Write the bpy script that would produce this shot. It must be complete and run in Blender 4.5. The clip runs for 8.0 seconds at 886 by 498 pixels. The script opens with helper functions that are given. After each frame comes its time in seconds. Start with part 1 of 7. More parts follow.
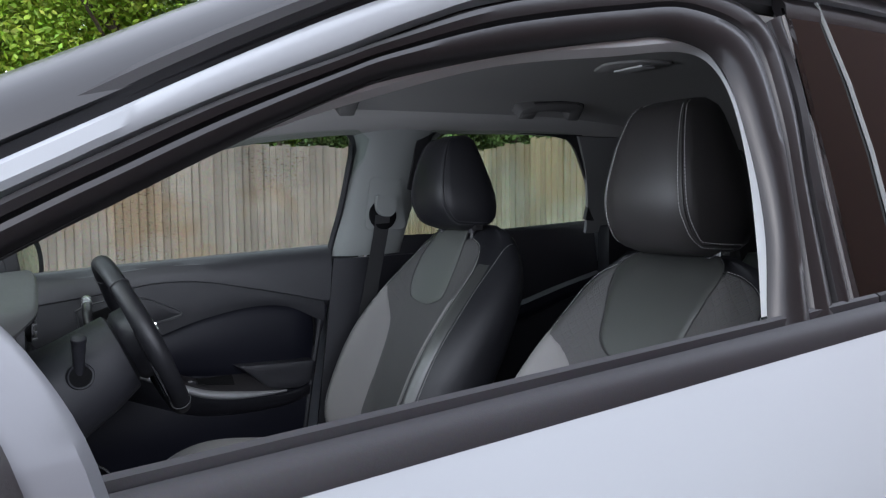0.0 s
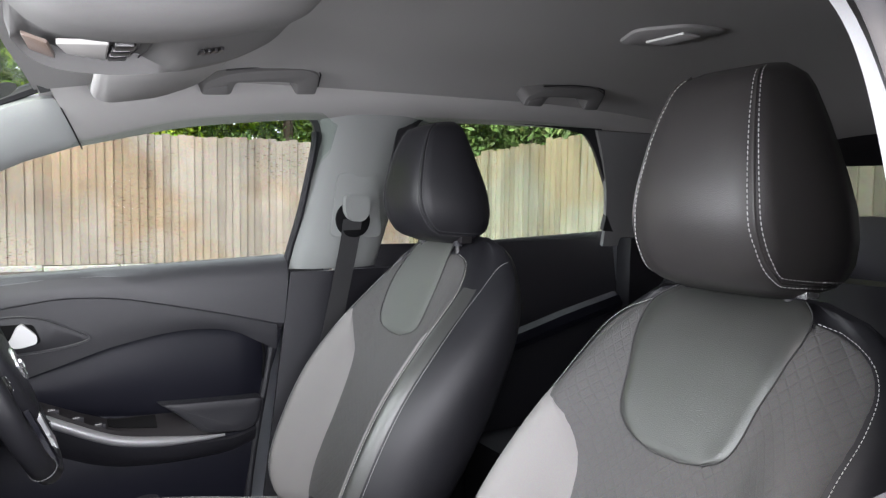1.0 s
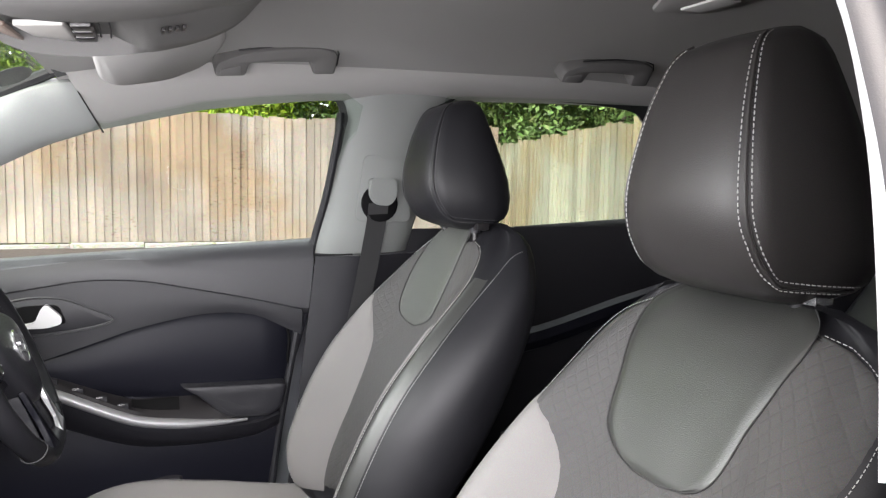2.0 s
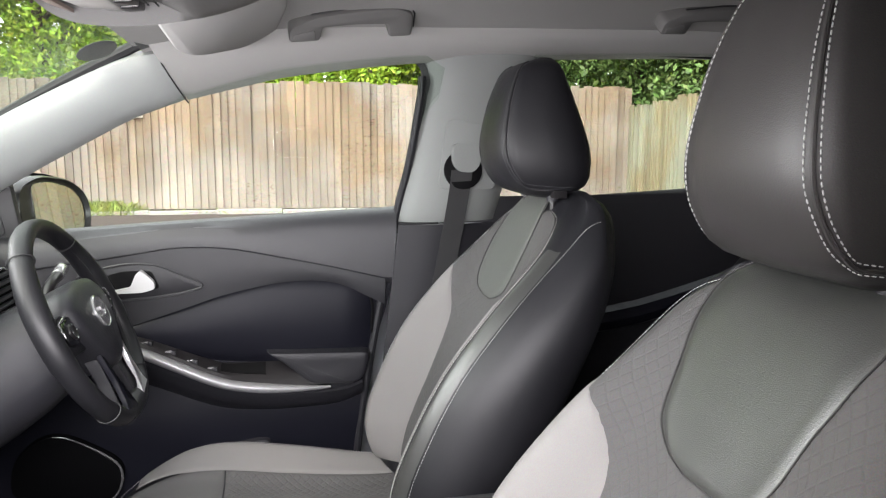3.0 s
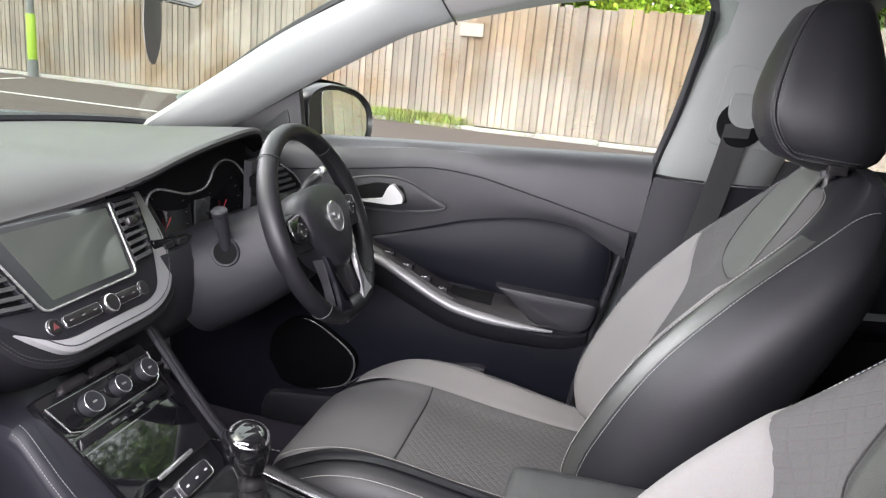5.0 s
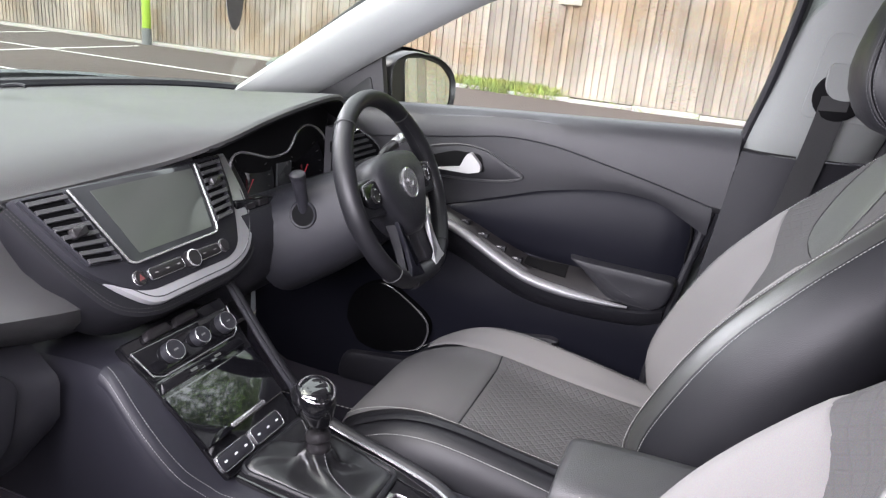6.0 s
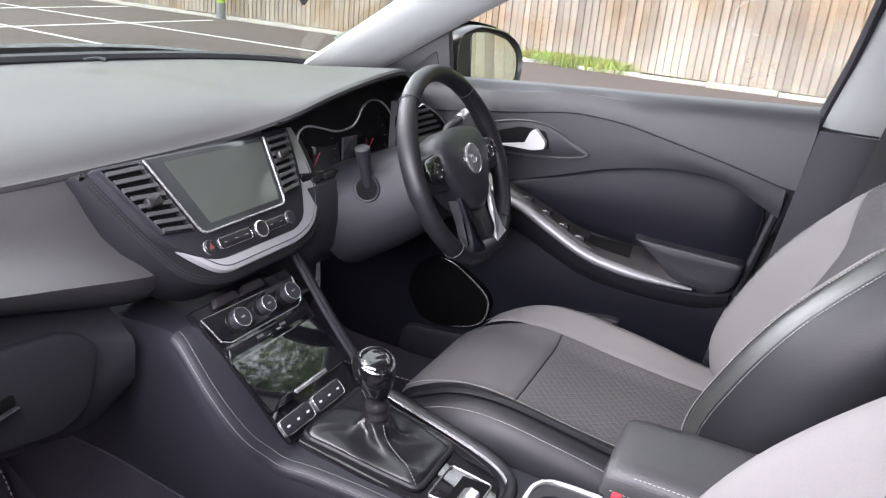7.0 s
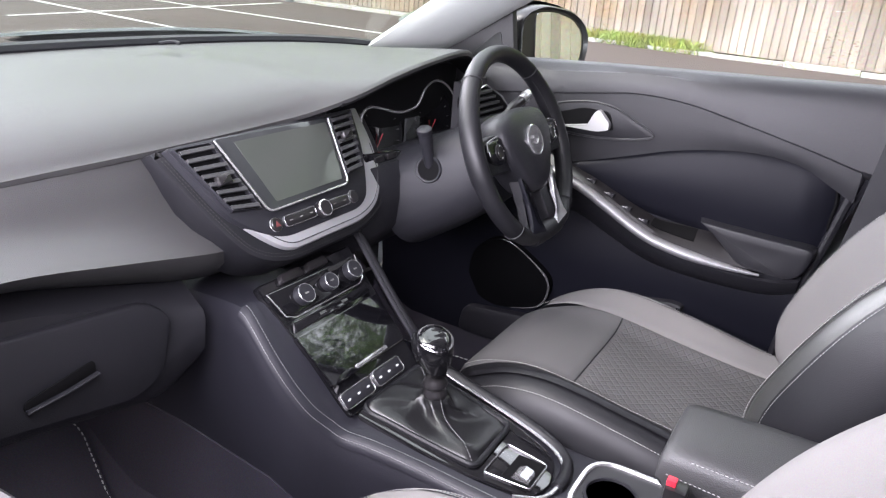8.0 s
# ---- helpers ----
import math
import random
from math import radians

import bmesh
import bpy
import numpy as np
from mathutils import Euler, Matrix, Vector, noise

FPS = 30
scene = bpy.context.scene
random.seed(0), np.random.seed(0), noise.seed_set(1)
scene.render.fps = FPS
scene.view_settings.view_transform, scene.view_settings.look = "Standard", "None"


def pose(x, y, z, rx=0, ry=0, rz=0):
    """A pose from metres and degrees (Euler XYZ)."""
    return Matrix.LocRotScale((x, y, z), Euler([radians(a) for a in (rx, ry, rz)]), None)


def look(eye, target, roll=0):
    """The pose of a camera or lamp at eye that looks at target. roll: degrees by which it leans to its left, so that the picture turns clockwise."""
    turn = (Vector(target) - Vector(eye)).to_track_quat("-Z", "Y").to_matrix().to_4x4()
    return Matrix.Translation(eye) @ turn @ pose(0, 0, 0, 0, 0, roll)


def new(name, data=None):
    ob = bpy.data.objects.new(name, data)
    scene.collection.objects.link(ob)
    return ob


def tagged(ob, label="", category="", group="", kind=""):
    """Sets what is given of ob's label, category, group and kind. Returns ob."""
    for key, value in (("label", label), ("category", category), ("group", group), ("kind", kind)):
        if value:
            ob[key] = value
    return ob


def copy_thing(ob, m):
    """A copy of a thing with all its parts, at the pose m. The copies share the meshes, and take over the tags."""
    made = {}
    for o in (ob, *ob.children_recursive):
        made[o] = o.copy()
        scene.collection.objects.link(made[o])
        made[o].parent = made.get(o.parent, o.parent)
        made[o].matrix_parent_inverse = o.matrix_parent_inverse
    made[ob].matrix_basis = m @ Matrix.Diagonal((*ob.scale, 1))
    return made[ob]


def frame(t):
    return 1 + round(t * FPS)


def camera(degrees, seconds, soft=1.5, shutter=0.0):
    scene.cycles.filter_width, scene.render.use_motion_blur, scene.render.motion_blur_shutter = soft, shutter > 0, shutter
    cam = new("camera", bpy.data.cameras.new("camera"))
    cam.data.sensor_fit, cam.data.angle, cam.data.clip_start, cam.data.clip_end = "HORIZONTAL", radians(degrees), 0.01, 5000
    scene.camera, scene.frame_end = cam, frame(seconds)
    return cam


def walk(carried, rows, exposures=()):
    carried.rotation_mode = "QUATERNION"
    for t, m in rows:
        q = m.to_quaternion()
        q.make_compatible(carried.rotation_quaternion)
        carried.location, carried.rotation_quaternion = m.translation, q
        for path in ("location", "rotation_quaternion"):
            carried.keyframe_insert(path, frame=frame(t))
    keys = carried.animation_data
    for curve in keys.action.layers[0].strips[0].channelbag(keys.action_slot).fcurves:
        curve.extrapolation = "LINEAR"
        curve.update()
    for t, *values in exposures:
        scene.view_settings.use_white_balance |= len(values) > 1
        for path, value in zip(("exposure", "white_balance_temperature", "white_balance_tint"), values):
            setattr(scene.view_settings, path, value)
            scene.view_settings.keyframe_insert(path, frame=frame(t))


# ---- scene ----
cam = camera(62.5, 8.0, soft=1.25)
EXPOSURES = [(0.0, 0.05, 5850, 14), (0.5, 0.62, 6100, 16), (1.1, 1.33, 6350, 16), (2.3, 1.48, 6600, 16), (3.5, 1.55, 6600, 16), (4.5, 1.58, 6550, 18), (5.2, 1.65, 6450, 20), (6.3, 1.66, 6300, 23), (8.0, 1.76, 6250, 25)]
SKY = 0.27
WINDOW = 4.4
PATH = [
    (0, (-0.273, -1.263, 1.244), (0.771, 0.437, 1.111), -0.53),
    (0.5, (-0.119, -1.070, 1.245), (0.921, 0.634, 1.125), 0.20),
    (1, (0.003, -0.956, 1.250), (1.013, 0.765, 1.119), 0.90),
    (2.5, (0.241, -0.956, 1.262), (0.847, 0.937, 1.032), 0.41),
    (3, (0.303, -0.925, 1.261), (0.729, 1.008, 0.975), 0.14),
    (3.5, (0.357, -0.880, 1.266), (0.576, 1.077, 0.916), 1.72),
    (4, (0.398, -0.868, 1.264), (0.384, 1.091, 0.860), 3.35),
    (4.5, (0.431, -0.861, 1.275), (0.196, 1.074, 0.825), 4.93),
    (5, (0.459, -0.849, 1.276), (0.058, 1.044, 0.769), 5.47),
    (6.5, (0.500, -0.846, 1.275), (-0.202, 0.912, 0.631), 5.47),
    (7, (0.500, -0.848, 1.277), (-0.270, 0.867, 0.595), 5.30),
    (7.5, (0.503, -0.853, 1.280), (-0.340, 0.814, 0.563), 4.90),
    (8, (0.508, -0.855, 1.278), (-0.400, 0.766, 0.537), 4.35),
]
walk(cam, [(t, look(eye, target, roll)) for t, eye, target, roll in PATH], EXPOSURES)

# ---- world and sun: bright overcast day ----
world = bpy.data.worlds.new("overcast_sky")
scene.world = world
world.use_nodes = True
wn = world.node_tree
sky = wn.nodes.new("ShaderNodeTexSky")
sky.sky_type = "NISHITA"
sky.sun_disc = False
SUN_EL, SUN_AZ = radians(52), radians(225)
sky.sun_elevation, sky.sun_rotation = SUN_EL, SUN_AZ
sky.air_density, sky.dust_density = 1.2, 5.0
pale = wn.nodes.new("ShaderNodeMixRGB")
pale.inputs[0].default_value = 0.85
pale.inputs[2].default_value = (8.3, 8.4, 8.6, 1)
wn.links.new(sky.outputs[0], pale.inputs[1])
back = wn.nodes["Background"]
wn.links.new(pale.outputs[0], back.inputs[0])
back.inputs[1].default_value = SKY
sun_data = bpy.data.lights.new("sun", "SUN")
sun_data.energy, sun_data.angle, sun_data.color = 0.8, radians(25), (1.0, 0.96, 0.9)
sun = new("sun", sun_data)
sun.matrix_world = look(Vector((math.sin(SUN_AZ) * math.cos(SUN_EL), math.cos(SUN_AZ) * math.cos(SUN_EL), math.sin(SUN_EL))) * 30, (0, 0, 0))

# area lamp added in the open passenger window to strengthen its daylight
day = bpy.data.lights.new("window_daylight", "AREA")
day.shape, day.size, day.size_y, day.energy, day.color = "RECTANGLE", 0.84, 0.20, WINDOW, (0.97, 0.985, 1.0)
day_ob = new("window_daylight", day)
day_ob.matrix_world = look((0.02, -0.645, 1.20), (-0.04, 0.3, 0.86))
day.spread = radians(135)
# area lamp added at the windscreen, boosts daylight on the seats
front = bpy.data.lights.new("windscreen_daylight", "AREA")
front.shape, front.size, front.size_y, front.energy, front.color = "RECTANGLE", 1.0, 0.22, 2.6, (0.97, 0.985, 1.0)
front_ob = new("windscreen_daylight", front)
front_ob.matrix_world = look((-0.36, 0.0, 1.32), (0.80, 0.0, 1.24))
front.spread = radians(90)


# ---- materials ----
def material(name, color, rough=0.5, metal=0.0, vary=0.12, grain=(60.0, 0.0), bump=(0.0, 0.0), coat=0.0, big=3.0, kind="noise", rough_vary=0.08, spec=0.5):
    """A surface with colour variation at two scales and a fine relief. bump: (cells per metre, strength)."""
    m = bpy.data.materials.new(name)
    m.use_nodes = True
    nt = m.node_tree
    N, L = nt.nodes, nt.links
    b = N["Principled BSDF"]
    b.inputs["Metallic"].default_value = metal
    b.inputs["Coat Weight"].default_value = coat
    b.inputs["Specular IOR Level"].default_value = spec
    b.inputs["Coat Roughness"].default_value = 0.04
    co = N.new("ShaderNodeTexCoord")
    n1, n2 = N.new("ShaderNodeTexNoise"), N.new("ShaderNodeTexNoise")
    n1.inputs["Scale"].default_value, n1.inputs["Detail"].default_value = big, 5
    n2.inputs["Scale"].default_value, n2.inputs["Detail"].default_value = grain[0], 3
    for n in (n1, n2):
        L.new(co.outputs["Object"], n.inputs["Vector"])
    mixer = N.new("ShaderNodeMixRGB")
    mixer.blend_type = "MIX"
    lo = tuple(c * (1 - vary) for c in color)
    hi = tuple(min(1, c * (1 + vary)) for c in color)
    mixer.inputs[1].default_value, mixer.inputs[2].default_value = (*lo, 1), (*hi, 1)
    L.new(n1.outputs["Fac"], mixer.inputs[0])
    fine = N.new("ShaderNodeMixRGB")
    fine.blend_type = "OVERLAY"
    fine.inputs[0].default_value = grain[1]
    L.new(mixer.outputs[0], fine.inputs[1])
    L.new(n2.outputs["Color"], fine.inputs[2])
    L.new(fine.outputs[0], b.inputs["Base Color"])
    mr = N.new("ShaderNodeMapRange")
    mr.inputs["To Min"].default_value, mr.inputs["To Max"].default_value = max(0.02, rough - rough_vary), min(1, rough + rough_vary)
    L.new(n1.outputs["Fac"], mr.inputs["Value"])
    L.new(mr.outputs[0], b.inputs["Roughness"])
    if bump[1]:
        if kind == "cells":
            tex = N.new("ShaderNodeTexVoronoi")
            tex.inputs["Scale"].default_value = bump[0]
            out = tex.outputs["Distance"]
        else:
            tex = N.new("ShaderNodeTexNoise")
            tex.inputs["Scale"].default_value, tex.inputs["Detail"].default_value = bump[0], 4
            out = tex.outputs["Fac"]
        L.new(co.outputs["Object"], tex.inputs["Vector"])
        bp = N.new("ShaderNodeBump")
        bp.inputs["Strength"].default_value, bp.inputs["Distance"].default_value = bump[1], 0.001
        L.new(out, bp.inputs["Height"])
        L.new(bp.outputs[0], b.inputs["Normal"])
    return m


def quilted(name, color, axes, cell, relief=0.45):
    """Dark cloth stitched into small cells, laid over two of the object's axes."""
    m = material(name, color, 0.85, vary=0.15, grain=(900.0, 0.5), bump=(1500.0, 0.6))
    nt = m.node_tree
    N, L = nt.nodes, nt.links
    co, sep, comb = N.new("ShaderNodeTexCoord"), N.new("ShaderNodeSeparateXYZ"), N.new("ShaderNodeCombineXYZ")
    L.new(co.outputs["Object"], sep.inputs[0])
    L.new(sep.outputs[axes[0]], comb.inputs[0])
    L.new(sep.outputs[axes[1]], comb.inputs[1])
    turn = N.new("ShaderNodeVectorRotate")
    turn.rotation_type = "Z_AXIS"
    turn.inputs["Angle"].default_value = radians(45)
    L.new(comb.outputs[0], turn.inputs["Vector"])
    vor = N.new("ShaderNodeTexVoronoi")
    vor.voronoi_dimensions, vor.feature = "2D", "DISTANCE_TO_EDGE"
    vor.inputs["Scale"].default_value, vor.inputs["Randomness"].default_value = 1 / cell, 0.0
    L.new(turn.outputs[0], vor.inputs["Vector"])
    ramp = N.new("ShaderNodeMapRange")
    ramp.inputs["From Max"].default_value = 0.16
    L.new(vor.outputs["Distance"], ramp.inputs["Value"])
    bp = N.new("ShaderNodeBump")
    bp.inputs["Strength"].default_value, bp.inputs["Distance"].default_value = relief, 0.0018
    L.new(ramp.outputs[0], bp.inputs["Height"])
    old = [n for n in N if n.type == "BUMP" and n is not bp][0]
    L.new(old.outputs[0], bp.inputs["Normal"])
    L.new(bp.outputs[0], N["Principled BSDF"].inputs["Normal"])
    return m


def glass(name, tint, rough=0.0, gloss=0.012):
    """A thin pane: see-through with a mirror gloss that grows at grazing angles."""
    m = bpy.data.materials.new(name)
    m.use_nodes = True
    nt = m.node_tree
    nt.nodes.remove(nt.nodes["Principled BSDF"])
    tr, gl, mx, fr = (nt.nodes.new(n) for n in ("ShaderNodeBsdfTransparent", "ShaderNodeBsdfGlossy", "ShaderNodeMixShader", "ShaderNodeLayerWeight"))
    tr.inputs[0].default_value = (*tint, 1)
    gl.inputs["Roughness"].default_value = rough
    fr.inputs["Blend"].default_value = 0.5
    p5, amp = nt.nodes.new("ShaderNodeMath"), nt.nodes.new("ShaderNodeMath")
    p5.operation, p5.inputs[1].default_value = "POWER", 4.0
    amp.operation, amp.inputs[1].default_value, amp.inputs[2].default_value = "MULTIPLY_ADD", 0.7, gloss
    nt.links.new(fr.outputs["Facing"], p5.inputs[0])
    nt.links.new(p5.outputs[0], amp.inputs[0])
    nt.links.new(amp.outputs[0], mx.inputs[0])
    nt.links.new(tr.outputs[0], mx.inputs[1])
    nt.links.new(gl.outputs[0], mx.inputs[2])
    nt.links.new(mx.outputs[0], nt.nodes["Material Output"].inputs[0])
    return m


M_PAINT = material("white_paint", (0.37, 0.395, 0.415), 0.3, vary=0.02, coat=1.0, rough_vary=0.02)
M_RUBBER = material("black_rubber", (0.018, 0.018, 0.02), 0.55, grain=(300, 0.2), bump=(700, 0.15))
M_SATIN = material("satin_black_trim", (0.014, 0.013, 0.014), 0.3, grain=(200, 0.15), bump=(900, 0.1))
# Near-black that paints the shade of recesses modelled shallow
M_DEEPSHADE = material("recess_shade_black", (0.004, 0.004, 0.0045), 0.8, vary=0.2, spec=0.1)
M_PIANO = material("gloss_black", (0.006, 0.006, 0.007), 0.05, vary=0.05, coat=0.6, rough_vary=0.02)
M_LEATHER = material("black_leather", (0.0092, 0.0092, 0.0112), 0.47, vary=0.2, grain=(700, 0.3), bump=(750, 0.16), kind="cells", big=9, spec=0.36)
# Lighter copy of the black leather: windscreen light put into the colour
M_LEATHERLIT = material("lit_black_leather", (0.028, 0.026, 0.0255), 0.45, vary=0.2, grain=(700, 0.3), bump=(750, 0.14), kind="cells", big=9, spec=0.45)
# Patch leather lightened for its sheen on the driver's seat
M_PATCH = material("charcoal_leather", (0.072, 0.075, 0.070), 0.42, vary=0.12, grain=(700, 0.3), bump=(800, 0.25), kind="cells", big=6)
# Same patch leather, dimmer: passenger's patch, and painted sheen on edge strips
M_PATCHDIM = material("dimmed_patch_leather", (0.034, 0.035, 0.033), 0.32, vary=0.12, grain=(700, 0.3), bump=(800, 0.25), kind="cells", big=6, spec=0.8)
M_GREY = material("light_grey_cloth", (0.165, 0.159, 0.154), 0.9, vary=0.08, grain=(1200, 0.35), bump=(1800, 0.5), big=8)
M_CLOTH = material("dark_cloth", (0.088, 0.086, 0.086), 0.88, vary=0.15, grain=(1200, 0.45), bump=(1600, 0.5), big=8)
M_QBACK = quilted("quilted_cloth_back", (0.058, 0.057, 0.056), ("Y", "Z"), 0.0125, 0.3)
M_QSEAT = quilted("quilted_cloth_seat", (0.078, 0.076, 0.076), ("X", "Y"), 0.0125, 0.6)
M_THREAD = material("pale_thread", (0.42, 0.42, 0.41), 0.7, vary=0.05)
M_GREYTHREAD = material("grey_thread", (0.22, 0.22, 0.225), 0.7, vary=0.05)
# Dimmed copy of the pale thread for the driver's headrest
M_THREADDIM = material("dimmed_thread", (0.085, 0.085, 0.09), 0.7, vary=0.05)
M_DKTHREAD = material("dark_thread", (0.03, 0.03, 0.03), 0.7, vary=0.05)
M_DASH = material("soft_dash_plastic", (0.048, 0.0475, 0.048), 0.42, vary=0.12, grain=(500, 0.25), bump=(900, 0.3), kind="cells")
M_PLASTIC = material("black_grained_plastic", (0.017, 0.017, 0.0205), 0.45, vary=0.15, grain=(500, 0.25), bump=(1100, 0.3), kind="cells", spec=0.3)
M_DOOR = material("door_soft_plastic", (0.037, 0.037, 0.041), 0.40, vary=0.12, grain=(500, 0.25), bump=(900, 0.3), kind="cells")
M_CARD = material("black_door_card", (0.0078, 0.0081, 0.0125), 0.38, vary=0.15, grain=(500, 0.25), bump=(900, 0.25), kind="cells", spec=0.16)
M_MIDDOOR = material("door_mid_plastic", (0.018, 0.018, 0.0215), 0.42, vary=0.12, grain=(500, 0.25), bump=(900, 0.3), kind="cells", spec=0.4)
M_LINER = material("headliner_fabric", (0.335, 0.33, 0.32), 0.95, vary=0.05, grain=(900, 0.3), bump=(1500, 0.4))
# Colour kept dark to offset the window lamp's light on these roof fittings
M_CONSOLEDIM = material("dimmed_console_plastic", (0.118, 0.116, 0.113), 0.65, vary=0.05, grain=(700, 0.2), bump=(1200, 0.2))
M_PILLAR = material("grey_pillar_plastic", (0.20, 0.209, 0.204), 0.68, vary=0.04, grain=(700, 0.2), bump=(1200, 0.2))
# Lighter copy of the pillar plastic: windscreen light put into the colour
M_PILLARLIT = material("lit_pillar_plastic", (0.33, 0.345, 0.338), 0.55, vary=0.04, grain=(700, 0.2), bump=(1200, 0.2))
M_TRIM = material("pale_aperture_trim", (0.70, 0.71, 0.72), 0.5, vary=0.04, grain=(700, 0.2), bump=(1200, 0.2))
# White body paint with the passenger mirror's shade put into the colour
M_PAINTSHADE = material("shaded_white_paint", (0.17, 0.175, 0.19), 0.3, vary=0.04, coat=0.3)
M_ARM = material("soft_grey_black_leather", (0.040, 0.040, 0.041), 0.45, vary=0.15, grain=(700, 0.3), bump=(650, 0.3), kind="cells", big=9)
M_CHROME = material("satin_chrome", (0.55, 0.55, 0.56), 0.2, metal=0.8, vary=0.05, rough_vary=0.05)
M_HANDLE = material("satin_silver_paint", (0.62, 0.62, 0.63), 0.3, metal=0.35, vary=0.04)
# Black rubber coloured lighter for the sky it reflects
M_BELT = material("sky_lightened_rubber", (0.026, 0.025, 0.028), 0.45, vary=0.2, grain=(300, 0.25), bump=(700, 0.2))
M_SILVER = material("silver_trim", (0.36, 0.36, 0.37), 0.25, metal=0.75, vary=0.08, rough_vary=0.06, grain=(200, 0.1))
M_SATINSILVER = material("satin_silver_plastic", (0.47, 0.47, 0.48), 0.36, metal=0.5, vary=0.08, grain=(200, 0.1))
M_STRIP = material("brushed_grey_silver", (0.28, 0.28, 0.29), 0.44, metal=0.5, vary=0.1, grain=(200, 0.15))
M_CARPET = material("dark_carpet", (0.038, 0.036, 0.046), 0.95, vary=0.3, grain=(400, 0.6), bump=(700, 0.9), spec=0.05)
M_SCREEN = material("display_glass", (0.03, 0.032, 0.033), 0.12, vary=0.05, coat=0.3, rough_vary=0.02)
M_MIRROR = material("mirror_silver", (0.60, 0.58, 0.57), 0.01, metal=1.0, vary=0.01, rough_vary=0.0)
M_WINDSCREEN = glass("windscreen_glass", (0.74, 0.79, 0.74))
M_CLEAR = glass("side_glass", (0.88, 0.92, 0.89))
M_TINT = glass("tinted_glass", (0.012, 0.010, 0.010), gloss=0.10)
M_REAR = glass("rear_glass", (0.55, 0.56, 0.54))
M_VENT = material("vent_grey", (0.045, 0.045, 0.047), 0.35, vary=0.1)
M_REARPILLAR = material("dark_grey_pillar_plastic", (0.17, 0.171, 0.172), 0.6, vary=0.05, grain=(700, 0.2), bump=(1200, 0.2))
M_RED = material("red_plastic", (0.6, 0.03, 0.05), 0.4)
M_WHITE = material("white_print", (0.75, 0.75, 0.75), 0.5, vary=0.03)


# ---- mesh helpers ----
def part(name, bm, mat, parent=None, label="", sharp=40, flat=False):
    """Links a bmesh as one mesh object, under a thing or a part where one is given."""
    bmesh.ops.remove_doubles(bm, verts=bm.verts, dist=1e-6)
    bmesh.ops.recalc_face_normals(bm, faces=bm.faces)
    me = bpy.data.meshes.new(name)
    bm.to_mesh(me)
    bm.free()
    me.materials.append(mat)
    if not flat:
        me.polygons.foreach_set("use_smooth", [True] * len(me.polygons))
        me.set_sharp_from_angle(angle=radians(sharp))
    ob = new(name, me)
    if parent:
        ob.parent = parent
        if parent.type == "EMPTY":
            ob.matrix_parent_inverse = parent.matrix_basis.inverted()
    if label:
        tagged(ob, label)
    return ob


def thing(name, at, label, category, group="", kind=""):
    ob = new(name)
    ob.empty_display_size = 0.05
    ob.matrix_basis = Matrix.Translation(at)
    return tagged(ob, label, category, group, kind)


def single(name, bm, mat, label, category, group="", kind="", sharp=40):
    return tagged(part(name, bm, mat, sharp=sharp), label, category, group, kind)


def V(*a):
    return Vector(a)


def spline(pts, n):
    """n points along a Catmull-Rom curve through pts, evenly by parameter."""
    P = [Vector(p) for p in pts]
    P = [P[0] * 2 - P[1]] + P + [P[-1] * 2 - P[-2]]
    out = []
    for i in range(n):
        s = i / (n - 1) * (len(P) - 3)
        k = min(int(s), len(P) - 4)
        t = s - k
        a, b, c, d = P[k:k + 4]
        out.append(0.5 * (2 * b + (c - a) * t + (2 * a - 5 * b + 4 * c - d) * t * t + (3 * b - a - 3 * c + d) * t ** 3))
    return out


def even(pts, step):
    """The same line with points at even steps of its length."""
    P = [Vector(p) for p in pts]
    out, left = [P[0].copy()], step
    for a, b in zip(P, P[1:]):
        d = (b - a).length
        while d > 1e-9 and left <= d:
            a = a.lerp(b, left / d)
            out.append(a.copy())
            d, left = (b - a).length, step
        left -= d
    return out


def loft(rings, closed=True, cap=True, bm=None):
    bm = bm or bmesh.new()
    rows = [[bm.verts.new(p) for p in r] for r in rings]
    n = len(rows[0])
    for a, b in zip(rows, rows[1:]):
        for i in range(n if closed else n - 1):
            j = (i + 1) % n
            try:
                bm.faces.new((a[i], a[j], b[j], b[i]))
            except ValueError:
                pass
    if cap and closed:
        for r in (rows[0], rows[-1]):
            try:
                bm.faces.new(r)
            except ValueError:
                pass
    return bm


def tube(path, r, n=8, bm=None, cap=True, up=None, flat=1.0):
    """A round bar along a path; r may be a list. flat squeezes it along up."""
    P = [Vector(p) for p in path]
    rr = r if isinstance(r, (list, tuple)) else [r] * len(P)
    rings, ref = [], Vector(up) if up else None
    side = None
    for i, p in enumerate(P):
        t = (P[min(i + 1, len(P) - 1)] - P[max(i - 1, 0)]).normalized()
        if ref:
            s = t.cross(ref).normalized()
        else:
            s = (side - t * side.dot(t)).normalized() if side else t.orthogonal().normalized()
        side = s
        w = s.cross(t)
        rings.append([p + (s * math.cos(a) + w * math.sin(a) * flat) * rr[i] for a in (2 * math.pi * k / n for k in range(n))])
    return loft(rings, True, cap, bm)


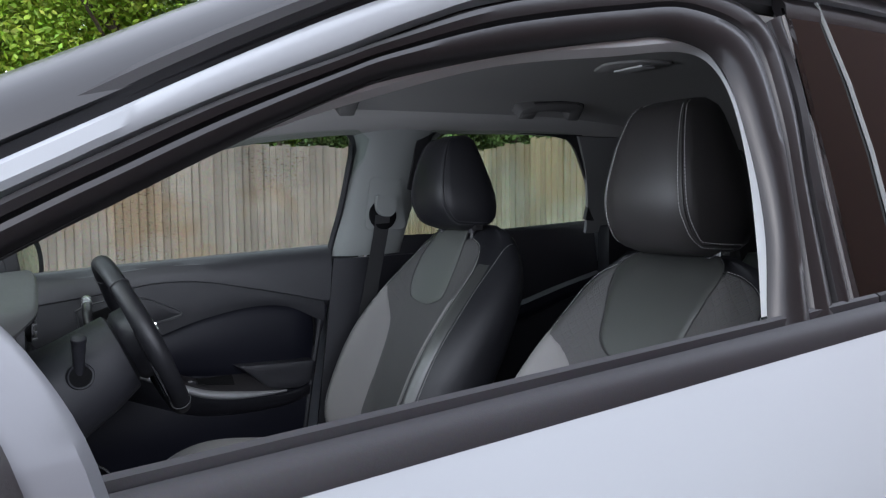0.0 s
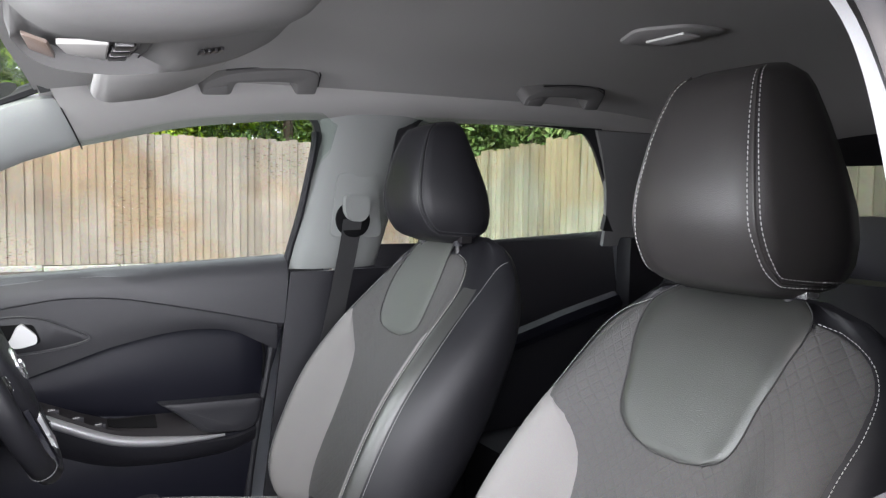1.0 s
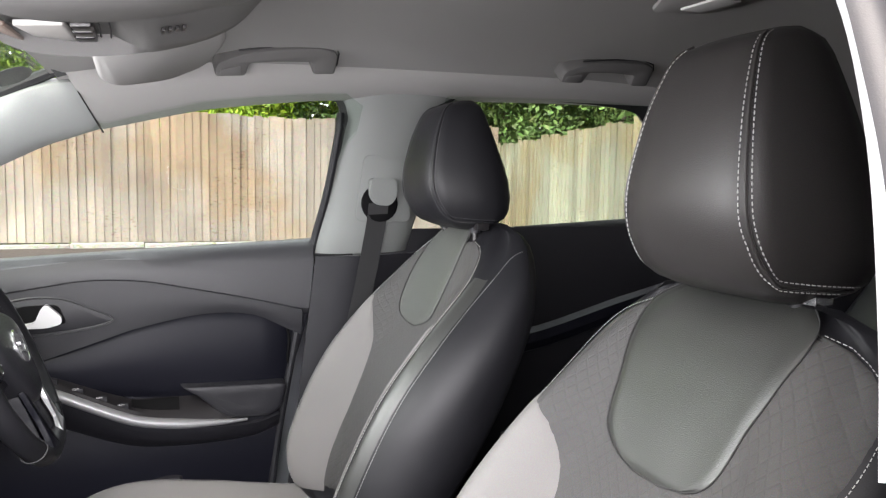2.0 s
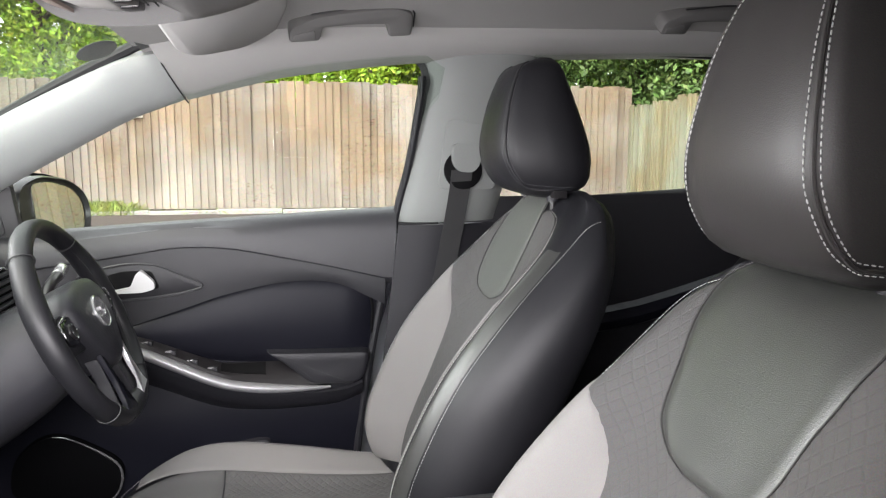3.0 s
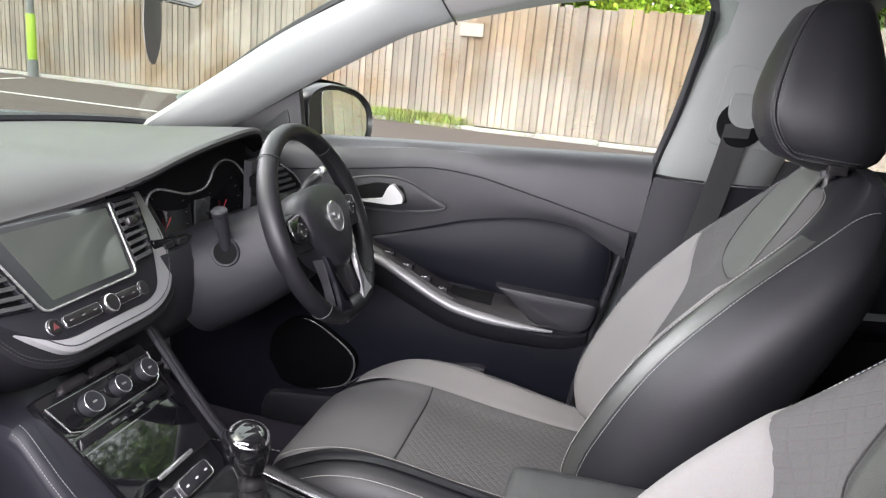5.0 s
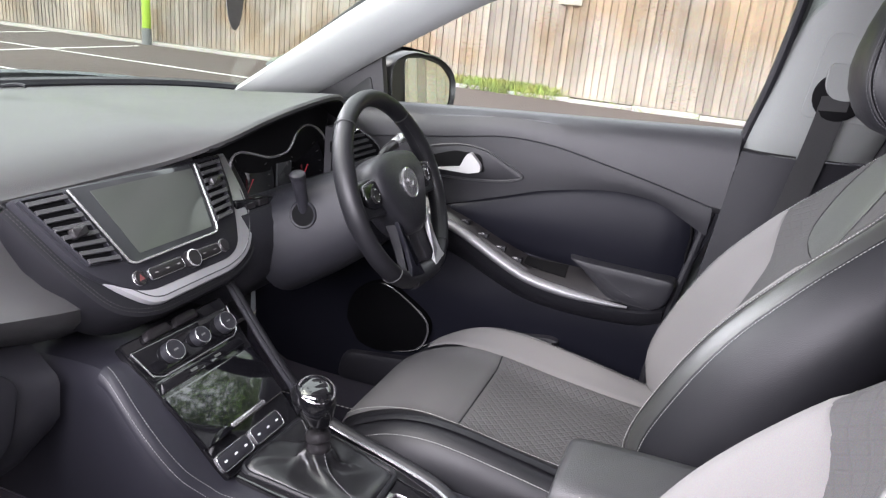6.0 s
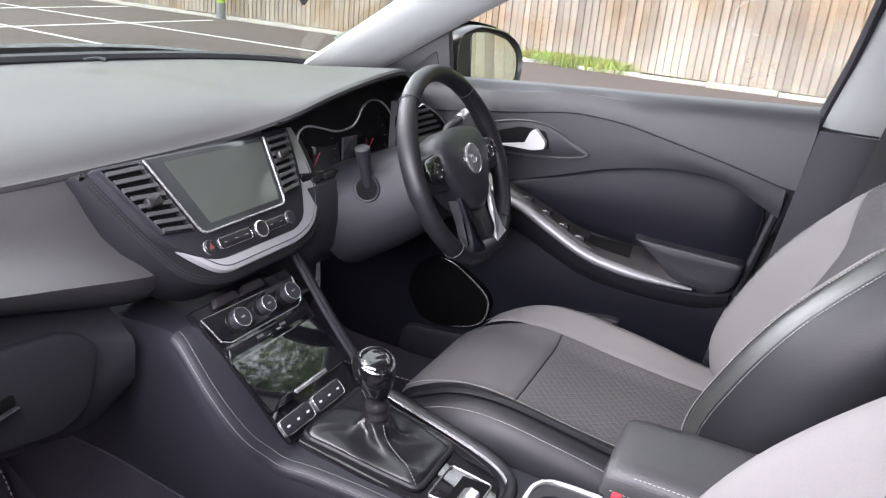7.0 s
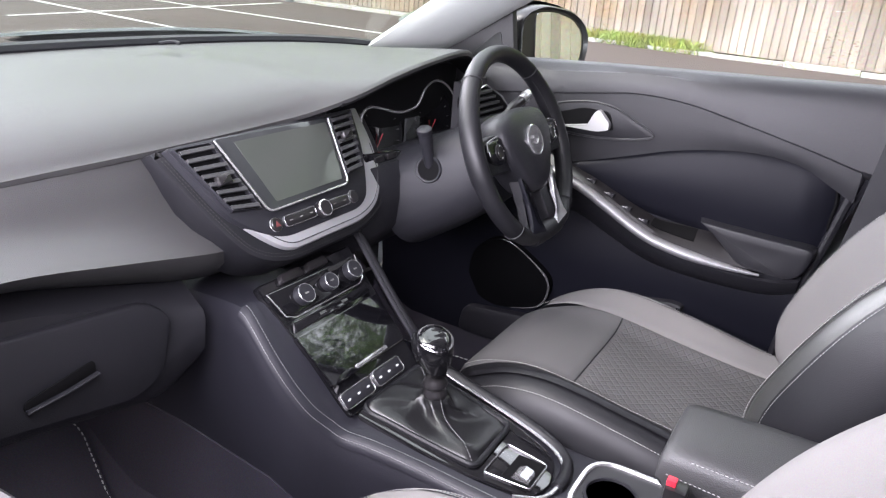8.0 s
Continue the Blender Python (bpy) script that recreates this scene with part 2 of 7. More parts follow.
def sheet(pts, thick, inward=None, roll=0.0, bm=None):
    """A solid panel from a grid of points; roll pulls its border back so that the edge is rounded."""
    bm = bm or bmesh.new()
    P = np.array([[tuple(p) for p in row] for row in pts], float)
    du, dv = np.gradient(P, axis=0), np.gradient(P, axis=1)
    nrm = np.cross(du, dv)
    nrm /= np.linalg.norm(nrm, axis=-1, keepdims=True) + 1e-12
    if inward is not None and (nrm.reshape(-1, 3).mean(0) @ np.array(inward)) > 0:
        nrm = -nrm
    F = P.copy()
    if roll:
        for sl in ((0, slice(None)), (-1, slice(None)), (slice(None), 0), (slice(None), -1)):
            F[sl] = P[sl] - nrm[sl] * roll
    B = P - nrm * thick
    nu, nv = P.shape[:2]
    fv = [[bm.verts.new(F[i, j]) for j in range(nv)] for i in range(nu)]
    bv = [[bm.verts.new(B[i, j]) for j in range(nv)] for i in range(nu)]
    for i in range(nu - 1):
        for j in range(nv - 1):
            bm.faces.new((fv[i][j], fv[i + 1][j], fv[i + 1][j + 1], fv[i][j + 1]))
            bm.faces.new((bv[i][j], bv[i][j + 1], bv[i + 1][j + 1], bv[i + 1][j]))
    rim = [(i, 0) for i in range(nu)] + [(nu - 1, j) for j in range(1, nv)] + [(i, nv - 1) for i in range(nu - 2, -1, -1)] + [(0, j) for j in range(nv - 2, 0, -1)]
    for (a, b), (c, d) in zip(rim, rim[1:] + rim[:1]):
        bm.faces.new((fv[a][b], bv[a][b], bv[c][d], fv[c][d]))
    return bm


def rounded(poly, r, n=5):
    """A polygon in two dimensions with its corners rounded; r one radius or one for each corner."""
    out, m = [], len(poly)
    for i in range(m):
        p, a, b = Vector(poly[i]), Vector(poly[i - 1]), Vector(poly[(i + 1) % m])
        rad = r[i] if isinstance(r, (list, tuple)) else r
        u, w = (a - p), (b - p)
        k = min(rad, u.length * 0.49, w.length * 0.49)
        s, e = p + u.normalized() * k, p + w.normalized() * k
        for j in range(n + 1):
            t = j / n
            out.append(s * (1 - t) ** 2 + p * 2 * t * (1 - t) + e * t * t)
    return out


def inset(poly, d):
    m, out = len(poly), []
    area = sum(poly[i].x * poly[(i + 1) % m].y - poly[(i + 1) % m].x * poly[i].y for i in range(m))
    sg = 1 if area > 0 else -1
    for i in range(m):
        t = poly[(i + 1) % m] - poly[i - 1]
        t = t.normalized() if t.length > 1e-9 else Vector((1, 0))
        out.append(poly[i] + Vector((-t.y, t.x)) * d * sg)
    return out


def plate(poly, place, depth, bevel=0.0, base=0.0, bm=None):
    """A plate with a bevelled face. place(u, v, w) puts it into the world; w grows out of its face."""
    poly = [Vector(p) for p in poly]
    rings = [[place(p.x, p.y, base) for p in poly]]
    if bevel:
        rings.append([place(p.x, p.y, base + depth - bevel) for p in poly])
        rings.append([place(p.x, p.y, base + depth - bevel * 0.3) for p in inset(poly, bevel * 0.3)])
        rings.append([place(p.x, p.y, base + depth) for p in inset(poly, bevel)])
    else:
        rings.append([place(p.x, p.y, base + depth) for p in poly])
    return loft(rings, True, True, bm)


def frame_plate(outer, width, place, depth, base=0.0, bm=None, bevel=0.001):
    """A ring-shaped rim along a closed outline."""
    outer = [Vector(p) for p in outer]
    inner = inset(outer, width)
    o2, i2 = inset(outer, bevel), inset(outer, width - bevel)
    rows = [[place(p.x, p.y, w) for p in ring] for ring, w in ((outer, base), (outer, base + depth - bevel), (o2, base + depth), (i2, base + depth), (inner, base + depth - bevel), (inner, base))]
    return loft(rows + rows[:1], True, False, bm)


def box(lo, hi, bevel=0.0, bm=None):
    bm = bm or bmesh.new()
    made = bmesh.ops.create_cube(bm, size=1, matrix=Matrix.LocRotScale((Vector(lo) + Vector(hi)) / 2, None, Vector(hi) - Vector(lo)))
    if bevel:
        edges = list({e for v in made["verts"] for e in v.link_edges})
        bmesh.ops.bevel(bm, geom=edges, offset=bevel, segments=2, affect="EDGES", profile=0.7)
    return bm


def stitches(path, dash=0.0038, gap=0.0018, r=0.00048, bm=None, lift=None):
    """Separate thread stitches along a line."""
    bm = bm or bmesh.new()
    P = even(path, (dash + gap) / 2)
    for a, b in zip(P[::2], P[1::2]):
        t = (b - a).normalized()
        s = t.orthogonal().normalized()
        w = s.cross(t)
        mid, half = (a + b) / 2, dash / 2
        ring = [[mid + t * q + (s * c + w * d) * r * k for c, d in ((1, 0), (0, 1), (-1, 0), (0, -1))] for q, k in ((-half, 0.5), (-half * 0.6, 1), (half * 0.6, 1), (half, 0.5))]
        loft(ring, True, True, bm)
    return bm


def lathe(profile, center, axis, n=24, bm=None):
    """Turned shape: profile of (radius, along) about an axis."""
    ax = Vector(axis).normalized()
    s = ax.orthogonal().normalized()
    w = ax.cross(s)
    c = Vector(center)
    return loft([[c + ax * h + (s * math.cos(a) + w * math.sin(a)) * max(r, 1e-5) for a in (2 * math.pi * k / n for k in range(n))] for r, h in profile], True, True, bm)


def curve1(table):
    """A smooth function of one number through the table's points."""
    xs, ys = [a for a, b in table], [b for a, b in table]

    def f(x):
        x = min(max(x, xs[0]), xs[-1])
        i = max(0, min(len(xs) - 2, int(np.searchsorted(xs, x)) - 1))
        h = xs[i + 1] - xs[i]
        t = (x - xs[i]) / h

        def slope(k):
            if k == 0 or k == len(xs) - 1:
                j = 0 if k == 0 else k - 1
                return (ys[j + 1] - ys[j]) / (xs[j + 1] - xs[j])
            return (ys[k + 1] - ys[k - 1]) / (xs[k + 1] - xs[k - 1])
        m0, m1 = slope(i) * h, slope(i + 1) * h
        return (2 * t ** 3 - 3 * t * t + 1) * ys[i] + (t ** 3 - 2 * t * t + t) * m0 + (3 * t * t - 2 * t ** 3) * ys[i + 1] + (t ** 3 - t * t) * m1
    return f


# ---- outside: tarmac, kerb, fences, woods ----
def asphalt():
    m = material("worn_tarmac", (0.066, 0.051, 0.044), 0.85, vary=0.25, grain=(90, 0.55), bump=(180, 0.8), big=0.5)
    return m


M_TARMAC = asphalt()


def gz(y):
    """Height of the car park, which falls gently towards the building."""
    return 0.0314 * (min(max(y, -14.0), 16.0) - 0.72)


bm = bmesh.new()
R = 400
ys = (-R, -14.0, 16.0, R)
for i in range(3):
    vs = [bm.verts.new(p) for p in ((-R, ys[i], gz(ys[i])), (R, ys[i], gz(ys[i])), (R, ys[i + 1], gz(ys[i + 1])), (-R, ys[i + 1], gz(ys[i + 1])))]
    bm.faces.new(vs)
single("ground", bm, M_TARMAC, "worn brown-grey tarmac of a car park", "ground", kind="structure")


def fence_y(x):
    return 9.83 - 0.062 * x


M_LINE = material("road_paint", (0.62, 0.62, 0.60), 0.8, vary=0.12, grain=(40, 0.4))
for (x0, y0, x1, y1) in ((-14, 8.25, -5.4, 7.86), (-12, 6.45, -5.6, 5.75), (-9.75, 5.0, -9.25, 9.8), (-12.3, 4.0, -11.8, 10.2), (-14.9, 4.0, -14.4, 10.2)):
    d = Vector((x1 - x0, y1 - y0, 0)).normalized()
    s = Vector((-d.y, d.x, 0)) * 0.038
    a, b = V(x0, y0, gz(y0) + 0.004), V(x1, y1, gz(y1) + 0.004)
    bm = loft([[a - s, a + s, a + s - V(0, 0, 0.003), a - s - V(0, 0, 0.003)], [b - s, b + s, b + s - V(0, 0, 0.003), b - s - V(0, 0, 0.003)]])
    single("parking_line", bm, M_LINE, "faded white painted parking bay line on tarmac", "road marking", "parking lines", "structure")

M_KERB = material("pale_concrete", (0.42, 0.40, 0.37), 0.9, vary=0.2, grain=(30, 0.5), bump=(120, 0.7))
random.seed(3)
bm = bmesh.new()
xk = -24.0
while xk < 7:
    w = 0.9
    y0 = fence_y(xk) - 0.16
    h = 0.05 + random.uniform(-0.008, 0.012)
    box((xk + 0.006, y0 - 0.10, gz(y0) - 0.04), (xk + w - 0.006, y0 + 0.06, gz(y0) + h), 0.012, bm)
    xk += w
kerb = single("kerb", bm, M_KERB, "pale concrete kerb edging at the foot of the fence", "kerb", kind="structure")


def wood(name, color):
    """Sawn boards, each of another tone, with upright grain and weathering."""
    m = material(name, color, 0.85, vary=0.25, grain=(40, 0.4), bump=(60, 0.5), big=1.3)
    nt = m.node_tree
    N, L = nt.nodes, nt.links
    info, hue, co, st, sn = N.new("ShaderNodeObjectInfo"), N.new("ShaderNodeHueSaturation"), N.new("ShaderNodeTexCoord"), N.new("ShaderNodeMapping"), N.new("ShaderNodeTexNoise")
    st.inputs["Scale"].default_value = (40, 40, 1.5)
    add = N.new("ShaderNodeVectorMath")
    L.new(co.outputs["Object"], add.inputs[0])
    L.new(info.outputs["Location"], add.inputs[1])
    L.new(add.outputs[0], st.inputs["Vector"])
    L.new(st.outputs[0], sn.inputs["Vector"])
    sn.inputs["Scale"].default_value, sn.inputs["Detail"].default_value = 1.0, 6
    for n in N:
        if n.type == "TEX_NOISE" and n is not sn:
            L.new(add.outputs[0], n.inputs["Vector"])
    b = N["Principled BSDF"]
    src = b.inputs["Base Color"].links[0].from_socket
    grain = N.new("ShaderNodeMixRGB")
    grain.blend_type = "MULTIPLY"
    grain.inputs[0].default_value = 0.75
    rm = N.new("ShaderNodeMapRange")
    rm.inputs["From Min"].default_value, rm.inputs["From Max"].default_value = 0.3, 0.7
    rm.inputs["To Min"].default_value, rm.inputs["To Max"].default_value = 0.62, 1.15
    L.new(sn.outputs["Fac"], rm.inputs["Value"])
    L.new(src, grain.inputs[1])
    L.new(rm.outputs[0], grain.inputs[2])
    mv = N.new("ShaderNodeMapRange")
    mv.inputs["To Min"].default_value, mv.inputs["To Max"].default_value = 0.80, 1.18
    L.new(info.outputs["Random"], mv.inputs["Value"])
    L.new(grain.outputs[0], hue.inputs["Color"])
    L.new(mv.outputs[0], hue.inputs["Value"])
    # weather stains that run across many boards, and rows of small dark knots and nail marks
    big, knots, patch = N.new("ShaderNodeTexNoise"), N.new("ShaderNodeTexVoronoi"), N.new("ShaderNodeTexNoise")
    squash = N.new("ShaderNodeMapping")
    squash.inputs["Scale"].default_value = (9, 9, 24)
    big.inputs["Scale"].default_value, big.inputs["Detail"].default_value = 0.9, 7
    patch.inputs["Scale"].default_value, patch.inputs["Detail"].default_value = 1.1, 3
    L.new(add.outputs[0], big.inputs["Vector"])
    L.new(add.outputs[0], patch.inputs["Vector"])
    L.new(add.outputs[0], squash.inputs["Vector"])
    L.new(squash.outputs[0], knots.inputs["Vector"])
    knots.inputs["Scale"].default_value, knots.inputs["Randomness"].default_value = 1.0, 0.75
    stain, dots, spread_, both = (N.new("ShaderNodeMapRange") for _ in range(4))
    stain.inputs["From Min"].default_value, stain.inputs["From Max"].default_value = 0.46, 0.60
    L.new(big.outputs["Fac"], stain.inputs["Value"])
    dots.inputs["From Min"].default_value, dots.inputs["From Max"].default_value = 0.26, 0.10
    L.new(knots.outputs["Distance"], dots.inputs["Value"])
    spread_.inputs["From Min"].default_value, spread_.inputs["From Max"].default_value = 0.46, 0.62
    L.new(patch.outputs["Fac"], spread_.inputs["Value"])
    times = N.new("ShaderNodeMath")
    times.operation = "MULTIPLY"
    L.new(dots.outputs[0], times.inputs[0])
    L.new(spread_.outputs[0], times.inputs[1])
    tint, dark = N.new("ShaderNodeMixRGB"), N.new("ShaderNodeMixRGB")
    tint.blend_type = dark.blend_type = "MULTIPLY"
    tint.inputs[2].default_value = (0.88, 0.75, 0.60, 1)
    dark.inputs[2].default_value = (0.45, 0.36, 0.27, 1)
    L.new(stain.outputs[0], tint.inputs[0])
    L.new(hue.outputs[0], tint.inputs[1])
    L.new(times.outputs[0], dark.inputs[0])
    L.new(tint.outputs[0], dark.inputs[1])
    L.new(dark.outputs[0], b.inputs["Base Color"])
    return m


M_FENCE = wood("weathered_fence_board", (0.335, 0.288, 0.242))
M_FENCE2 = wood("pale_green_fence_board", (0.31, 0.31, 0.225))


def board_mesh(name, w, h, t, mat):
    """A feather-edged board: one long side thicker than the other."""
    bm = bmesh.new()
    prof = [(-w / 2, 0), (w / 2, 0), (w / 2, -t), (w / 2 - 0.004, -t - 0.002), (-w / 2, -t * 0.35)]
    loft([[V(x, y, 0) for x, y in prof], [V(x, y, h) for x, y in prof]], True, True, bm)
    bmesh.ops.recalc_face_normals(bm, faces=bm.faces)
    me = bpy.data.meshes.new(name)
    bm.to_mesh(me)
    bm.free()
    me.materials.append(mat)
    return me


def fence(label, start, end, h, mat, pitch, seed, h_end=None):
    """A close-boarded fence from start to end (x, y), with posts and rails at its back."""
    a, b = V(*start, gz(start[1])), V(*end, gz(end[1]))
    d = (b - a).normalized()
    ang = math.atan2(d.y, d.x)
    f = thing("fence", a, label, "fence", kind="structure")
    n = int((b - a).length / pitch)
    h_end = h_end or h
    steps = 1 if h_end == h else 12
    meshes = [[board_mesh("fence_board", pitch * 1.12, h + (h_end - h) * k / steps + dh, 0.022, mat) for dh in (-0.012, 0, 0.01, 0.02)] for k in range(steps)]
    rnd = random.Random(seed)
    for i in range(n):
        o = new("fence_board", meshes[i * steps // n][rnd.randrange(4)])
        o.parent = f
        o.matrix_basis = Matrix.Translation(d * (i + 0.5) * pitch + V(0, 0, 0.05)) @ pose(0, 0, 0, rnd.uniform(-0.5, 0.5), rnd.uniform(-0.4, 0.4), math.degrees(ang) + rnd.uniform(-2.5, 2.5))
    nrm = V(-d.y, d.x, 0)
    for z in (0.35, 0.95, h - 0.2):
        q0, q1 = a + nrm * 0.045 + V(0, 0, z), b + nrm * 0.045 + V(0, 0, z)
        part("rail", tube([q0, q1], 0.035, 4), mat, f)
    for i in range(int((b - a).length / 2.4) + 1):
        q = a + d * min(i * 2.4, (b - a).length) + nrm * 0.08
        part("post", box((q.x - 0.05, q.y, q.z - 0.02), (q.x + 0.05, q.y + 0.1, q.z + h - 0.05), 0.006), mat, f)
    return f


fence("tall close-boarded timber fence, sun-bleached and stained", (-22.0, fence_y(-22)), (5.55, fence_y(5.55)), 1.77, M_FENCE, 0.104, 5)
fence("pale lichen-tinged timber fence that turns off at the corner", (5.5, 9.50), (4.65, 0.1), 1.50, M_FENCE2, 0.11, 6, 2.10)


nx = -1.70
ny = fence_y(nx) - 0.045
notice = thing("notice_board", (nx, ny, gz(ny) + 1.5), "small blank pale timber notice board fixed to the fence", "notice board")
part("board", box((nx - 0.17, ny - 0.012, gz(ny) + 1.31), (nx + 0.17, ny + 0.012, gz(ny) + 1.50), 0.004), material("pale_board", (0.46, 0.42, 0.35), 0.8, vary=0.1, grain=(40, 0.3)), notice)
part("cap_strip", box((nx - 0.18, ny - 0.018, gz(ny) + 1.495), (nx + 0.18, ny + 0.014, gz(ny) + 1.512), 0.003), M_FENCE, notice)


def foliage(name, color):
    m = material(name, color, 0.6, vary=0.45, grain=(5, 0.5), big=0.8)
    nt = m.node_tree
    N, L = nt.nodes, nt.links
    b = N["Principled BSDF"]
    geo, hue, mv = N.new("ShaderNodeNewGeometry"), N.new("ShaderNodeHueSaturation"), N.new("ShaderNodeMapRange")
    mv.inputs["To Min"].default_value, mv.inputs["To Max"].default_value = 0.65, 1.6
    L.new(geo.outputs["Random Per Island"], mv.inputs["Value"])
    src = b.inputs["Base Color"].links[0].from_socket
    L.new(src, hue.inputs["Color"])
    L.new(mv.outputs[0], hue.inputs["Value"])
    L.new(hue.outputs[0], b.inputs["Base Color"])
    b.inputs["Subsurface Weight"].default_value = 0.0
    return m


M_LEAF = foliage("leaf_green", (0.27, 0.40, 0.03))
M_LEAF2 = foliage("leaf_dark_green", (0.11, 0.18, 0.045))
M_BARK = material("bark", (0.10, 0.075, 0.055), 0.9, vary=0.3, grain=(30, 0.6), bump=(60, 1.0))


def leaf_cloud(rng, centers, per, size, verts, faces):
    """Small pointed leaves scattered in balls about the centres; appends arrays of corners and of quads."""
    c = np.repeat(np.array(centers, float), int(per), axis=0)
    k = len(c)
    unit = lambda a: a / (np.linalg.norm(a, axis=1, keepdims=True) + 1e-9)
    q = c[:, :3] + unit(rng.normal(size=(k, 3))) * c[:, 3:] * rng.uniform(0.35, 1.05, (k, 1)) * np.array((1, 1, 0.8))
    u = unit(rng.normal(size=(k, 3)))
    w = unit(np.cross(u, rng.normal(size=(k, 3))))
    s = size * rng.uniform(0.6, 1.4, (k, 1))
    start = sum(len(v) for v in verts)
    verts.append(np.stack([q - u * s, q + w * s * 0.45, q + u * s, q - w * s * 0.45], 1).reshape(-1, 3))
    faces.append(start + np.arange(4 * k).reshape(-1, 4))


def leaf_mesh(name, verts, faces, mat):
    me = bpy.data.meshes.new(name)
    me.from_pydata(np.concatenate(verts).tolist(), [], np.concatenate(faces).tolist())
    me.materials.append(mat)
    return me


def tree(x, y, h, spread, leaf, seed, trunk_r=0.09, low=0.25):
    rng = np.random.default_rng(seed)
    g = gz(y)
    t = thing("tree", (x, y, g), "leafy broad-leaved tree behind the fence", "tree", "trees behind the fence")
    path = spline([(x, y, g - 0.02), (x + rng.uniform(-.1, .1), y, g + h * 0.3), (x + rng.uniform(-.25, .25), y + rng.uniform(-.2, .2), g + h * 0.6), (x + rng.uniform(-.3, .3), y, g + h * 0.95)], 10)
    bm = tube(path, [trunk_r * (1 - 0.09 * i) for i in range(10)], 8)
    for i in range(7):
        p = path[3 + i % 6]
        a = rng.uniform(0, 6.28)
        q = p + V(math.cos(a) * spread * 0.7, math.sin(a) * spread * 0.7, h * rng.uniform(0.08, 0.22))
        tube([p, p.lerp(q, 0.5) + V(0, 0, 0.08), q], [trunk_r * 0.4, trunk_r * 0.25, trunk_r * 0.1], 6, bm)
    part("trunk", bm, M_BARK, t)
    vs, fs, cen = [], [], []
    for i in range(62):
        a, rr = rng.uniform(0, 6.28), spread * math.sqrt(rng.uniform(0, 1))
        cen.append((x + math.cos(a) * rr, y + math.sin(a) * rr * 0.8, h * rng.uniform(low, 1.0), spread * rng.uniform(0.26, 0.46)))
    leaf_cloud(rng, cen, 560, 0.055, vs, fs)
    o = new("crown", leaf_mesh("crown", vs, fs, leaf))
    o.parent = t
    o.matrix_parent_inverse = t.matrix_basis.inverted()
    return t


for i, (x, y, h, s) in enumerate(((-20, 15, 5, 2.0), (-15.5, 14.5, 4.6, 2.0), (-11, 14.5, 5.2, 2.1), (-7, 14, 4.8, 1.9), (-3.6, 13.2, 4.4, 1.8), (-0.8, 12.8, 4.2, 1.7), (1.8, 12.6, 4.6, 1.8), (4.4, 12.4, 4.8, 1.8), (7.2, 12.5, 5.0, 2.0), (8.2, 9.8, 5.0, 1.9), (8.1, 7.2, 5.2, 1.9), (7.9, 4.6, 5.0, 1.9), (7.7, 2.0, 4.8, 1.9), (-8.5, 18, 7, 2.6), (3.0, 16, 7.0, 2.6), (8.5, 15.5, 7.5, 2.8), (12.8, 13, 7.5, 2.8), (-2.0, 16.5, 7.0, 2.6))):
    tree(x, y, h * 1.65, s * 1.15, M_LEAF if x < 3.5 else M_LEAF2, 40 + i, 0.13, 0.2)

# thick woods further back
rng = np.random.default_rng(77)
vs, fs = [], []
leaf_cloud(rng, [(x + rng.uniform(-1, 1), 21 - 0.02 * x + rng.uniform(-1, 1), z + rng.uniform(-0.6, 0.6), 2.2) for x in range(-46, 24, 2) for z in (1.6, 3.4, 5.2, 7.0)], 170, 0.34, vs, fs)
leaf_cloud(rng, [(12.5 + rng.uniform(-1, 1), y + rng.uniform(-1, 1), z + rng.uniform(-0.6, 0.6), 2.2) for y in range(6, 20, 2) for z in (1.6, 3.4, 5.2, 7.0)], 170, 0.34, vs, fs)
tagged(new("woods", leaf_mesh("woods", vs, fs, M_LEAF)), "dense green woods beyond the fence", "woods", kind="stuff")

# tall weeds on the verge
rng = np.random.default_rng(9)
vs, fs = [], []
for i in range(3600):
    x = rng.normal(-2.6 + 0.5 * (i % 3 - 1), 0.20) if i % 6 else rng.uniform(-9, 4)
    y = fence_y(x) - 0.14 + rng.normal(0, 0.06)
    hh, g = rng.uniform(0.05, 0.19) * (1 if i % 6 else 0.3), gz(y)
    a, lean = rng.uniform(0, 6.28), rng.uniform(0, 0.12)
    dx, dy = math.cos(a) * 0.006, math.sin(a) * 0.006
    k = len(vs)
    vs += [(x - dx, y - dy, g), (x + dx, y + dy, g), (x + dx * 0.8 + lean * math.cos(a * 3), y + dy * 0.8, g + 0.02 + hh * 0.7), (x + lean * 1.6 * math.cos(a * 3), y, g + 0.02 + hh)]
    fs.append((k, k + 1, k + 2, k + 3))
me = bpy.data.meshes.new("grass")
me.from_pydata(vs, [], fs)
me.materials.append(foliage("weed_green", (0.20, 0.24, 0.06)))
tagged(new("grass", me), "tufts of bright green weeds along the kerb", "grass", kind="stuff")

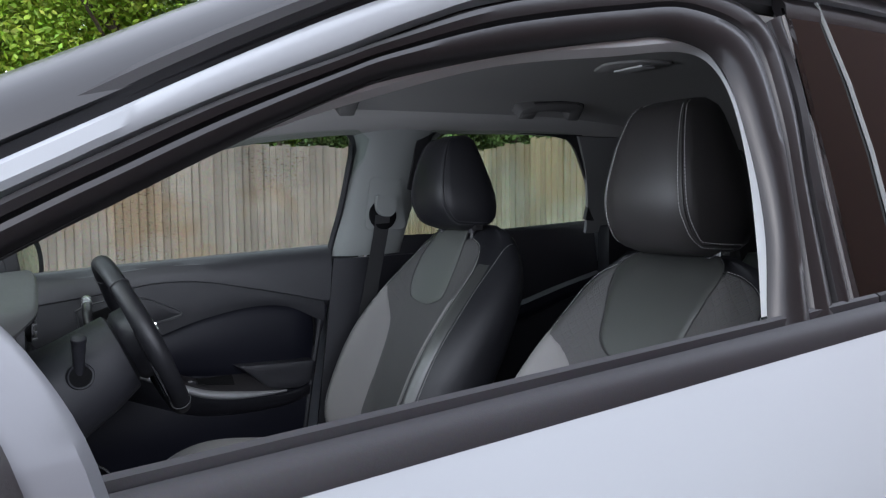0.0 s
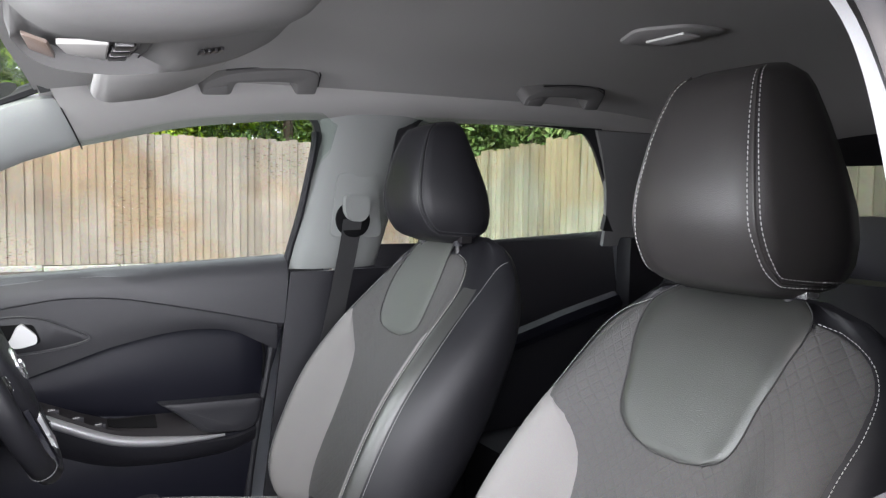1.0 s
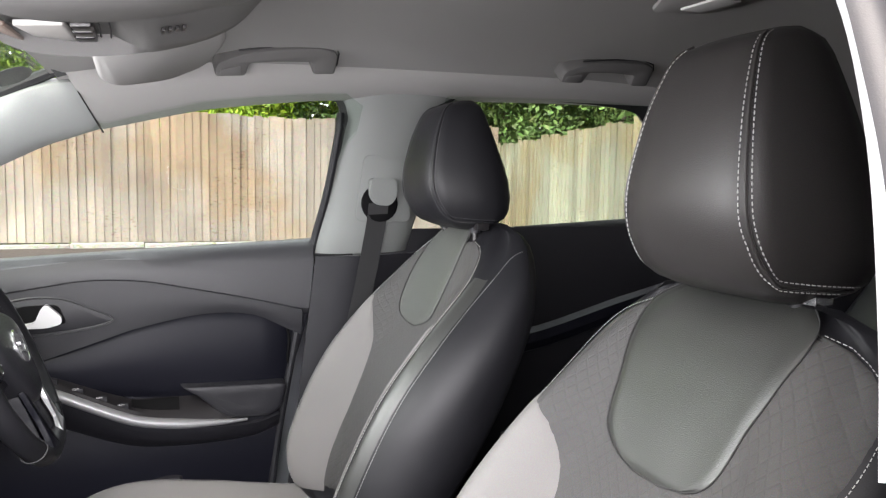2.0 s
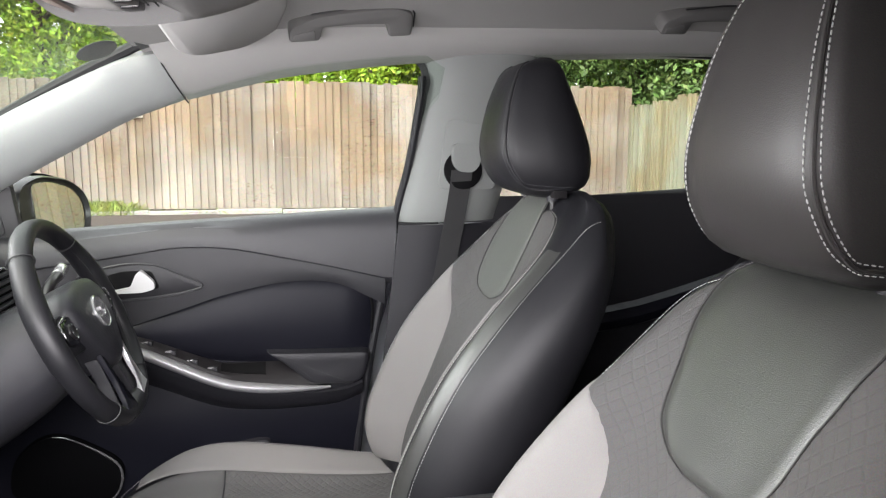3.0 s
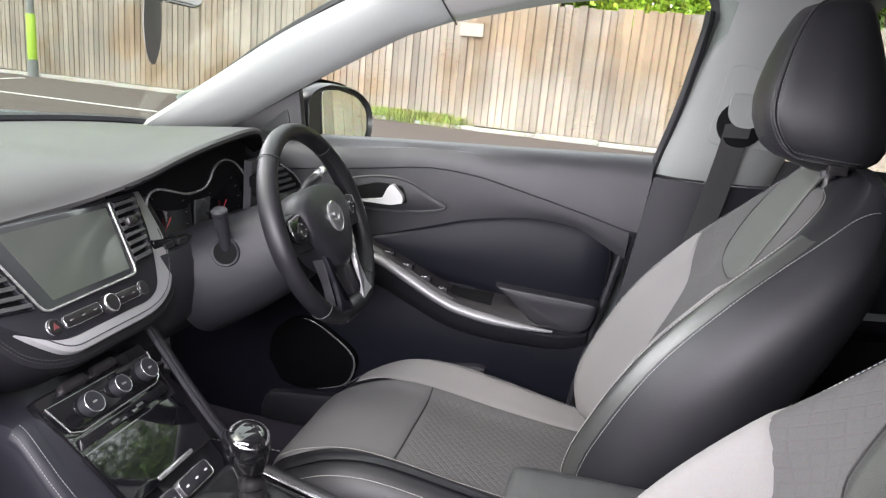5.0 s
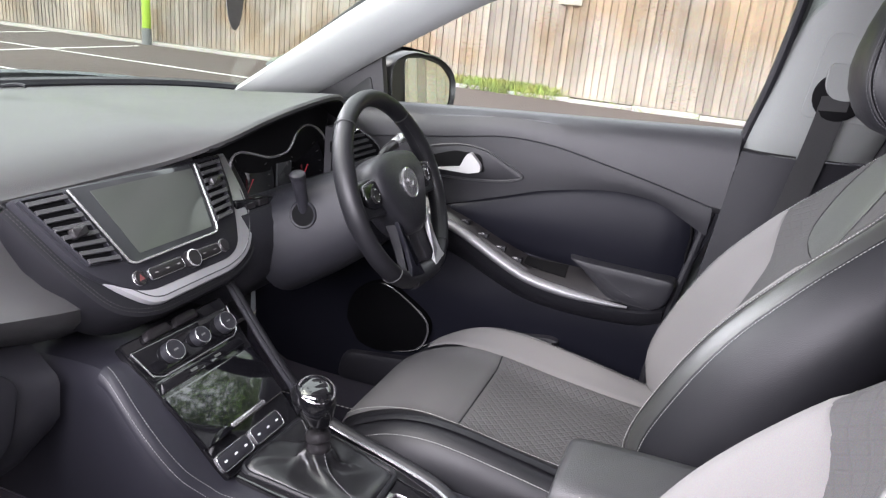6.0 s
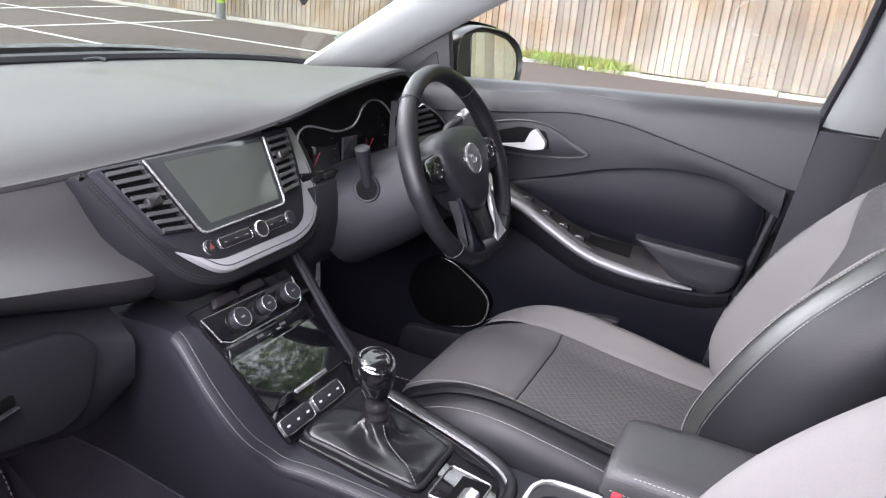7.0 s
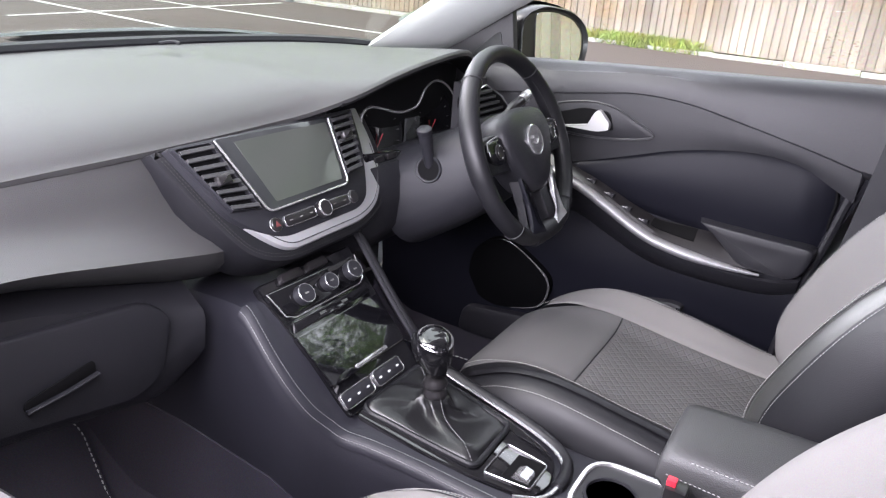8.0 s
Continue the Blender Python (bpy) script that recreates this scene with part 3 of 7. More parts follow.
# marker post by the kerb
px, py = -9.35, fence_y(-9.35) - 0.28
pg = gz(py)
post = thing("marker_post", (px, py, pg), "grey post with a lime green sleeve and grey foot", "post")
part("sleeve", lathe([(0.07, 0.28), (0.075, 0.30), (0.075, 1.02), (0.06, 1.04)], (px, py, pg), (0, 0, 1), 16), material("lime_plastic", (0.32, 0.52, 0.03), 0.5), post, "lime green sleeve")
M_POST = material("grey_plastic", (0.18, 0.19, 0.19), 0.6)
part("foot", lathe([(0.085, 0.0), (0.085, 0.28), (0.07, 0.29)], (px, py, pg), (0, 0, 1), 16), M_POST, post)
part("pole", lathe([(0.058, 1.0), (0.058, 2.4), (0.03, 2.43)], (px, py, pg), (0, 0, 1), 16), M_POST, post)

# plain brown wall that closes the car park on the camera's side
# Itself unseen; placed and sized for its reflection in the tinted rear glass
bm = box((1.5, -6.3, gz(-6.3) - 0.1), (40, -6.0, 14.0), 0.0)
single("wall_north", bm, material("brown_brick", (0.16, 0.085, 0.065), 0.9, vary=0.25, grain=(20, 0.5), bump=(60, 0.8)), "plain brown brick side of a building", "wall", kind="structure")


# ---- the car: shell, glass and doors (nose towards -x, driver's side +y) ----
def side(s, p):
    return V(p[0], p[1] * s, p[2])


def glass_y(z):
    return 0.765 - 0.40 * (z - 1.08)


def belt_z(x):
    return 1.053 + 0.054 * x


BODY_Y = curve1([(0.28, 0.80), (0.42, 0.885), (0.6, 0.905), (0.8, 0.91), (0.93, 0.895), (1.02, 0.85), (1.07, 0.808), (1.10, 0.785)])


def skin(s, x0, x1, nx=8, z0=0.30, bulge=0.0):
    """A piece of the outer side between two stations, up to the belt line."""
    rows = []
    for i in range(nx):
        x = x0 + (x1 - x0) * i / (nx - 1)
        top = belt_z(x) - 0.004
        rows.append([V(x, s * BODY_Y(0.28 + (1.10 - 0.28) * j / 15), z0 + (top - z0) * j / 15) for j in range(16)])
    return sheet(rows, 0.012, inward=(0, -s, 0), roll=0.004)


car = thing("car_body", (0.6, 0, 0), "white painted car body with gloss black roof and trim", "car")
for s in (-1, 1):
    part("front_wing", skin(s, -1.55, -0.665), M_PAINT, car)
    part("rear_quarter", skin(s, 1.63, 2.75), M_PAINT, car)
    part("sill", tube([(-0.7, 0.80 * s, 0.30), (1.7, 0.80 * s, 0.30)], 0.075, 10), M_SATIN, car)

# roof skin
RZ = curve1([(-0.05, 1.490), (0.1, 1.548), (0.35, 1.615), (0.8, 1.655), (1.4, 1.645), (2.0, 1.58), (2.35, 1.50)])
rows = [[V(x, y, RZ(x) - 0.085 * (abs(y) / 0.60) ** 3) for x, y in [(f + (2.35 - f) * i / 24, y) for f, y in [(0.050 - 0.070 * (1 - (y / 0.62) ** 2), y) for y in [-0.60 + 1.2 * j / 14 for j in range(15)]]]] for i in range(25)]
part("roof", sheet(rows, 0.008, inward=(0, 0, -1)), M_PIANO, car)
# bonnet
rows = [[V(x - 0.12 * (1 - (y / 0.75) ** 2), y, 1.103 + (x + 0.72) * 0.14 - 0.06 * (abs(y) / 0.75) ** 3) for y in [-0.78 + 1.56 * j / 12 for j in range(13)]] for x in [-0.72 - 0.95 * i / 8 for i in range(9)]]
part("bonnet", sheet(rows, 0.01, inward=(0, 0, -1), roll=0.004), M_PAINT, car)
part("front_bumper", loft([[V(-1.72 - 0.06 * math.cos(a), y, 0.62 + 0.33 * math.sin(a)) for a in [math.pi * (k / 8 - 0.5) for k in range(9)]] + [V(-1.5, y, 0.95), V(-1.5, y, 0.29)] for y in (-0.88, -0.5, 0, 0.5, 0.88)]), M_PAINT, car)
part("rear_bumper", loft([[V(2.78 + 0.08 * math.cos(a), y, 0.55 + 0.25 * math.sin(a)) for a in [math.pi * (k / 8 - 0.5) for k in range(9)]] + [V(2.6, y, 0.8), V(2.6, y, 0.30)] for y in (-0.88, -0.5, 0, 0.5, 0.88)]), M_PAINT, car)
part("floor_pan", box((-1.5, -0.80, 0.24), (2.7, 0.80, 0.33), 0.02), M_SATIN, car)
part("bulkhead", box((-0.80, -0.76, 0.3), (-0.74, 0.76, 1.0), 0.01), M_SATIN, car)


# windscreen: crowned pane
def screen_pt(u, v, out=0.0):
    y = u * (0.71 - 0.09 * v)
    x = -0.60 + 0.66 * v - 0.17 * (1 - u * u) * (1 - 0.55 * v)
    z = 1.045 + 0.415 * v + 0.03 * math.sin(math.pi * v) + 0.055 * (1 - u * u) * (0.35 + 0.65 * v)
    return V(x - out * 0.5, y, z + out)


ws = part("windscreen", sheet([[screen_pt(-1 + 2 * i / 20, j / 12) for j in range(13)] for i in range(21)], 0.004), M_WINDSCREEN, car)
ws.visible_shadow = False
bm = bmesh.new()
for pts in ([screen_pt(-1 + 2 * i / 20, 1.0) for i in range(21)], [screen_pt(-1 + 2 * i / 20, 0.0) for i in range(21)], [screen_pt(-1, j / 12) for j in range(13)], [screen_pt(1, j / 12) for j in range(13)]):
    tube(pts, 0.011, 8, bm)
part("windscreen_seal", bm, M_RUBBER, ws)


def band(s, curve, a, b, lift, thick, n=70):
    """A strip that follows an opening in the side of the car, from a to b metres outside its edge (numbers, or functions of 0..1)."""
    C = spline([side(s, p) for p in curve], n)
    nr = V(0, s, 0.4).normalized()
    fa = a if callable(a) else (lambda t: a)
    fb = b if callable(b) else (lambda t: b)
    rings = []
    for i, p in enumerate(C):
        t = (C[min(i + 1, n - 1)] - C[max(i - 1, 0)]).normalized()
        o = t.cross(nr).normalized() * (1 if s < 0 else -1)
        o = -o
        k = i / (n - 1)
        w0, w1 = fa(k), fb(k)
        m = (w1 - w0)
        prof = [(w0, -thick), (w0, lift * 0.5), (w0 + m * 0.15, lift), (w0 + m * 0.5, lift + 0.12 * m), (w0 + m * 0.85, lift), (w1, lift * 0.5), (w1, -thick)]
        rings.append([p + o * u + nr * h for u, h in prof])
    return loft(rings)


OPEN = [(-0.58, 0.765, 1.05), (-0.42, 0.737, 1.13), (-0.27, 0.707, 1.214), (-0.113, 0.674, 1.295), (0.047, 0.651, 1.352), (0.197, 0.634, 1.395), (0.373, 0.623, 1.423), (0.489, 0.616, 1.44), (0.541, 0.622, 1.425), (0.556, 0.641, 1.376), (0.540, 0.674, 1.294), (0.507, 0.715, 1.20), (0.472, 0.746, 1.09)]
TRIM = [(-0.56, 0.72, 1.03), (-0.42, 0.692, 1.12), (-0.27, 0.661, 1.211), (-0.102, 0.634, 1.298), (0.065, 0.617, 1.358), (0.22, 0.603, 1.402), (0.401, 0.595, 1.431), (0.53, 0.59, 1.450), (0.592, 0.594, 1.437), (0.618, 0.611, 1.385), (0.620, 0.637, 1.29), (0.597, 0.67, 1.18), (0.574, 0.694, 1.095)]
R_OPEN = [(-0.52, 0.745, 1.03), (-0.36, 0.715, 1.095), (-0.206, 0.69, 1.184), (-0.008, 0.68, 1.293), (0.133, 0.672, 1.349), (0.338, 0.67, 1.397), (0.50, 0.665, 1.422), (0.578, 0.66, 1.428), (0.612, 0.66, 1.405), (0.606, 0.665, 1.36), (0.585, 0.69, 1.22), (0.562, 0.72, 1.10)]


def pane(s, pts, mat, parent, name="window_glass", off=0.006):
    """A flat side window, tilted as the side of the car is."""
    poly = [Vector((x, z)) for x, z in pts]
    ob = part(name, plate(poly, lambda u, v, w: V(u, s * (glass_y(v) + off + w), v), 0.004), mat, parent)
    ob.visible_shadow = False
    return ob


def belt_strip(s, x0, x1):
    prof = [(0.746, -0.03), (0.747, 0.020), (0.752, 0.027), (0.757, 0.024), (0.759, 0.010), (0.764, 0.018), (0.774, 0.014), (0.785, 0.002), (0.786, -0.012), (0.77, -0.03)]
    return loft([[V(x, s * y, belt_z(x) + dz) for y, dz in prof] for x in [x0 + (x1 - x0) * i / 12 for i in range(13)]])


door_l = thing("front_door", (0.0, -0.80, 0.30), "closed white front passenger door with its window wound down", "car door", "front doors")
part("outer_panel", skin(-1, -0.66, 0.69, 14), M_PAINT, door_l)
part("belt_strip", belt_strip(-1, -0.60, 0.70), M_BELT, door_l, "black rubber waist seal")
# upper frame of the passenger door: strips between the opening's edge and the roof rail
F_IN = [(-0.56, 1.058), (-0.27, 1.212), (-0.2, 1.2475), (-0.114, 1.291), (-0.009, 1.340), (0.053, 1.364), (0.196, 1.402), (0.374, 1.439), (0.479, 1.454), (0.563, 1.425), (0.566, 1.316), (0.541, 1.209), (0.494, 1.115), (0.478, 1.080)]
F_OUT = [(-0.56, 1.097), (-0.27, 1.250), (-0.197, 1.288), (-0.109, 1.332), (-0.002, 1.377), (0.065, 1.405), (0.205, 1.459), (0.40, 1.505), (0.56, 1.530), (0.686, 1.500), (0.688, 1.390), (0.647, 1.258), (0.612, 1.115), (0.603, 1.085)]
N_TILT = V(0, -1, 0.40).normalized()


def left_strip(lower, upper, prof, n=80, thick=0.02):
    """A moulded strip between two lines (x, z) on the tilted side of the car; prof: (share of the width, height)."""
    a, b = (spline([V(x, -glass_y(z), z) for x, z in c], n) for c in (lower, upper))
    return sheet([[p.lerp(q, f) + N_TILT * h for f, h in prof] for p, q in zip(a, b)], thick, inward=(0, 1, -0.4))


part("window_frame", left_strip(F_IN, F_OUT, [(0.0, -0.014), (0.05, -0.004), (0.16, 0.003), (0.32, 0.006), (0.46, 0.004), (0.53, -0.004), (0.57, -0.005), (0.61, 0.001), (0.78, 0.004), (0.92, 0.001), (1.0, -0.008)]), M_SATIN, door_l, "satin black window surround")
part("seal", left_strip(F_IN, F_OUT, [(0.525, -0.0035), (0.55, 0.0005), (0.58, -0.0035)], thick=0.002), M_RUBBER, door_l)
part("inner_panel", sheet([[V(x, -(0.722 + 0.022 * (z - 0.4) / 0.7), z) for z in (0.34, 0.5, 0.7, 0.88, 0.97, belt_z(x) - 0.035)] for x in [-0.60 + 1.2 * i / 10 for i in range(11)]], 0.02, inward=(0, 1, 0), roll=0.006), M_DOOR, door_l)
trim_l = part("aperture_trim", band(-1, TRIM, 0.0, lambda k: 0.014 + (0.026 * min(1, max(0, k - 0.64) / 0.1)), 0.004, 0.02), M_TRIM, car, "pale grey aperture trim")
R_LOW = [(-0.60, 1.083), (-0.27, 1.250), (-0.197, 1.288), (-0.109, 1.331), (-0.002, 1.379), (0.096, 1.423), (0.205, 1.464), (0.42, 1.516), (0.69, 1.548), (1.2, 1.552), (1.7, 1.52)]
R_TOP = [(-0.60, 1.098), (-0.268, 1.274), (-0.195, 1.3125), (-0.105, 1.3605), (0.005, 1.416), (0.10, 1.458), (0.21, 1.500), (0.42, 1.550), (0.69, 1.583), (1.2, 1.587), (1.7, 1.555)]
R_GUT = [(x, z + 0.013) for x, z in R_TOP]
part("side_rail", left_strip(R_LOW, R_TOP, [(0.0, -0.012), (0.04, 0.002), (0.25, 0.006), (0.75, 0.006), (0.96, 0.002), (1.0, -0.012)]), M_PAINT, car, "white roof side rail")
part("pillar_core", left_strip([(x, z - 0.012) for x, z in R_LOW], R_GUT, [(0.0, -0.016), (0.5, -0.016), (1.0, -0.012)]), M_RUBBER, car)
part("roof_gutter", left_strip(R_TOP, R_GUT, [(-0.2, -0.012), (0.4, -0.010), (0.8, -0.003), (1.1, -0.012)]), M_RUBBER, car)
# gloss-black pillar cover between the rail and the windscreen
rows = []
for p in spline([V(x, -glass_y(z), z) for x, z in R_GUT], 60):
    rows.append([p + V(0, 0, 0.0), p + V(0.0, 0.010, 0.016), p + V(0.0, 0.030, 0.034), p + V(-0.002, 0.055, 0.047), p + V(-0.004, 0.09, 0.054), p + V(-0.006, 0.12, 0.052)])
part("pillar_cover", sheet(rows, 0.012, inward=(0, 1, -1)), material("dark_grey_gloss", (0.03, 0.031, 0.034), 0.28, vary=0.05, rough_vary=0.03), car, "dark gloss windscreen pillar cover")
# rear door frame beside it
part("pillar_strip", left_strip([(0.694, 1.50), (0.694, 1.390), (0.653, 1.258), (0.611, 1.085)], [(0.756, 1.520), (0.733, 1.405), (0.700, 1.243), (0.664, 1.085)], [(0.0, -0.012), (0.06, -0.002), (0.3, 0.003), (0.55, -0.001), (0.6, -0.004), (0.66, 0.0), (0.94, 0.0), (1.0, -0.010)], 24), M_SATIN, car, "satin black door pillar strip")

door_r = thing("front_door", (0.0, 0.80, 0.30), "closed driver's door with black soft trim and silver armrest strip", "car door", "front doors")
part("outer_panel", skin(1, -0.66, 0.69, 14), M_PAINT, door_r)
part("belt_strip", belt_strip(1, -0.60, 0.66), M_RUBBER, door_r)
part("window_frame", band(1, [(x, y + 0.022, z) for x, y, z in R_OPEN], lambda k: 0.020 - 0.024 * min(1, max(0, k - 0.62) / 0.1), lambda k: 0.036 - 0.024 * min(1, max(0, k - 0.62) / 0.1), 0.004, 0.012), M_RUBBER, door_r)
part("outer_frame", band(1, [(x, y + 0.06, z + 0.012) for x, y, z in R_OPEN[:8]], 0.012, 0.06, 0.02, 0.02), M_SATIN, door_r)
pane(1, [(-0.50, 1.03), (-0.36, 1.10), (-0.2, 1.20), (0.0, 1.32), (0.14, 1.375), (0.34, 1.425), (0.6, 1.45), (0.65, 1.42), (0.60, 1.06)], M_CLEAR, door_r)
part("side_rail", band(1, [(x, y + 0.06, z) for x, y, z in R_OPEN[:8]] + [(0.9, 0.70, 1.45), (1.5, 0.69, 1.44)], 0.055, 0.12, 0.01, 0.02), M_PAINT, car)


# rear doors, their glass and the rear pillars
def rear_door(s, label):
    d = thing("rear_door", (1.1, 0.80 * s, 0.30), label, "car door", "rear doors")
    part("outer_panel", skin(s, 0.70, 1.62, 10), M_PAINT, d)
    part("belt_strip", belt_strip(s, 0.705, 1.62), M_RUBBER, d)
    part("inner_panel", sheet([[V(x, s * (0.69 + 0.045 * (z - 0.4) / 0.7 - 0.02 * math.sin(6 * (z - 0.5))), z) for z in [0.34 + (1.135 - 0.34) * j / 12 for j in range(13)]] for x in [0.74 + 0.86 * i / 10 for i in range(11)]], 0.02, inward=(0, -s, 0), roll=0.008), M_MIDDOOR, d)
    part("armrest", tube(spline([(0.85, 0.655 * s, 0.83), (1.1, 0.64 * s, 0.86), (1.35, 0.645 * s, 0.92), (1.55, 0.66 * s, 0.96)], 12), 0.03, 8), M_CARD, d)
    if s > 0:
        pane(s, [(0.78, 1.08), (0.85, 1.46), (1.40, 1.47), (1.56, 1.28), (1.55, 1.12)], M_CLEAR, d)
        part("window_frame", band(s, [(0.825, 0.68, 1.28), (0.84, 0.672, 1.36), (0.86, 0.665, 1.45), (0.93, 0.66, 1.468), (1.2, 0.66, 1.472), (1.36, 0.657, 1.462), (1.415, 0.657, 1.435), (1.465, 0.665, 1.36), (1.515, 0.685, 1.27), (1.512, 0.70, 1.18)], -0.004, 0.045, -0.03, 0.03), M_RUBBER, d)
    else:
        pane(s, [(0.66, 1.08), (0.74, 1.525), (1.40, 1.515), (1.62, 1.30), (1.61, 1.08)], M_TINT, d, off=-0.004)
        part("window_frame", left_strip([(0.74, 1.505), (1.0, 1.512), (1.4, 1.50), (1.6, 1.46)], [(0.74, 1.548), (1.0, 1.552), (1.4, 1.545), (1.6, 1.50)], [(0.0, -0.012), (0.1, 0.0), (0.5, 0.004), (0.9, 0.0), (1.0, -0.010)], 24), M_SATIN, d)
        part("glass_divider", tube([(0.832, -0.580, 1.545), (0.836, -0.634, 1.413), (0.826, -0.676, 1.308), (0.806, -0.712, 1.218), (0.78, -0.765, 1.085)], 0.0035, 6), M_PILLAR, d, "thin grey glazing strip")
    return d


rear_door(-1, "closed white rear door with dark tinted glass")
rear_door(1, "closed rear door with black trim and clear window")

# pillar trims, each a curved shell
E1 = [(-0.52, 0.745, 1.00), (-0.36, 0.715, 1.093), (-0.206, 0.688, 1.184), (-0.008, 0.68, 1.295), (0.06, 0.676, 1.324), (0.118, 0.673, 1.346)]
E2 = [(-0.66, 0.67, 1.02), (-0.533, 0.622, 1.087), (-0.38, 0.622, 1.19), (-0.231, 0.62, 1.288), (-0.02, 0.612, 1.402), (0.070, 0.610, 1.434)]
for s in (-1, 1):
    a, b = spline(E1 if s > 0 else [(x, y + 0.012, z + 0.014) for x, y, z in TRIM[:6]], 18), spline(E2, 18)
    rows = []
    for i, (p, q) in enumerate(zip(a, b)):
        row = []
        for j in range(9):
            t = j / 8
            m = p.lerp(q, t) + V(0.009, -0.022, 0.0) * math.sin(math.pi * t) ** 0.6 * min(1, 0.55 + 0.45 * (len(a) - 1 - i) / 4)
            row.append(side(s, m))
        row.append(side(s, q + V(-0.012, 0.024, 0.014)))      # tucks under the windscreen seal
        rows.append(row)
    if s > 0:
        part("a_pillar_trim", sheet(rows, 0.02, inward=(0, s, 0), roll=0.004), M_PILLARLIT, car, "pale grey windscreen pillar trim")
        part("pillar_joint", tube([p.lerp(q, j / 8) + V(0.003, -0.003 - 0.018 * math.sin(math.pi * j / 8) ** 0.6, -0.004) for j in range(9)], 0.0016, 6), M_SATIN, car)
    # upper B pillar
    sh = 0.0 if s > 0 else 0.075
    rows = []
    for i in range(18):
        t = i / 17 * 1.13
        z = 1.085 + 0.345 * t
        flare = 0.05 * max(0.0, (t - 0.86) / 0.27) ** 1.6      # widens into the headliner
        xf, xr = 0.553 + sh + 0.066 * t - (flare if s > 0 else 0), 0.788 + 0.10 * t + flare
        near = 0 if s > 0 else 0.03 + 0.07 * t
        rows.append([V(xf + (xr - xf) * j / 12, s * (0.708 - 0.03 * t - near - 0.040 * (1 - abs(j / 6 - 1) ** 3) - 0.4 * flare), z) for j in range(13)])
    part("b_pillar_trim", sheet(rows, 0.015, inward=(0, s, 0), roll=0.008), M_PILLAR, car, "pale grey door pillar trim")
    part("b_pillar_lower", sheet([[V(0.465 + 2 * sh + (0.555 - 0.465) * (z - 0.35) / 0.73 + (0.25 + 0.03 - sh) * j / 6, s * (0.70 - 0.03 * math.sin(math.pi * min(1, 0.2 + j / 6)) - 0.0), z) for j in range(7)] for z in [0.35 + 0.73 * i / 8 for i in range(9)]], 0.02, inward=(0, s, 0), roll=0.005), M_PLASTIC, car, "black lower pillar trim")
    if s > 0:
        part("aperture_seal", tube(spline([(0.606 + sh, 0.664 * s, 1.405), (0.603 + sh, 0.668 * s, 1.36), (0.582 + sh, 0.694 * s, 1.22), (0.553 + sh, 0.718 * s, 1.09), (0.515 + 2 * sh, 0.705 * s, 0.90), (0.462 + 2 * sh, 0.70 * s, 0.60), (0.45 + 2 * sh, 0.70 * s, 0.36)], 30), 0.009, 8), M_PLASTIC, car)
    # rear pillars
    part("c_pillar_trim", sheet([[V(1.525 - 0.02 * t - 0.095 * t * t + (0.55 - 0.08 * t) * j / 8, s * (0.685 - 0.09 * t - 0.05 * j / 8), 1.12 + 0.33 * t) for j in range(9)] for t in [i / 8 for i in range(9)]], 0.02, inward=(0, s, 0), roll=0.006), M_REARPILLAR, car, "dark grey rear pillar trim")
    part("luggage_side", box((1.58, 0.66 * s - 0.03, 0.33), (2.6, 0.66 * s + 0.03, 1.15), 0.01), M_PLASTIC, car)
    part("rear_pillar", sheet([[V(2.05 + 0.42 * (1 - t), s * (0.66 - 0.06 * t - 0.16 * j / 5), 1.15 + 0.27 * t) for j in range(6)] for t in [i / 6 for i in range(7)]], 0.02, inward=(0, s, 0), roll=0.004), M_DOOR, car)

tail = thing("tailgate", (2.6, 0, 0.5), "closed tailgate with a wide rear window", "tailgate")
part("panel", box((2.60, -0.66, 0.50), (2.68, 0.66, 1.20), 0.02), M_PAINT, tail)
part("lining", box((2.56, -0.64, 0.50), (2.595, 0.64, 1.22), 0.01), M_PLASTIC, tail)
rg = part("rear_window", sheet([[V(2.62 - 0.40 * v - 0.05 * u * u, u * (0.62 - 0.08 * v), 1.21 + 0.24 * v) for v in (0, 0.25, 0.5, 0.75, 1)] for u in [-1 + i / 5 for i in range(11)]], 0.004), M_REAR, tail)
rg.visible_shadow = False
part("window_band", sheet([[V(2.60 - 0.40 * v - 0.05 * u * u, u * (0.62 - 0.08 * v), 1.205 + 0.24 * v) for v in (0.74, 0.82, 0.9, 1.0, 1.1)] for u in [-1 + i / 5 for i in range(11)]], 0.004), M_SATIN, tail, "black edge band")
part("spoiler", box((2.27, -0.56, 1.452), (2.52, 0.56, 1.492), 0.015), M_PAINT, tail)

# headliner
ZC = curve1([(-0.06, 1.455), (0.08, 1.487), (0.3, 1.528), (0.6, 1.553), (1.0, 1.563), (1.6, 1.55), (2.3, 1.44)])
ZR = curve1([(-0.06, 1.425), (0.08, 1.448), (0.2, 1.468), (0.34, 1.482), (0.52, 1.49), (0.93, 1.50), (1.3, 1.505), (1.7, 1.48), (2.3, 1.37)])
rows = []
for i in range(41):
    row = []
    for j in range(25):
        y = -0.585 + 1.17 * j / 24
        x = -0.02 + 0.060 * (y / 0.6) ** 2      # front edge follows the windscreen
        x += (2.30 - x) * i / 40
        row.append(V(x, y, ZC(x) + (ZR(x) - ZC(x)) * (abs(y) / 0.585) ** 4))
    rows.append(row)
single("headliner", sheet(rows, 0.012, inward=(0, 0, 1)), M_LINER, "pale grey fabric headliner under the roof", "headliner", kind="structure")
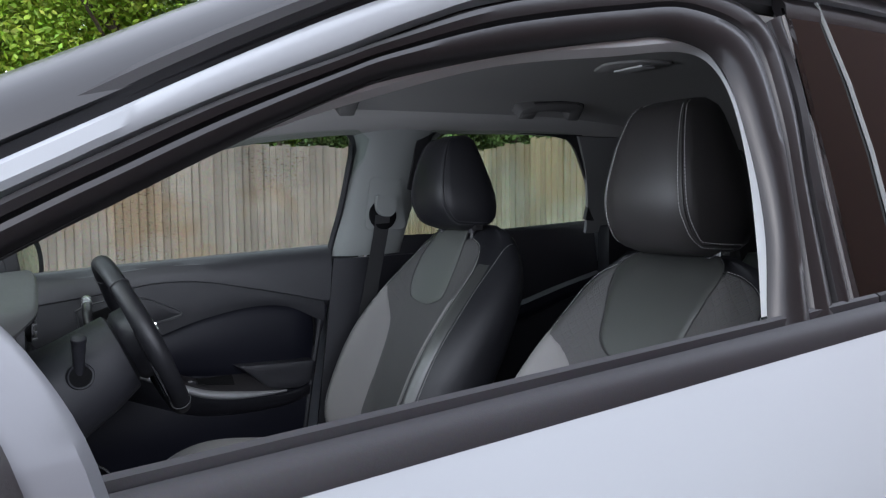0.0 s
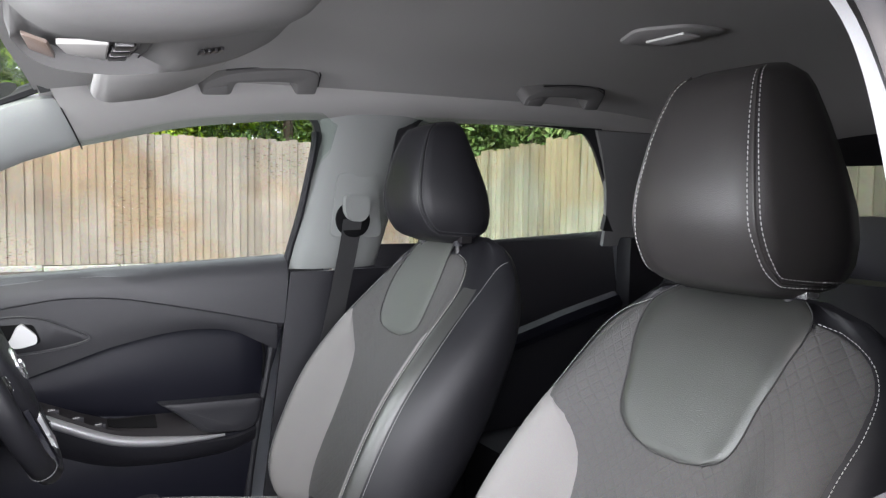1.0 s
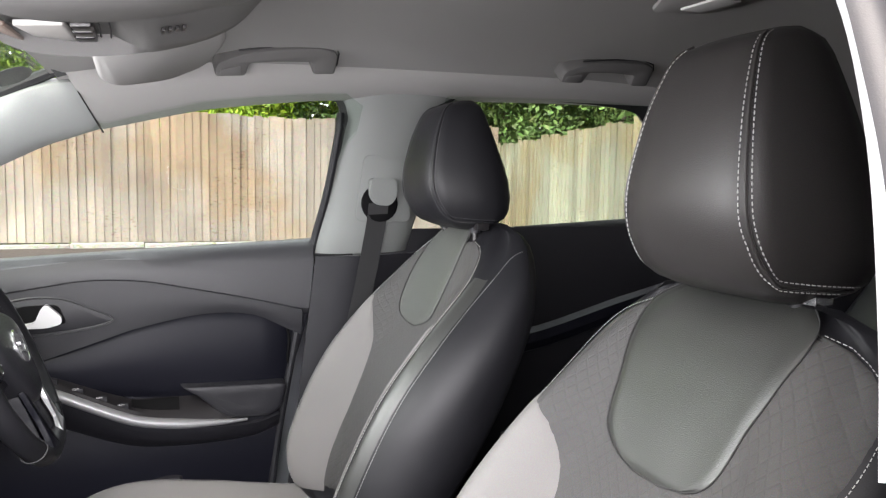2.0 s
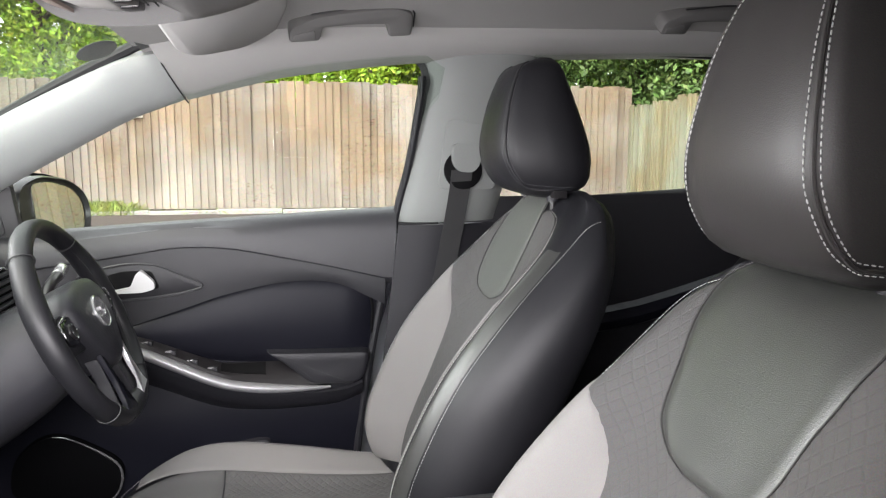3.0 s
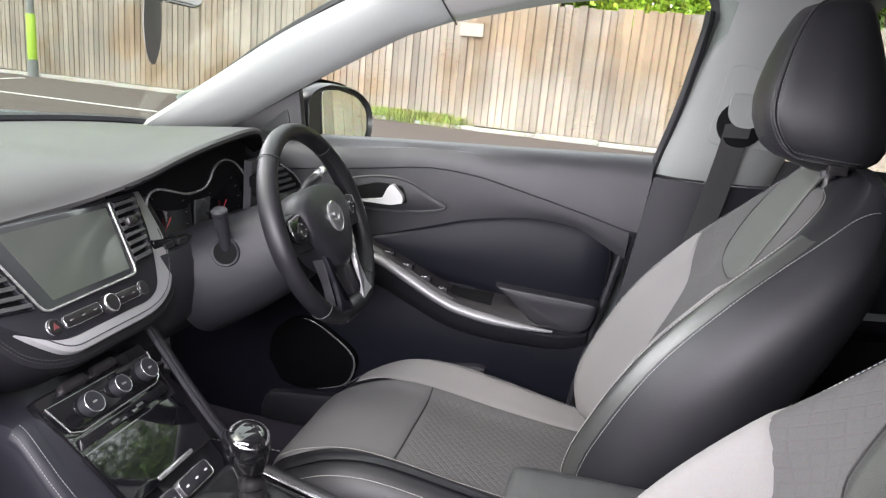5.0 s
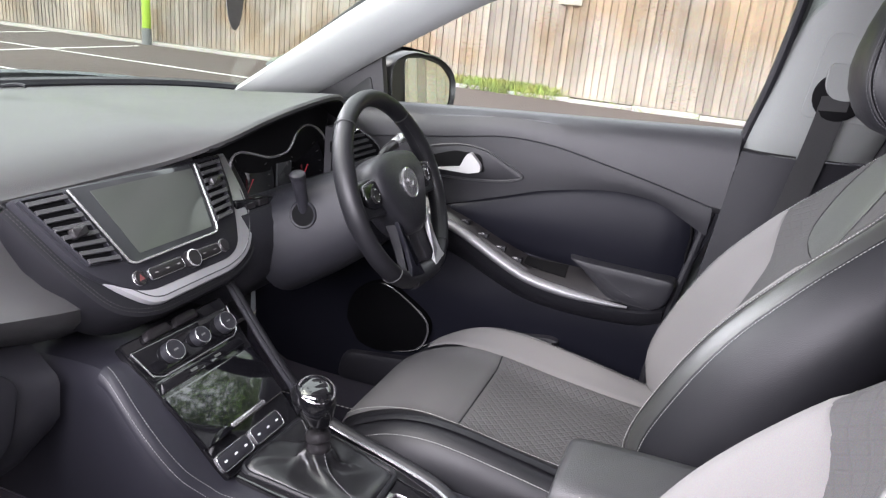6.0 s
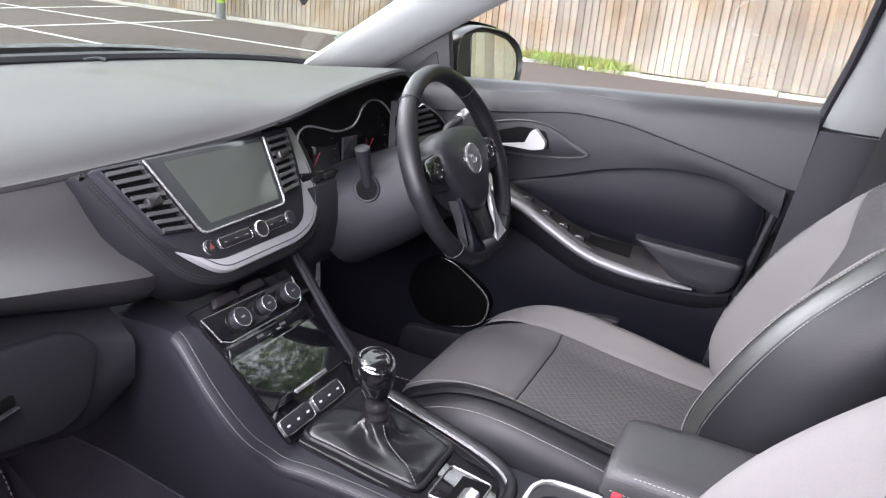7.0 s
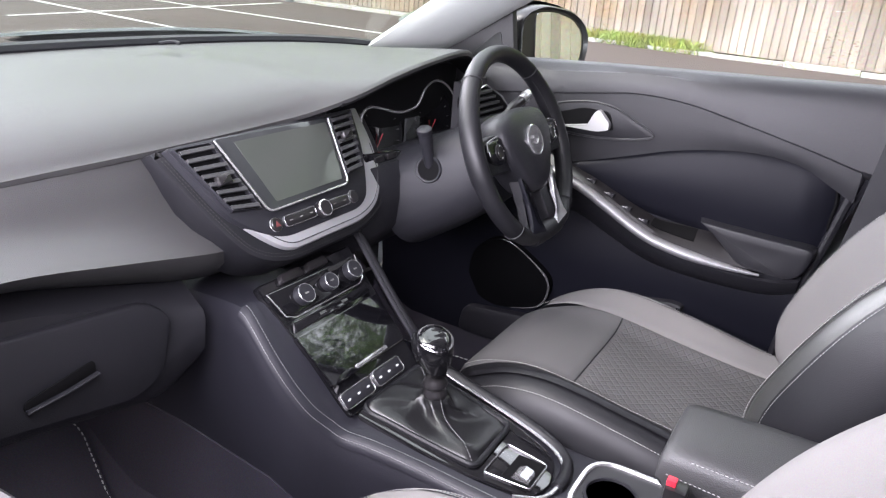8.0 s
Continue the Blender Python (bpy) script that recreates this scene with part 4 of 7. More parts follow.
LOWR = [(0.121, 0.676, 1.345), (0.25, 0.672, 1.378), (0.338, 0.67, 1.397), (0.52, 0.665, 1.421), (0.65, 0.66, 1.431), (0.93, 0.652, 1.443), (1.3, 0.65, 1.452), (1.6, 0.64, 1.43), (2.2, 0.58, 1.34)]
LOWL = [(0.02, 0.606, 1.352), (0.12, 0.598, 1.382), (0.25, 0.590, 1.416), (0.40, 0.585, 1.440), (0.52, 0.582, 1.456), (0.65, 0.585, 1.462), (0.93, 0.590, 1.465), (1.3, 0.595, 1.462), (1.6, 0.59, 1.44), (2.2, 0.55, 1.35)]
for s in (-1, 1):
    rows = []
    for p in spline(LOWR if s > 0 else LOWL, 40):
        q = V(p.x - 0.065 * max(0, 1 - (p.x - 0.12) / 0.3), 0.575 if s > 0 else 0.545, ZR(p.x) + 0.002)
        rows.append([side(s, p.lerp(q, j / 6) + V(0, -0.012, -0.004) * math.sin(math.pi * j / 6)) for j in range(7)])
    single("headliner_rail", sheet(rows, 0.012, inward=(0, s, 0.3), roll=0.004), M_LINER, "pale grey fabric edge of the headliner above the side windows", "headliner", kind="structure")

# corner piece between windscreen, pillar and headliner
for s in (1,):
    rows = [[side(s, V(*p)) for p in row] for row in ([(0.050, 0.685, 1.356), (0.048, 0.632, 1.432), (0.036, 0.55, 1.459), (0.018, 0.46, 1.466)], [(0.10, 0.690, 1.365), (0.10, 0.637, 1.440), (0.095, 0.552, 1.471), (0.09, 0.46, 1.480)], [(0.16, 0.695, 1.374), (0.16, 0.642, 1.448), (0.16, 0.555, 1.482), (0.15, 0.46, 1.492)])]
    single("headliner_corner", sheet(rows, 0.008, inward=(0, s, 0.5)), M_LINER, "pale grey front corner of the headliner", "headliner", kind="structure")

# cabin floor
rows = [[V(x, y, 0.36 + 0.16 * max(0, (-0.45 - x) / 0.3) ** 1.3 + 0.06 * math.exp(-(y / 0.12) ** 2)) for y in [-0.72 + 1.44 * j / 24 for j in range(25)]] for x in [-0.76 + 2.3 * i / 30 for i in range(31)]]
single("floor", sheet(rows, 0.03, inward=(0, 0, -1)), M_CARPET, "black carpeted car floor", "floor", kind="structure")


def wheel(x, s):
    zw = 0.345 + gz(0.80 * s)
    w = thing("road_wheel", (x, 0.80 * s, zw), "black tyre on a silver alloy rim", "wheel", "road wheels")
    c = V(x, 0.80 * s, zw)
    part("tyre", lathe([(0.235, -0.10), (0.32, -0.105), (0.342, -0.085), (0.345, 0), (0.342, 0.085), (0.32, 0.105), (0.235, 0.10)], c, (0, s, 0), 40), M_RUBBER, w)
    bm = lathe([(0.238, -0.09), (0.238, 0.09), (0.22, 0.092), (0.215, 0.05), (0.215, -0.08)], c, (0, s, 0), 40)
    for k in range(5):
        a = 2 * math.pi * k / 5
        tube([c + V(0, 0.07 * s, 0), c + V(math.cos(a) * 0.225, 0.075 * s, math.sin(a) * 0.225)], [0.045, 0.03], 8, bm)
    part("rim", bm, M_SILVER, w)


for x in (-1.02, 1.66):
    for s in (-1, 1):
        wheel(x, s)


# ---- seats ----
XC = curve1([(0.60, 0.500), (0.64, 0.472), (0.70, 0.462), (0.78, 0.486), (0.90, 0.547), (1.0, 0.627), (1.09, 0.716), (1.14, 0.760), (1.17, 0.785), (1.19, 0.80)])   # crest of the bolsters
XF = curve1([(0.60, 0.545), (0.70, 0.560), (0.80, 0.590), (0.90, 0.632), (0.985, 0.676), (1.08, 0.722), (1.14, 0.752), (1.17, 0.772), (1.19, 0.80)])      # middle of the front
XR = curve1([(0.60, 0.59), (0.70, 0.645), (0.777, 0.695), (0.917, 0.770), (1.034, 0.822), (1.12, 0.842), (1.155, 0.845), (1.175, 0.838), (1.19, 0.82)])     # back
WD = curve1([(0.60, 0.225), (0.70, 0.245), (0.85, 0.255), (0.97, 0.250), (1.05, 0.236), (1.10, 0.218), (1.14, 0.190), (1.17, 0.155), (1.19, 0.11)])


def back_ring(z):
    """Half of the backrest's outline at one height: from the middle of the front to the middle of the back."""
    c, f, r, w = XC(z), XF(z), XR(z), WD(z) / 0.243
    dep = f - c
    pts = [(0, f), (0.07, f - dep * 0.02), (0.115, f - dep * 0.18), (0.150, f - dep * 0.72), (0.178, f - dep * 1.0), (0.205, c + 0.018), (0.238, c + 0.3 * (r - c)), (0.255, c + 0.6 * (r - c)), (0.245, r - 0.03), (0.215, r - 0.006), (0.12, r), (0, r + 0.004)]
    return [V(x, y * w, z) for y, x in pts]


def back_pt(k, z, cy=0.0, out=0.0):
    """A point of the backrest's skin: k runs 0..11 from front middle to rear middle, negative on the other half."""
    def raw(k, z):
        ring = back_ring(z)
        s = -1 if k < 0 else 1
        a = abs(k)
        i = min(int(a), 10)
        t = a - i
        q = lambda j: (ring[j] if 0 <= j <= 11 else (V(ring[-j].x, -ring[-j].y, z) if j < 0 else V(ring[22 - j].x, -ring[22 - j].y, z)))
        p0, p1, p2, p3 = q(i - 1), q(i), q(i + 1), q(i + 2)
        p = 0.5 * (2 * p1 + (p2 - p0) * t + (2 * p0 - 5 * p1 + 4 * p2 - p3) * t * t + (3 * p1 - p0 - 3 * p2 + p3) * t ** 3)
        return V(p.x, p.y * s, z)
    p = raw(k, z)
    if out:
        du = raw(k + 0.05, z) - raw(k - 0.05, z)
        dv = raw(k, min(z + 0.004, 1.19)) - raw(k, z - 0.004)
        n = du.cross(dv)
        if n.length > 1e-12:
            n.normalize()
            if abs(k) < 5 and n.x > 0 or abs(k) >= 6.5 and n.x < 0:
                n = -n
            if 5 <= abs(k) < 6.5 and n.y * k < 0:
                n = -n
            p = p + n * out
    return p + V(0, cy, 0)


ZL = [0.60 + 0.59 * (i / 29) ** 0.9 for i in range(30)]


def panel(k0, k1, z0, z1, nz, nk, thick, cy, fn=None, out=0.003):
    """A cover panel laid on the backrest: k0, k1 may be functions of height."""
    rows = []
    for i in range(nz):
        z = z0 + (z1 - z0) * i / (nz - 1)
        a = k0(z) if callable(k0) else k0
        b = k1(z) if callable(k1) else k1
        rows.append([back_pt(a + (b - a) * j / (nk - 1), z, cy, out) for j in range(nk)])
    return sheet(rows, thick, inward=(1, 0, 0), roll=thick * 0.9)


def headrest(cy, parent, thread, hide):
    """Trapezoid cushion: front face, two side panels, set off by a double row of stitches."""
    rings, n = [], 15
    HX0 = curve1([(1.178, 0.745), (1.19, 0.705), (1.21, 0.682), (1.26, 0.664), (1.33, 0.674), (1.38, 0.692), (1.408, 0.712), (1.420, 0.745)])
    HX1 = curve1([(1.178, 0.775), (1.19, 0.81), (1.21, 0.826), (1.26, 0.826), (1.33, 0.806), (1.38, 0.790), (1.408, 0.780), (1.420, 0.768)])
    HW = curve1([(1.178, 0.072), (1.19, 0.095), (1.21, 0.108), (1.26, 0.112), (1.33, 0.098), (1.38, 0.083), (1.408, 0.070), (1.420, 0.052)])
    zs = [1.178, 1.183, 1.19, 1.20, 1.215, 1.24, 1.27, 1.30, 1.33, 1.36, 1.38, 1.395, 1.408, 1.415, 1.420]

    def ring(z):
        a, b, w = HX0(z), HX1(z), HW(z)
        m = b - a
        half = [(0, a), (0.45, a + 0.02 * m), (0.70, a + 0.07 * m), (0.80, a + 0.14 * m), (0.83, a + 0.20 * m), (0.95, a + 0.5 * m), (1.0, a + 0.75 * m), (0.97, a + 0.92 * m), (0.85, b), (0.4, b + 0.004), (0, b + 0.004)]
        return half, w
    for z in zs:
        half, w = ring(z)
        full = [V(x, cy + y * w, z) for y, x in half] + [V(x, cy - y * w, z) for y, x in half[-2:0:-1]]
        rings.append(full)
    hr = part("headrest", loft(rings), hide, parent, sharp=80)

    def skin_pt(s, k, z, out):
        half, w = ring(z)
        i = min(int(k), 9)
        t = k - i
        y, x = half[i][0] + (half[i + 1][0] - half[i][0]) * t, half[i][1] + (half[i + 1][1] - half[i][1]) * t
        return V(x - out * (0.7 if k < 4.4 else 0.1), cy + s * (y * w + out), z)
    for s in (-1, 1):
        for off, row in ((0.0, "stitching"), (0.62, "stitching"), (0.31, "piping")):
            line = []
            for i in range(60):
                t = i / 59
                q = t / 0.62
                z = 1.410 - (1.410 - 1.225) * min(1, q) - (0.036 * (1 - math.exp(-3.2 * max(0, t - 0.62) / 0.38)) if q > 1 else 0)
                bend = max(0, (t - 0.50) / 0.50)
                k = 1.85 + off + 4.2 * bend ** 2.0
                line.append(skin_pt(s, k, max(1.186, z + 0.010 * off), 0.0009 if row == "stitching" else 0.0))
            if row == "piping":
                part("piping", tube(line, 0.0022, 6), hide, hr)
            else:
                part("stitching", stitches(line, 0.0036, 0.0018, 0.0006), thread, hr, "pale stitching")
    for s in (-1, 1):
        part("headrest_post", tube([(0.768, cy + 0.072 * s, 1.15), (0.768, cy + 0.072 * s, 1.20)], 0.006, 10), M_CHROME if hide is M_LEATHERLIT else M_SATIN, parent, "chrome post" if hide is M_LEATHERLIT else "dark post")
        part("post_sleeve", lathe([(0.011, -0.004), (0.011, 0.004), (0.009, 0.008), (0.007, 0.009)], (0.768, cy + 0.072 * s, 1.176), (0, 0, 1), 14), M_PLASTIC, parent)
    part("lock_button", box((0.76, cy - 0.098, 1.178), (0.785, cy - 0.082, 1.192), 0.003), M_CHROME if hide is M_LEATHERLIT else M_SATIN, parent)


ZB = curve1([(-0.065, 0.535), (-0.055, 0.565), (-0.03, 0.598), (0.02, 0.622), (0.10, 0.632), (0.17, 0.624), (0.30, 0.604), (0.45, 0.595), (0.56, 0.60)])
ZS = curve1([(-0.065, 0.53), (-0.055, 0.555), (-0.03, 0.590), (0.02, 0.628), (0.09, 0.662), (0.17, 0.672), (0.30, 0.655), (0.45, 0.628), (0.56, 0.62)])
CW = curve1([(-0.065, 0.20), (-0.03, 0.232), (0.05, 0.255), (0.2, 0.262), (0.45, 0.258), (0.56, 0.25)])


def cushion_ring(x):
    c, b, w = ZB(x), ZS(x), CW(x) / 0.262
    h = b - c
    pts = [(0, c), (0.07, c), (0.125, c + h * 0.08), (0.165, c + h * 0.55), (0.205, b), (0.235, b - 0.008), (0.258, b - 0.04), (0.265, b - 0.09), (0.255, 0.505), (0.22, 0.485), (0.1, 0.48), (0, 0.48)]
    return [V(x, y * w, z) for y, z in pts]


def cushion_pt(k, x, cy, out=0.0):
    ring = cushion_ring(x)
    s, a = (-1 if k < 0 else 1), abs(k)
    i = min(int(a), 10)
    t = a - i
    p = ring[i].lerp(ring[i + 1], t)
    if 0 < i < 9:
        p0, p1, p2, p3 = ring[i - 1], ring[i], ring[i + 1], ring[i + 2]
        p = 0.5 * (2 * p1 + (p2 - p0) * t + (2 * p0 - 5 * p1 + 4 * p2 - p3) * t * t + (3 * p1 - p0 - 3 * p2 + p3) * t ** 3)
    up = V(-0.15, 0, 1) if a < 4.2 else (V(0, 0.6, 0.8) if a < 5.3 else V(0, 1, 0.1))
    if x < -0.02:
        up = V(-1, 0, 0.7)
    up.normalize()
    return V(p.x, p.y * s + cy, p.z) + V(up.x, up.y * s, up.z) * out


def cushion_panel(k0, k1, x0, x1, nx, nk, thick, cy, out):
    rows = []
    for i in range(nx):
        x = x0 + (x1 - x0) * i / (nx - 1)
        a = k0(x) if callable(k0) else k0
        b = k1(x) if callable(k1) else k1
        rows.append([cushion_pt(a + (b - a) * j / (nk - 1), x, cy, out) for j in range(nk)])
    return sheet(rows, thick, inward=(0, 0, -1), roll=thick * 0.9)


def front_seat(cy, label, seam, grey_in, patch_near, patch_far, both, thread):
    """seam, grey_in, patch_*: how far round the backrest the cloth, the grey bolster and the patch reach, by height."""
    seat = thing("front_seat", (0.3, cy, 0.36), label, "car seat", "front seats")
    # backrest
    rings = [[back_pt(k / 2, z, cy) for k in range(-21, 23)] for z in ZL]
    rings.insert(0, [p.lerp(V(0.56, cy, 0.585), 0.25) for p in rings[0]])
    top = rings[-1]
    rings.append([p.lerp(V(0.805, cy, 1.194), 0.45) for p in top])
    back = part("backrest", loft(rings), M_LEATHER, seat, sharp=80)
    in_k, grey_k, near_k, far_k = (curve1(c) for c in (seam, grey_in, patch_near, patch_far))
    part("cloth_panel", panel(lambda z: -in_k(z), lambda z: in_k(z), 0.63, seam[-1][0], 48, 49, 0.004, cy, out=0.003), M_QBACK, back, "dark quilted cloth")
    for s in ((-1, 1) if both else (1,)):
        part("bolster_panel", panel(lambda z: s * grey_k(z), lambda z: s * max(grey_k(z) + 0.02, in_k(z) - 0.05), 0.625, grey_in[-1][0] - 0.002, 36, 12, 0.003, cy, out=0.0055), M_GREY, back, "light grey cloth bolster")
    # One leather in two tones: driver's sheen painted in, passenger's patch dimmed
    part("centre_patch", panel(lambda z: -near_k(z), lambda z: far_k(z), patch_near[0][0], patch_near[-1][0], 30, 19, 0.003, cy, out=0.0052), M_PATCH if both else M_PATCHDIM, back, "charcoal leather patch")
    zs = [patch_near[0][0] + (patch_near[-1][0] - patch_near[0][0]) * i / 30 for i in range(31)]
    part("patch_seam", tube([back_pt(-near_k(z), z, cy, 0.0045) for z in zs[::-1]] + [back_pt(far_k(z), z, cy, 0.0045) for z in zs], 0.0009, 6), M_DKTHREAD, back)
    z_end = seam[-1][0]
    for s in (-1, 1):
        inner = [back_pt(s * (in_k(z) + 0.12), z, cy, 0.0026) for z in [0.64 + (z_end - 0.64) * i / 60 for i in range(61)]]
        part("stitching", stitches(inner), thread, back, "pale stitching")
        if both:
            # Sheen of the black leather painted on as a lighter strip
            part("edge_strip", panel(lambda z: s * (in_k(z) + 0.16), lambda z: s * 5.0, 0.64, 1.10, 40, 6, 0.002, cy, out=0.0016), M_PATCHDIM, back, "black leather edge strip coloured lighter for its sheen")
            outer = [back_pt(s * 5.1, z, cy, 0.0012) for z in [0.64 + 0.40 * i / 40 for i in range(41)]] + [back_pt(s * (5.1 + 2.2 * (i / 14) ** 2), 1.05 + 0.10 * math.sin(i / 14 * 1.57), cy, 0.0012) for i in range(1, 15)]
            part("stitching", stitches(outer), thread, back, "pale stitching")
    # Passenger's headrest takes the light-brightened leather, driver's the dim leather and thread
    headrest(cy, seat, M_THREADDIM if both else M_THREAD, M_LEATHER if both else M_LEATHERLIT)
    # cushion
    xs = [-0.065 + 0.625 * (i / 27) ** 1.25 for i in range(28)]
    rings = [[cushion_pt(k / 2, x, cy) for k in range(-21, 23)] for x in xs]
    cush = part("cushion", loft(rings), M_LEATHER, seat, sharp=80)
    part("front_pad", cushion_panel(-2.75, 2.75, -0.055, 0.1685, 26, 25, 0.004, cy, 0.0055), M_CLOTH, cush, "dark cloth thigh pad")
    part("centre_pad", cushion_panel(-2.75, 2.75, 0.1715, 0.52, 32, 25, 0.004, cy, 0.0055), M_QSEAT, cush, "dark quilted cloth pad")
    for s in (-1, 1):
        part("bolster_panel", cushion_panel(lambda x: s * (2.62 + 0.5 * max(0, (0.1 - x) / 0.1)), s * 4.2, 0.0, 0.52, 40, 15, 0.003, cy, 0.0080), M_GREY if s > 0 else M_LEATHER, cush)
    for s in (-1, 1):
        sa = stitches([cushion_pt(s * 2.75 if s < 0 else s * 4.3, x, cy, 0.0095 if s < 0 else 0.006) for x in [-0.03 + 0.5 * i / 60 for i in range(61)]])
        sb_ = stitches([cushion_pt(s * 5.2, x, cy, 0.0015) for x in [-0.045 + 0.52 * i / 60 for i in range(61)]])
        part("stitching", sa, M_THREAD, cush, "pale stitching")
        part("stitching", sb_, M_THREAD, cush, "pale stitching")
    part("side_valance", box((0.02, cy - 0.25, 0.42), (0.52, cy + 0.25, 0.50), 0.02), M_PLASTIC, seat)
    for s in (-1, 1):
        part("seat_rail", box((-0.02, cy + s * 0.2 - 0.025, 0.36), (0.58, cy + s * 0.2 + 0.025, 0.43), 0.006), M_SATIN, seat)
    for o in seat.children:
        o.matrix_parent_inverse = Matrix.Translation((0, 0, -0.011)) @ o.matrix_parent_inverse
    return seat


driver = front_seat(0.36, "driver's seat in black leather, quilted cloth and light grey bolsters",
                    [(0.62, 3.95), (0.9, 3.95), (1.05, 3.85), (1.10, 3.75), (1.135, 3.3), (1.150, 2.5), (1.156, 1.9)],
                    [(0.62, 2.3), (0.74, 1.95), (0.83, 1.75), (0.92, 1.97), (0.98, 2.7), (1.005, 3.2), (1.022, 3.7)],
                    [(0.985, 0.05), (0.990, 0.32), (0.998, 0.62), (1.012, 0.86), (1.073, 1.02), (1.132, 1.15), (1.186, 1.3)],
                    [(0.985, 0.45), (0.990, 0.95), (0.998, 1.35), (1.012, 1.70), (1.03, 1.92), (1.10, 2.45), (1.186, 2.9)], True, M_THREAD)
mate = front_seat(-0.35, "front passenger seat in black leather, quilted cloth and light grey bolsters",
                  [(0.62, 4.85), (0.9, 4.85), (0.96, 4.95), (1.03, 5.1), (1.08, 5.45), (1.125, 5.75), (1.148, 5.5), (1.160, 4.8), (1.168, 3.9)],
                  [(0.62, 1.5), (0.85, 1.5), (0.935, 1.75), (0.975, 2.15), (1.013, 3.0), (1.028, 4.0), (1.037, 4.95)],
                  [(0.996, 0.35), (1.001, 0.75), (1.012, 1.15), (1.03, 1.45), (1.076, 1.85), (1.10, 2.2), (1.13, 2.75), (1.156, 3.6), (1.172, 4.1), (1.188, 4.4)],
                  [(0.996, 0.25), (1.001, 0.6), (1.012, 0.95), (1.03, 1.35), (1.076, 1.75), (1.10, 2.05), (1.13, 2.65), (1.156, 3.5), (1.172, 4.0), (1.188, 4.3)], False, M_THREAD)
for o in driver.children:
    if o.name.startswith("cushion"):
        o.matrix_parent_inverse = Matrix.Translation((0.008, 0, -0.020)) @ o.matrix_parent_inverse
mate.matrix_basis = pose(0.29, -0.35, 0.36)
grow = Matrix.Translation((0.76, -0.35, 1.19)) @ Matrix.Diagonal((1.06, 1.12, 1.145, 1)) @ Matrix.Translation((-0.76, 0.35, -1.19))
for o in mate.children:      # set lower, with a larger headrest drawn up
    inv = mate.matrix_basis.inverted()
    raised = o.name.startswith(("headrest", "lock_button", "post_sleeve"))
    shift = (0.035, -0.002, -0.024) if raised else ((0.04, -0.02, -0.05) if o.name.startswith("cushion") else ((0, 0, -0.038) if not o.name.startswith(("side_valance", "seat_rail")) else (0, 0, 0)))
    big = grow if o.name.startswith("headrest") and "post" not in o.name else Matrix()
    o.matrix_parent_inverse = inv @ Matrix.Translation(shift) @ Matrix.Translation((-0.01, 0, -0.011)) @ big

# rear bench
bench = thing("rear_bench", (1.4, 0, 0.36), "black rear bench seat in the shade behind", "car seat")
for cy, w in ((-0.36, 0.20), (0.36, 0.20), (0.0, 0.15)):
    rings = []
    for z in [0.60 + 0.48 * i / 10 for i in range(11)]:
        t = (z - 0.60) / 0.48
        xf, xr = 1.42 + 0.16 * t + 0.03 * t * t, 1.56 + 0.17 * t
        ww = w * (1 - 0.25 * max(0, t - 0.8) / 0.2)
        rings.append([V(xf + 0.03, cy - ww, z), V(xf, cy - ww * 0.8, z), V(xf - 0.008, cy, z), V(xf, cy + ww * 0.8, z), V(xf + 0.03, cy + ww, z), V(xr, cy + ww, z), V(xr, cy - ww, z)])
    part("backrest", loft(rings), M_LEATHER, bench, sharp=60)
part("cushion", box((0.98, -0.60, 0.46), (1.50, 0.60, 0.66), 0.05), M_LEATHER, bench, sharp=60)
part("base", box((1.05, -0.58, 0.36), (1.50, 0.58, 0.47), 0.02), M_CARPET, bench)


# ---- driver's door trim ----
def on_door(y):
    return lambda u, v, w: V(u, y - w, v)


def poly_at(pts, n=8):
    """A smooth closed outline through the given points."""
    P = [Vector((a, b, 0)) for a, b in pts]
    P = P[-2:] + P + P[:2]
    S = spline(P, (len(P) - 1) * n + 1)[2 * n:-(2 * n + 1)]
    S = S[:len(pts) * n]
    return [Vector((p.x, p.y)) for p in S]


REAR_X = curve1([(0.36, 0.450), (0.53, 0.462), (0.76, 0.492), (0.93, 0.540), (1.10, 0.560)])
rows = []
for i in range(25):
    t = i / 24
    row = []
    for j in range(24):
        z = 0.355 + (1.035 - 0.355) * j / 23
        x = -0.56 + (REAR_X(z) + 0.56) * t
        y = 0.732 - 0.018 * math.exp(-((z - 0.64) / 0.10) ** 2) - 0.02 * max(0, (0.58 - z) / 0.25) * (1 if t > 0.2 else t * 5)
        row.append(V(x, y, z))
    rows.append(row)
part("inner_panel", sheet(rows, 0.02, inward=(0, -1, 0), roll=0.008), M_CARD, door_r, "black grained lower door trim")
SILL = curve1([(-0.56, 1.040), (-0.30, 1.060), (0.0, 1.079), (0.24, 1.091), (0.56, 1.107)])
CREASE = curve1([(-0.56, 0.975), (-0.30, 0.998), (-0.1, 1.022), (0.0, 1.036), (0.08, 1.047), (0.186, 1.042), (0.284, 1.022), (0.423, 0.990), (0.53, 0.962)])
CARD_TOP = curve1([(-0.56, 0.80), (-0.2, 0.835), (-0.1, 0.858), (-0.02, 0.878), (0.096, 0.914), (0.179, 0.940), (0.317, 0.964), (0.418, 0.957), (0.483, 0.925), (0.53, 0.90)])
rows = []
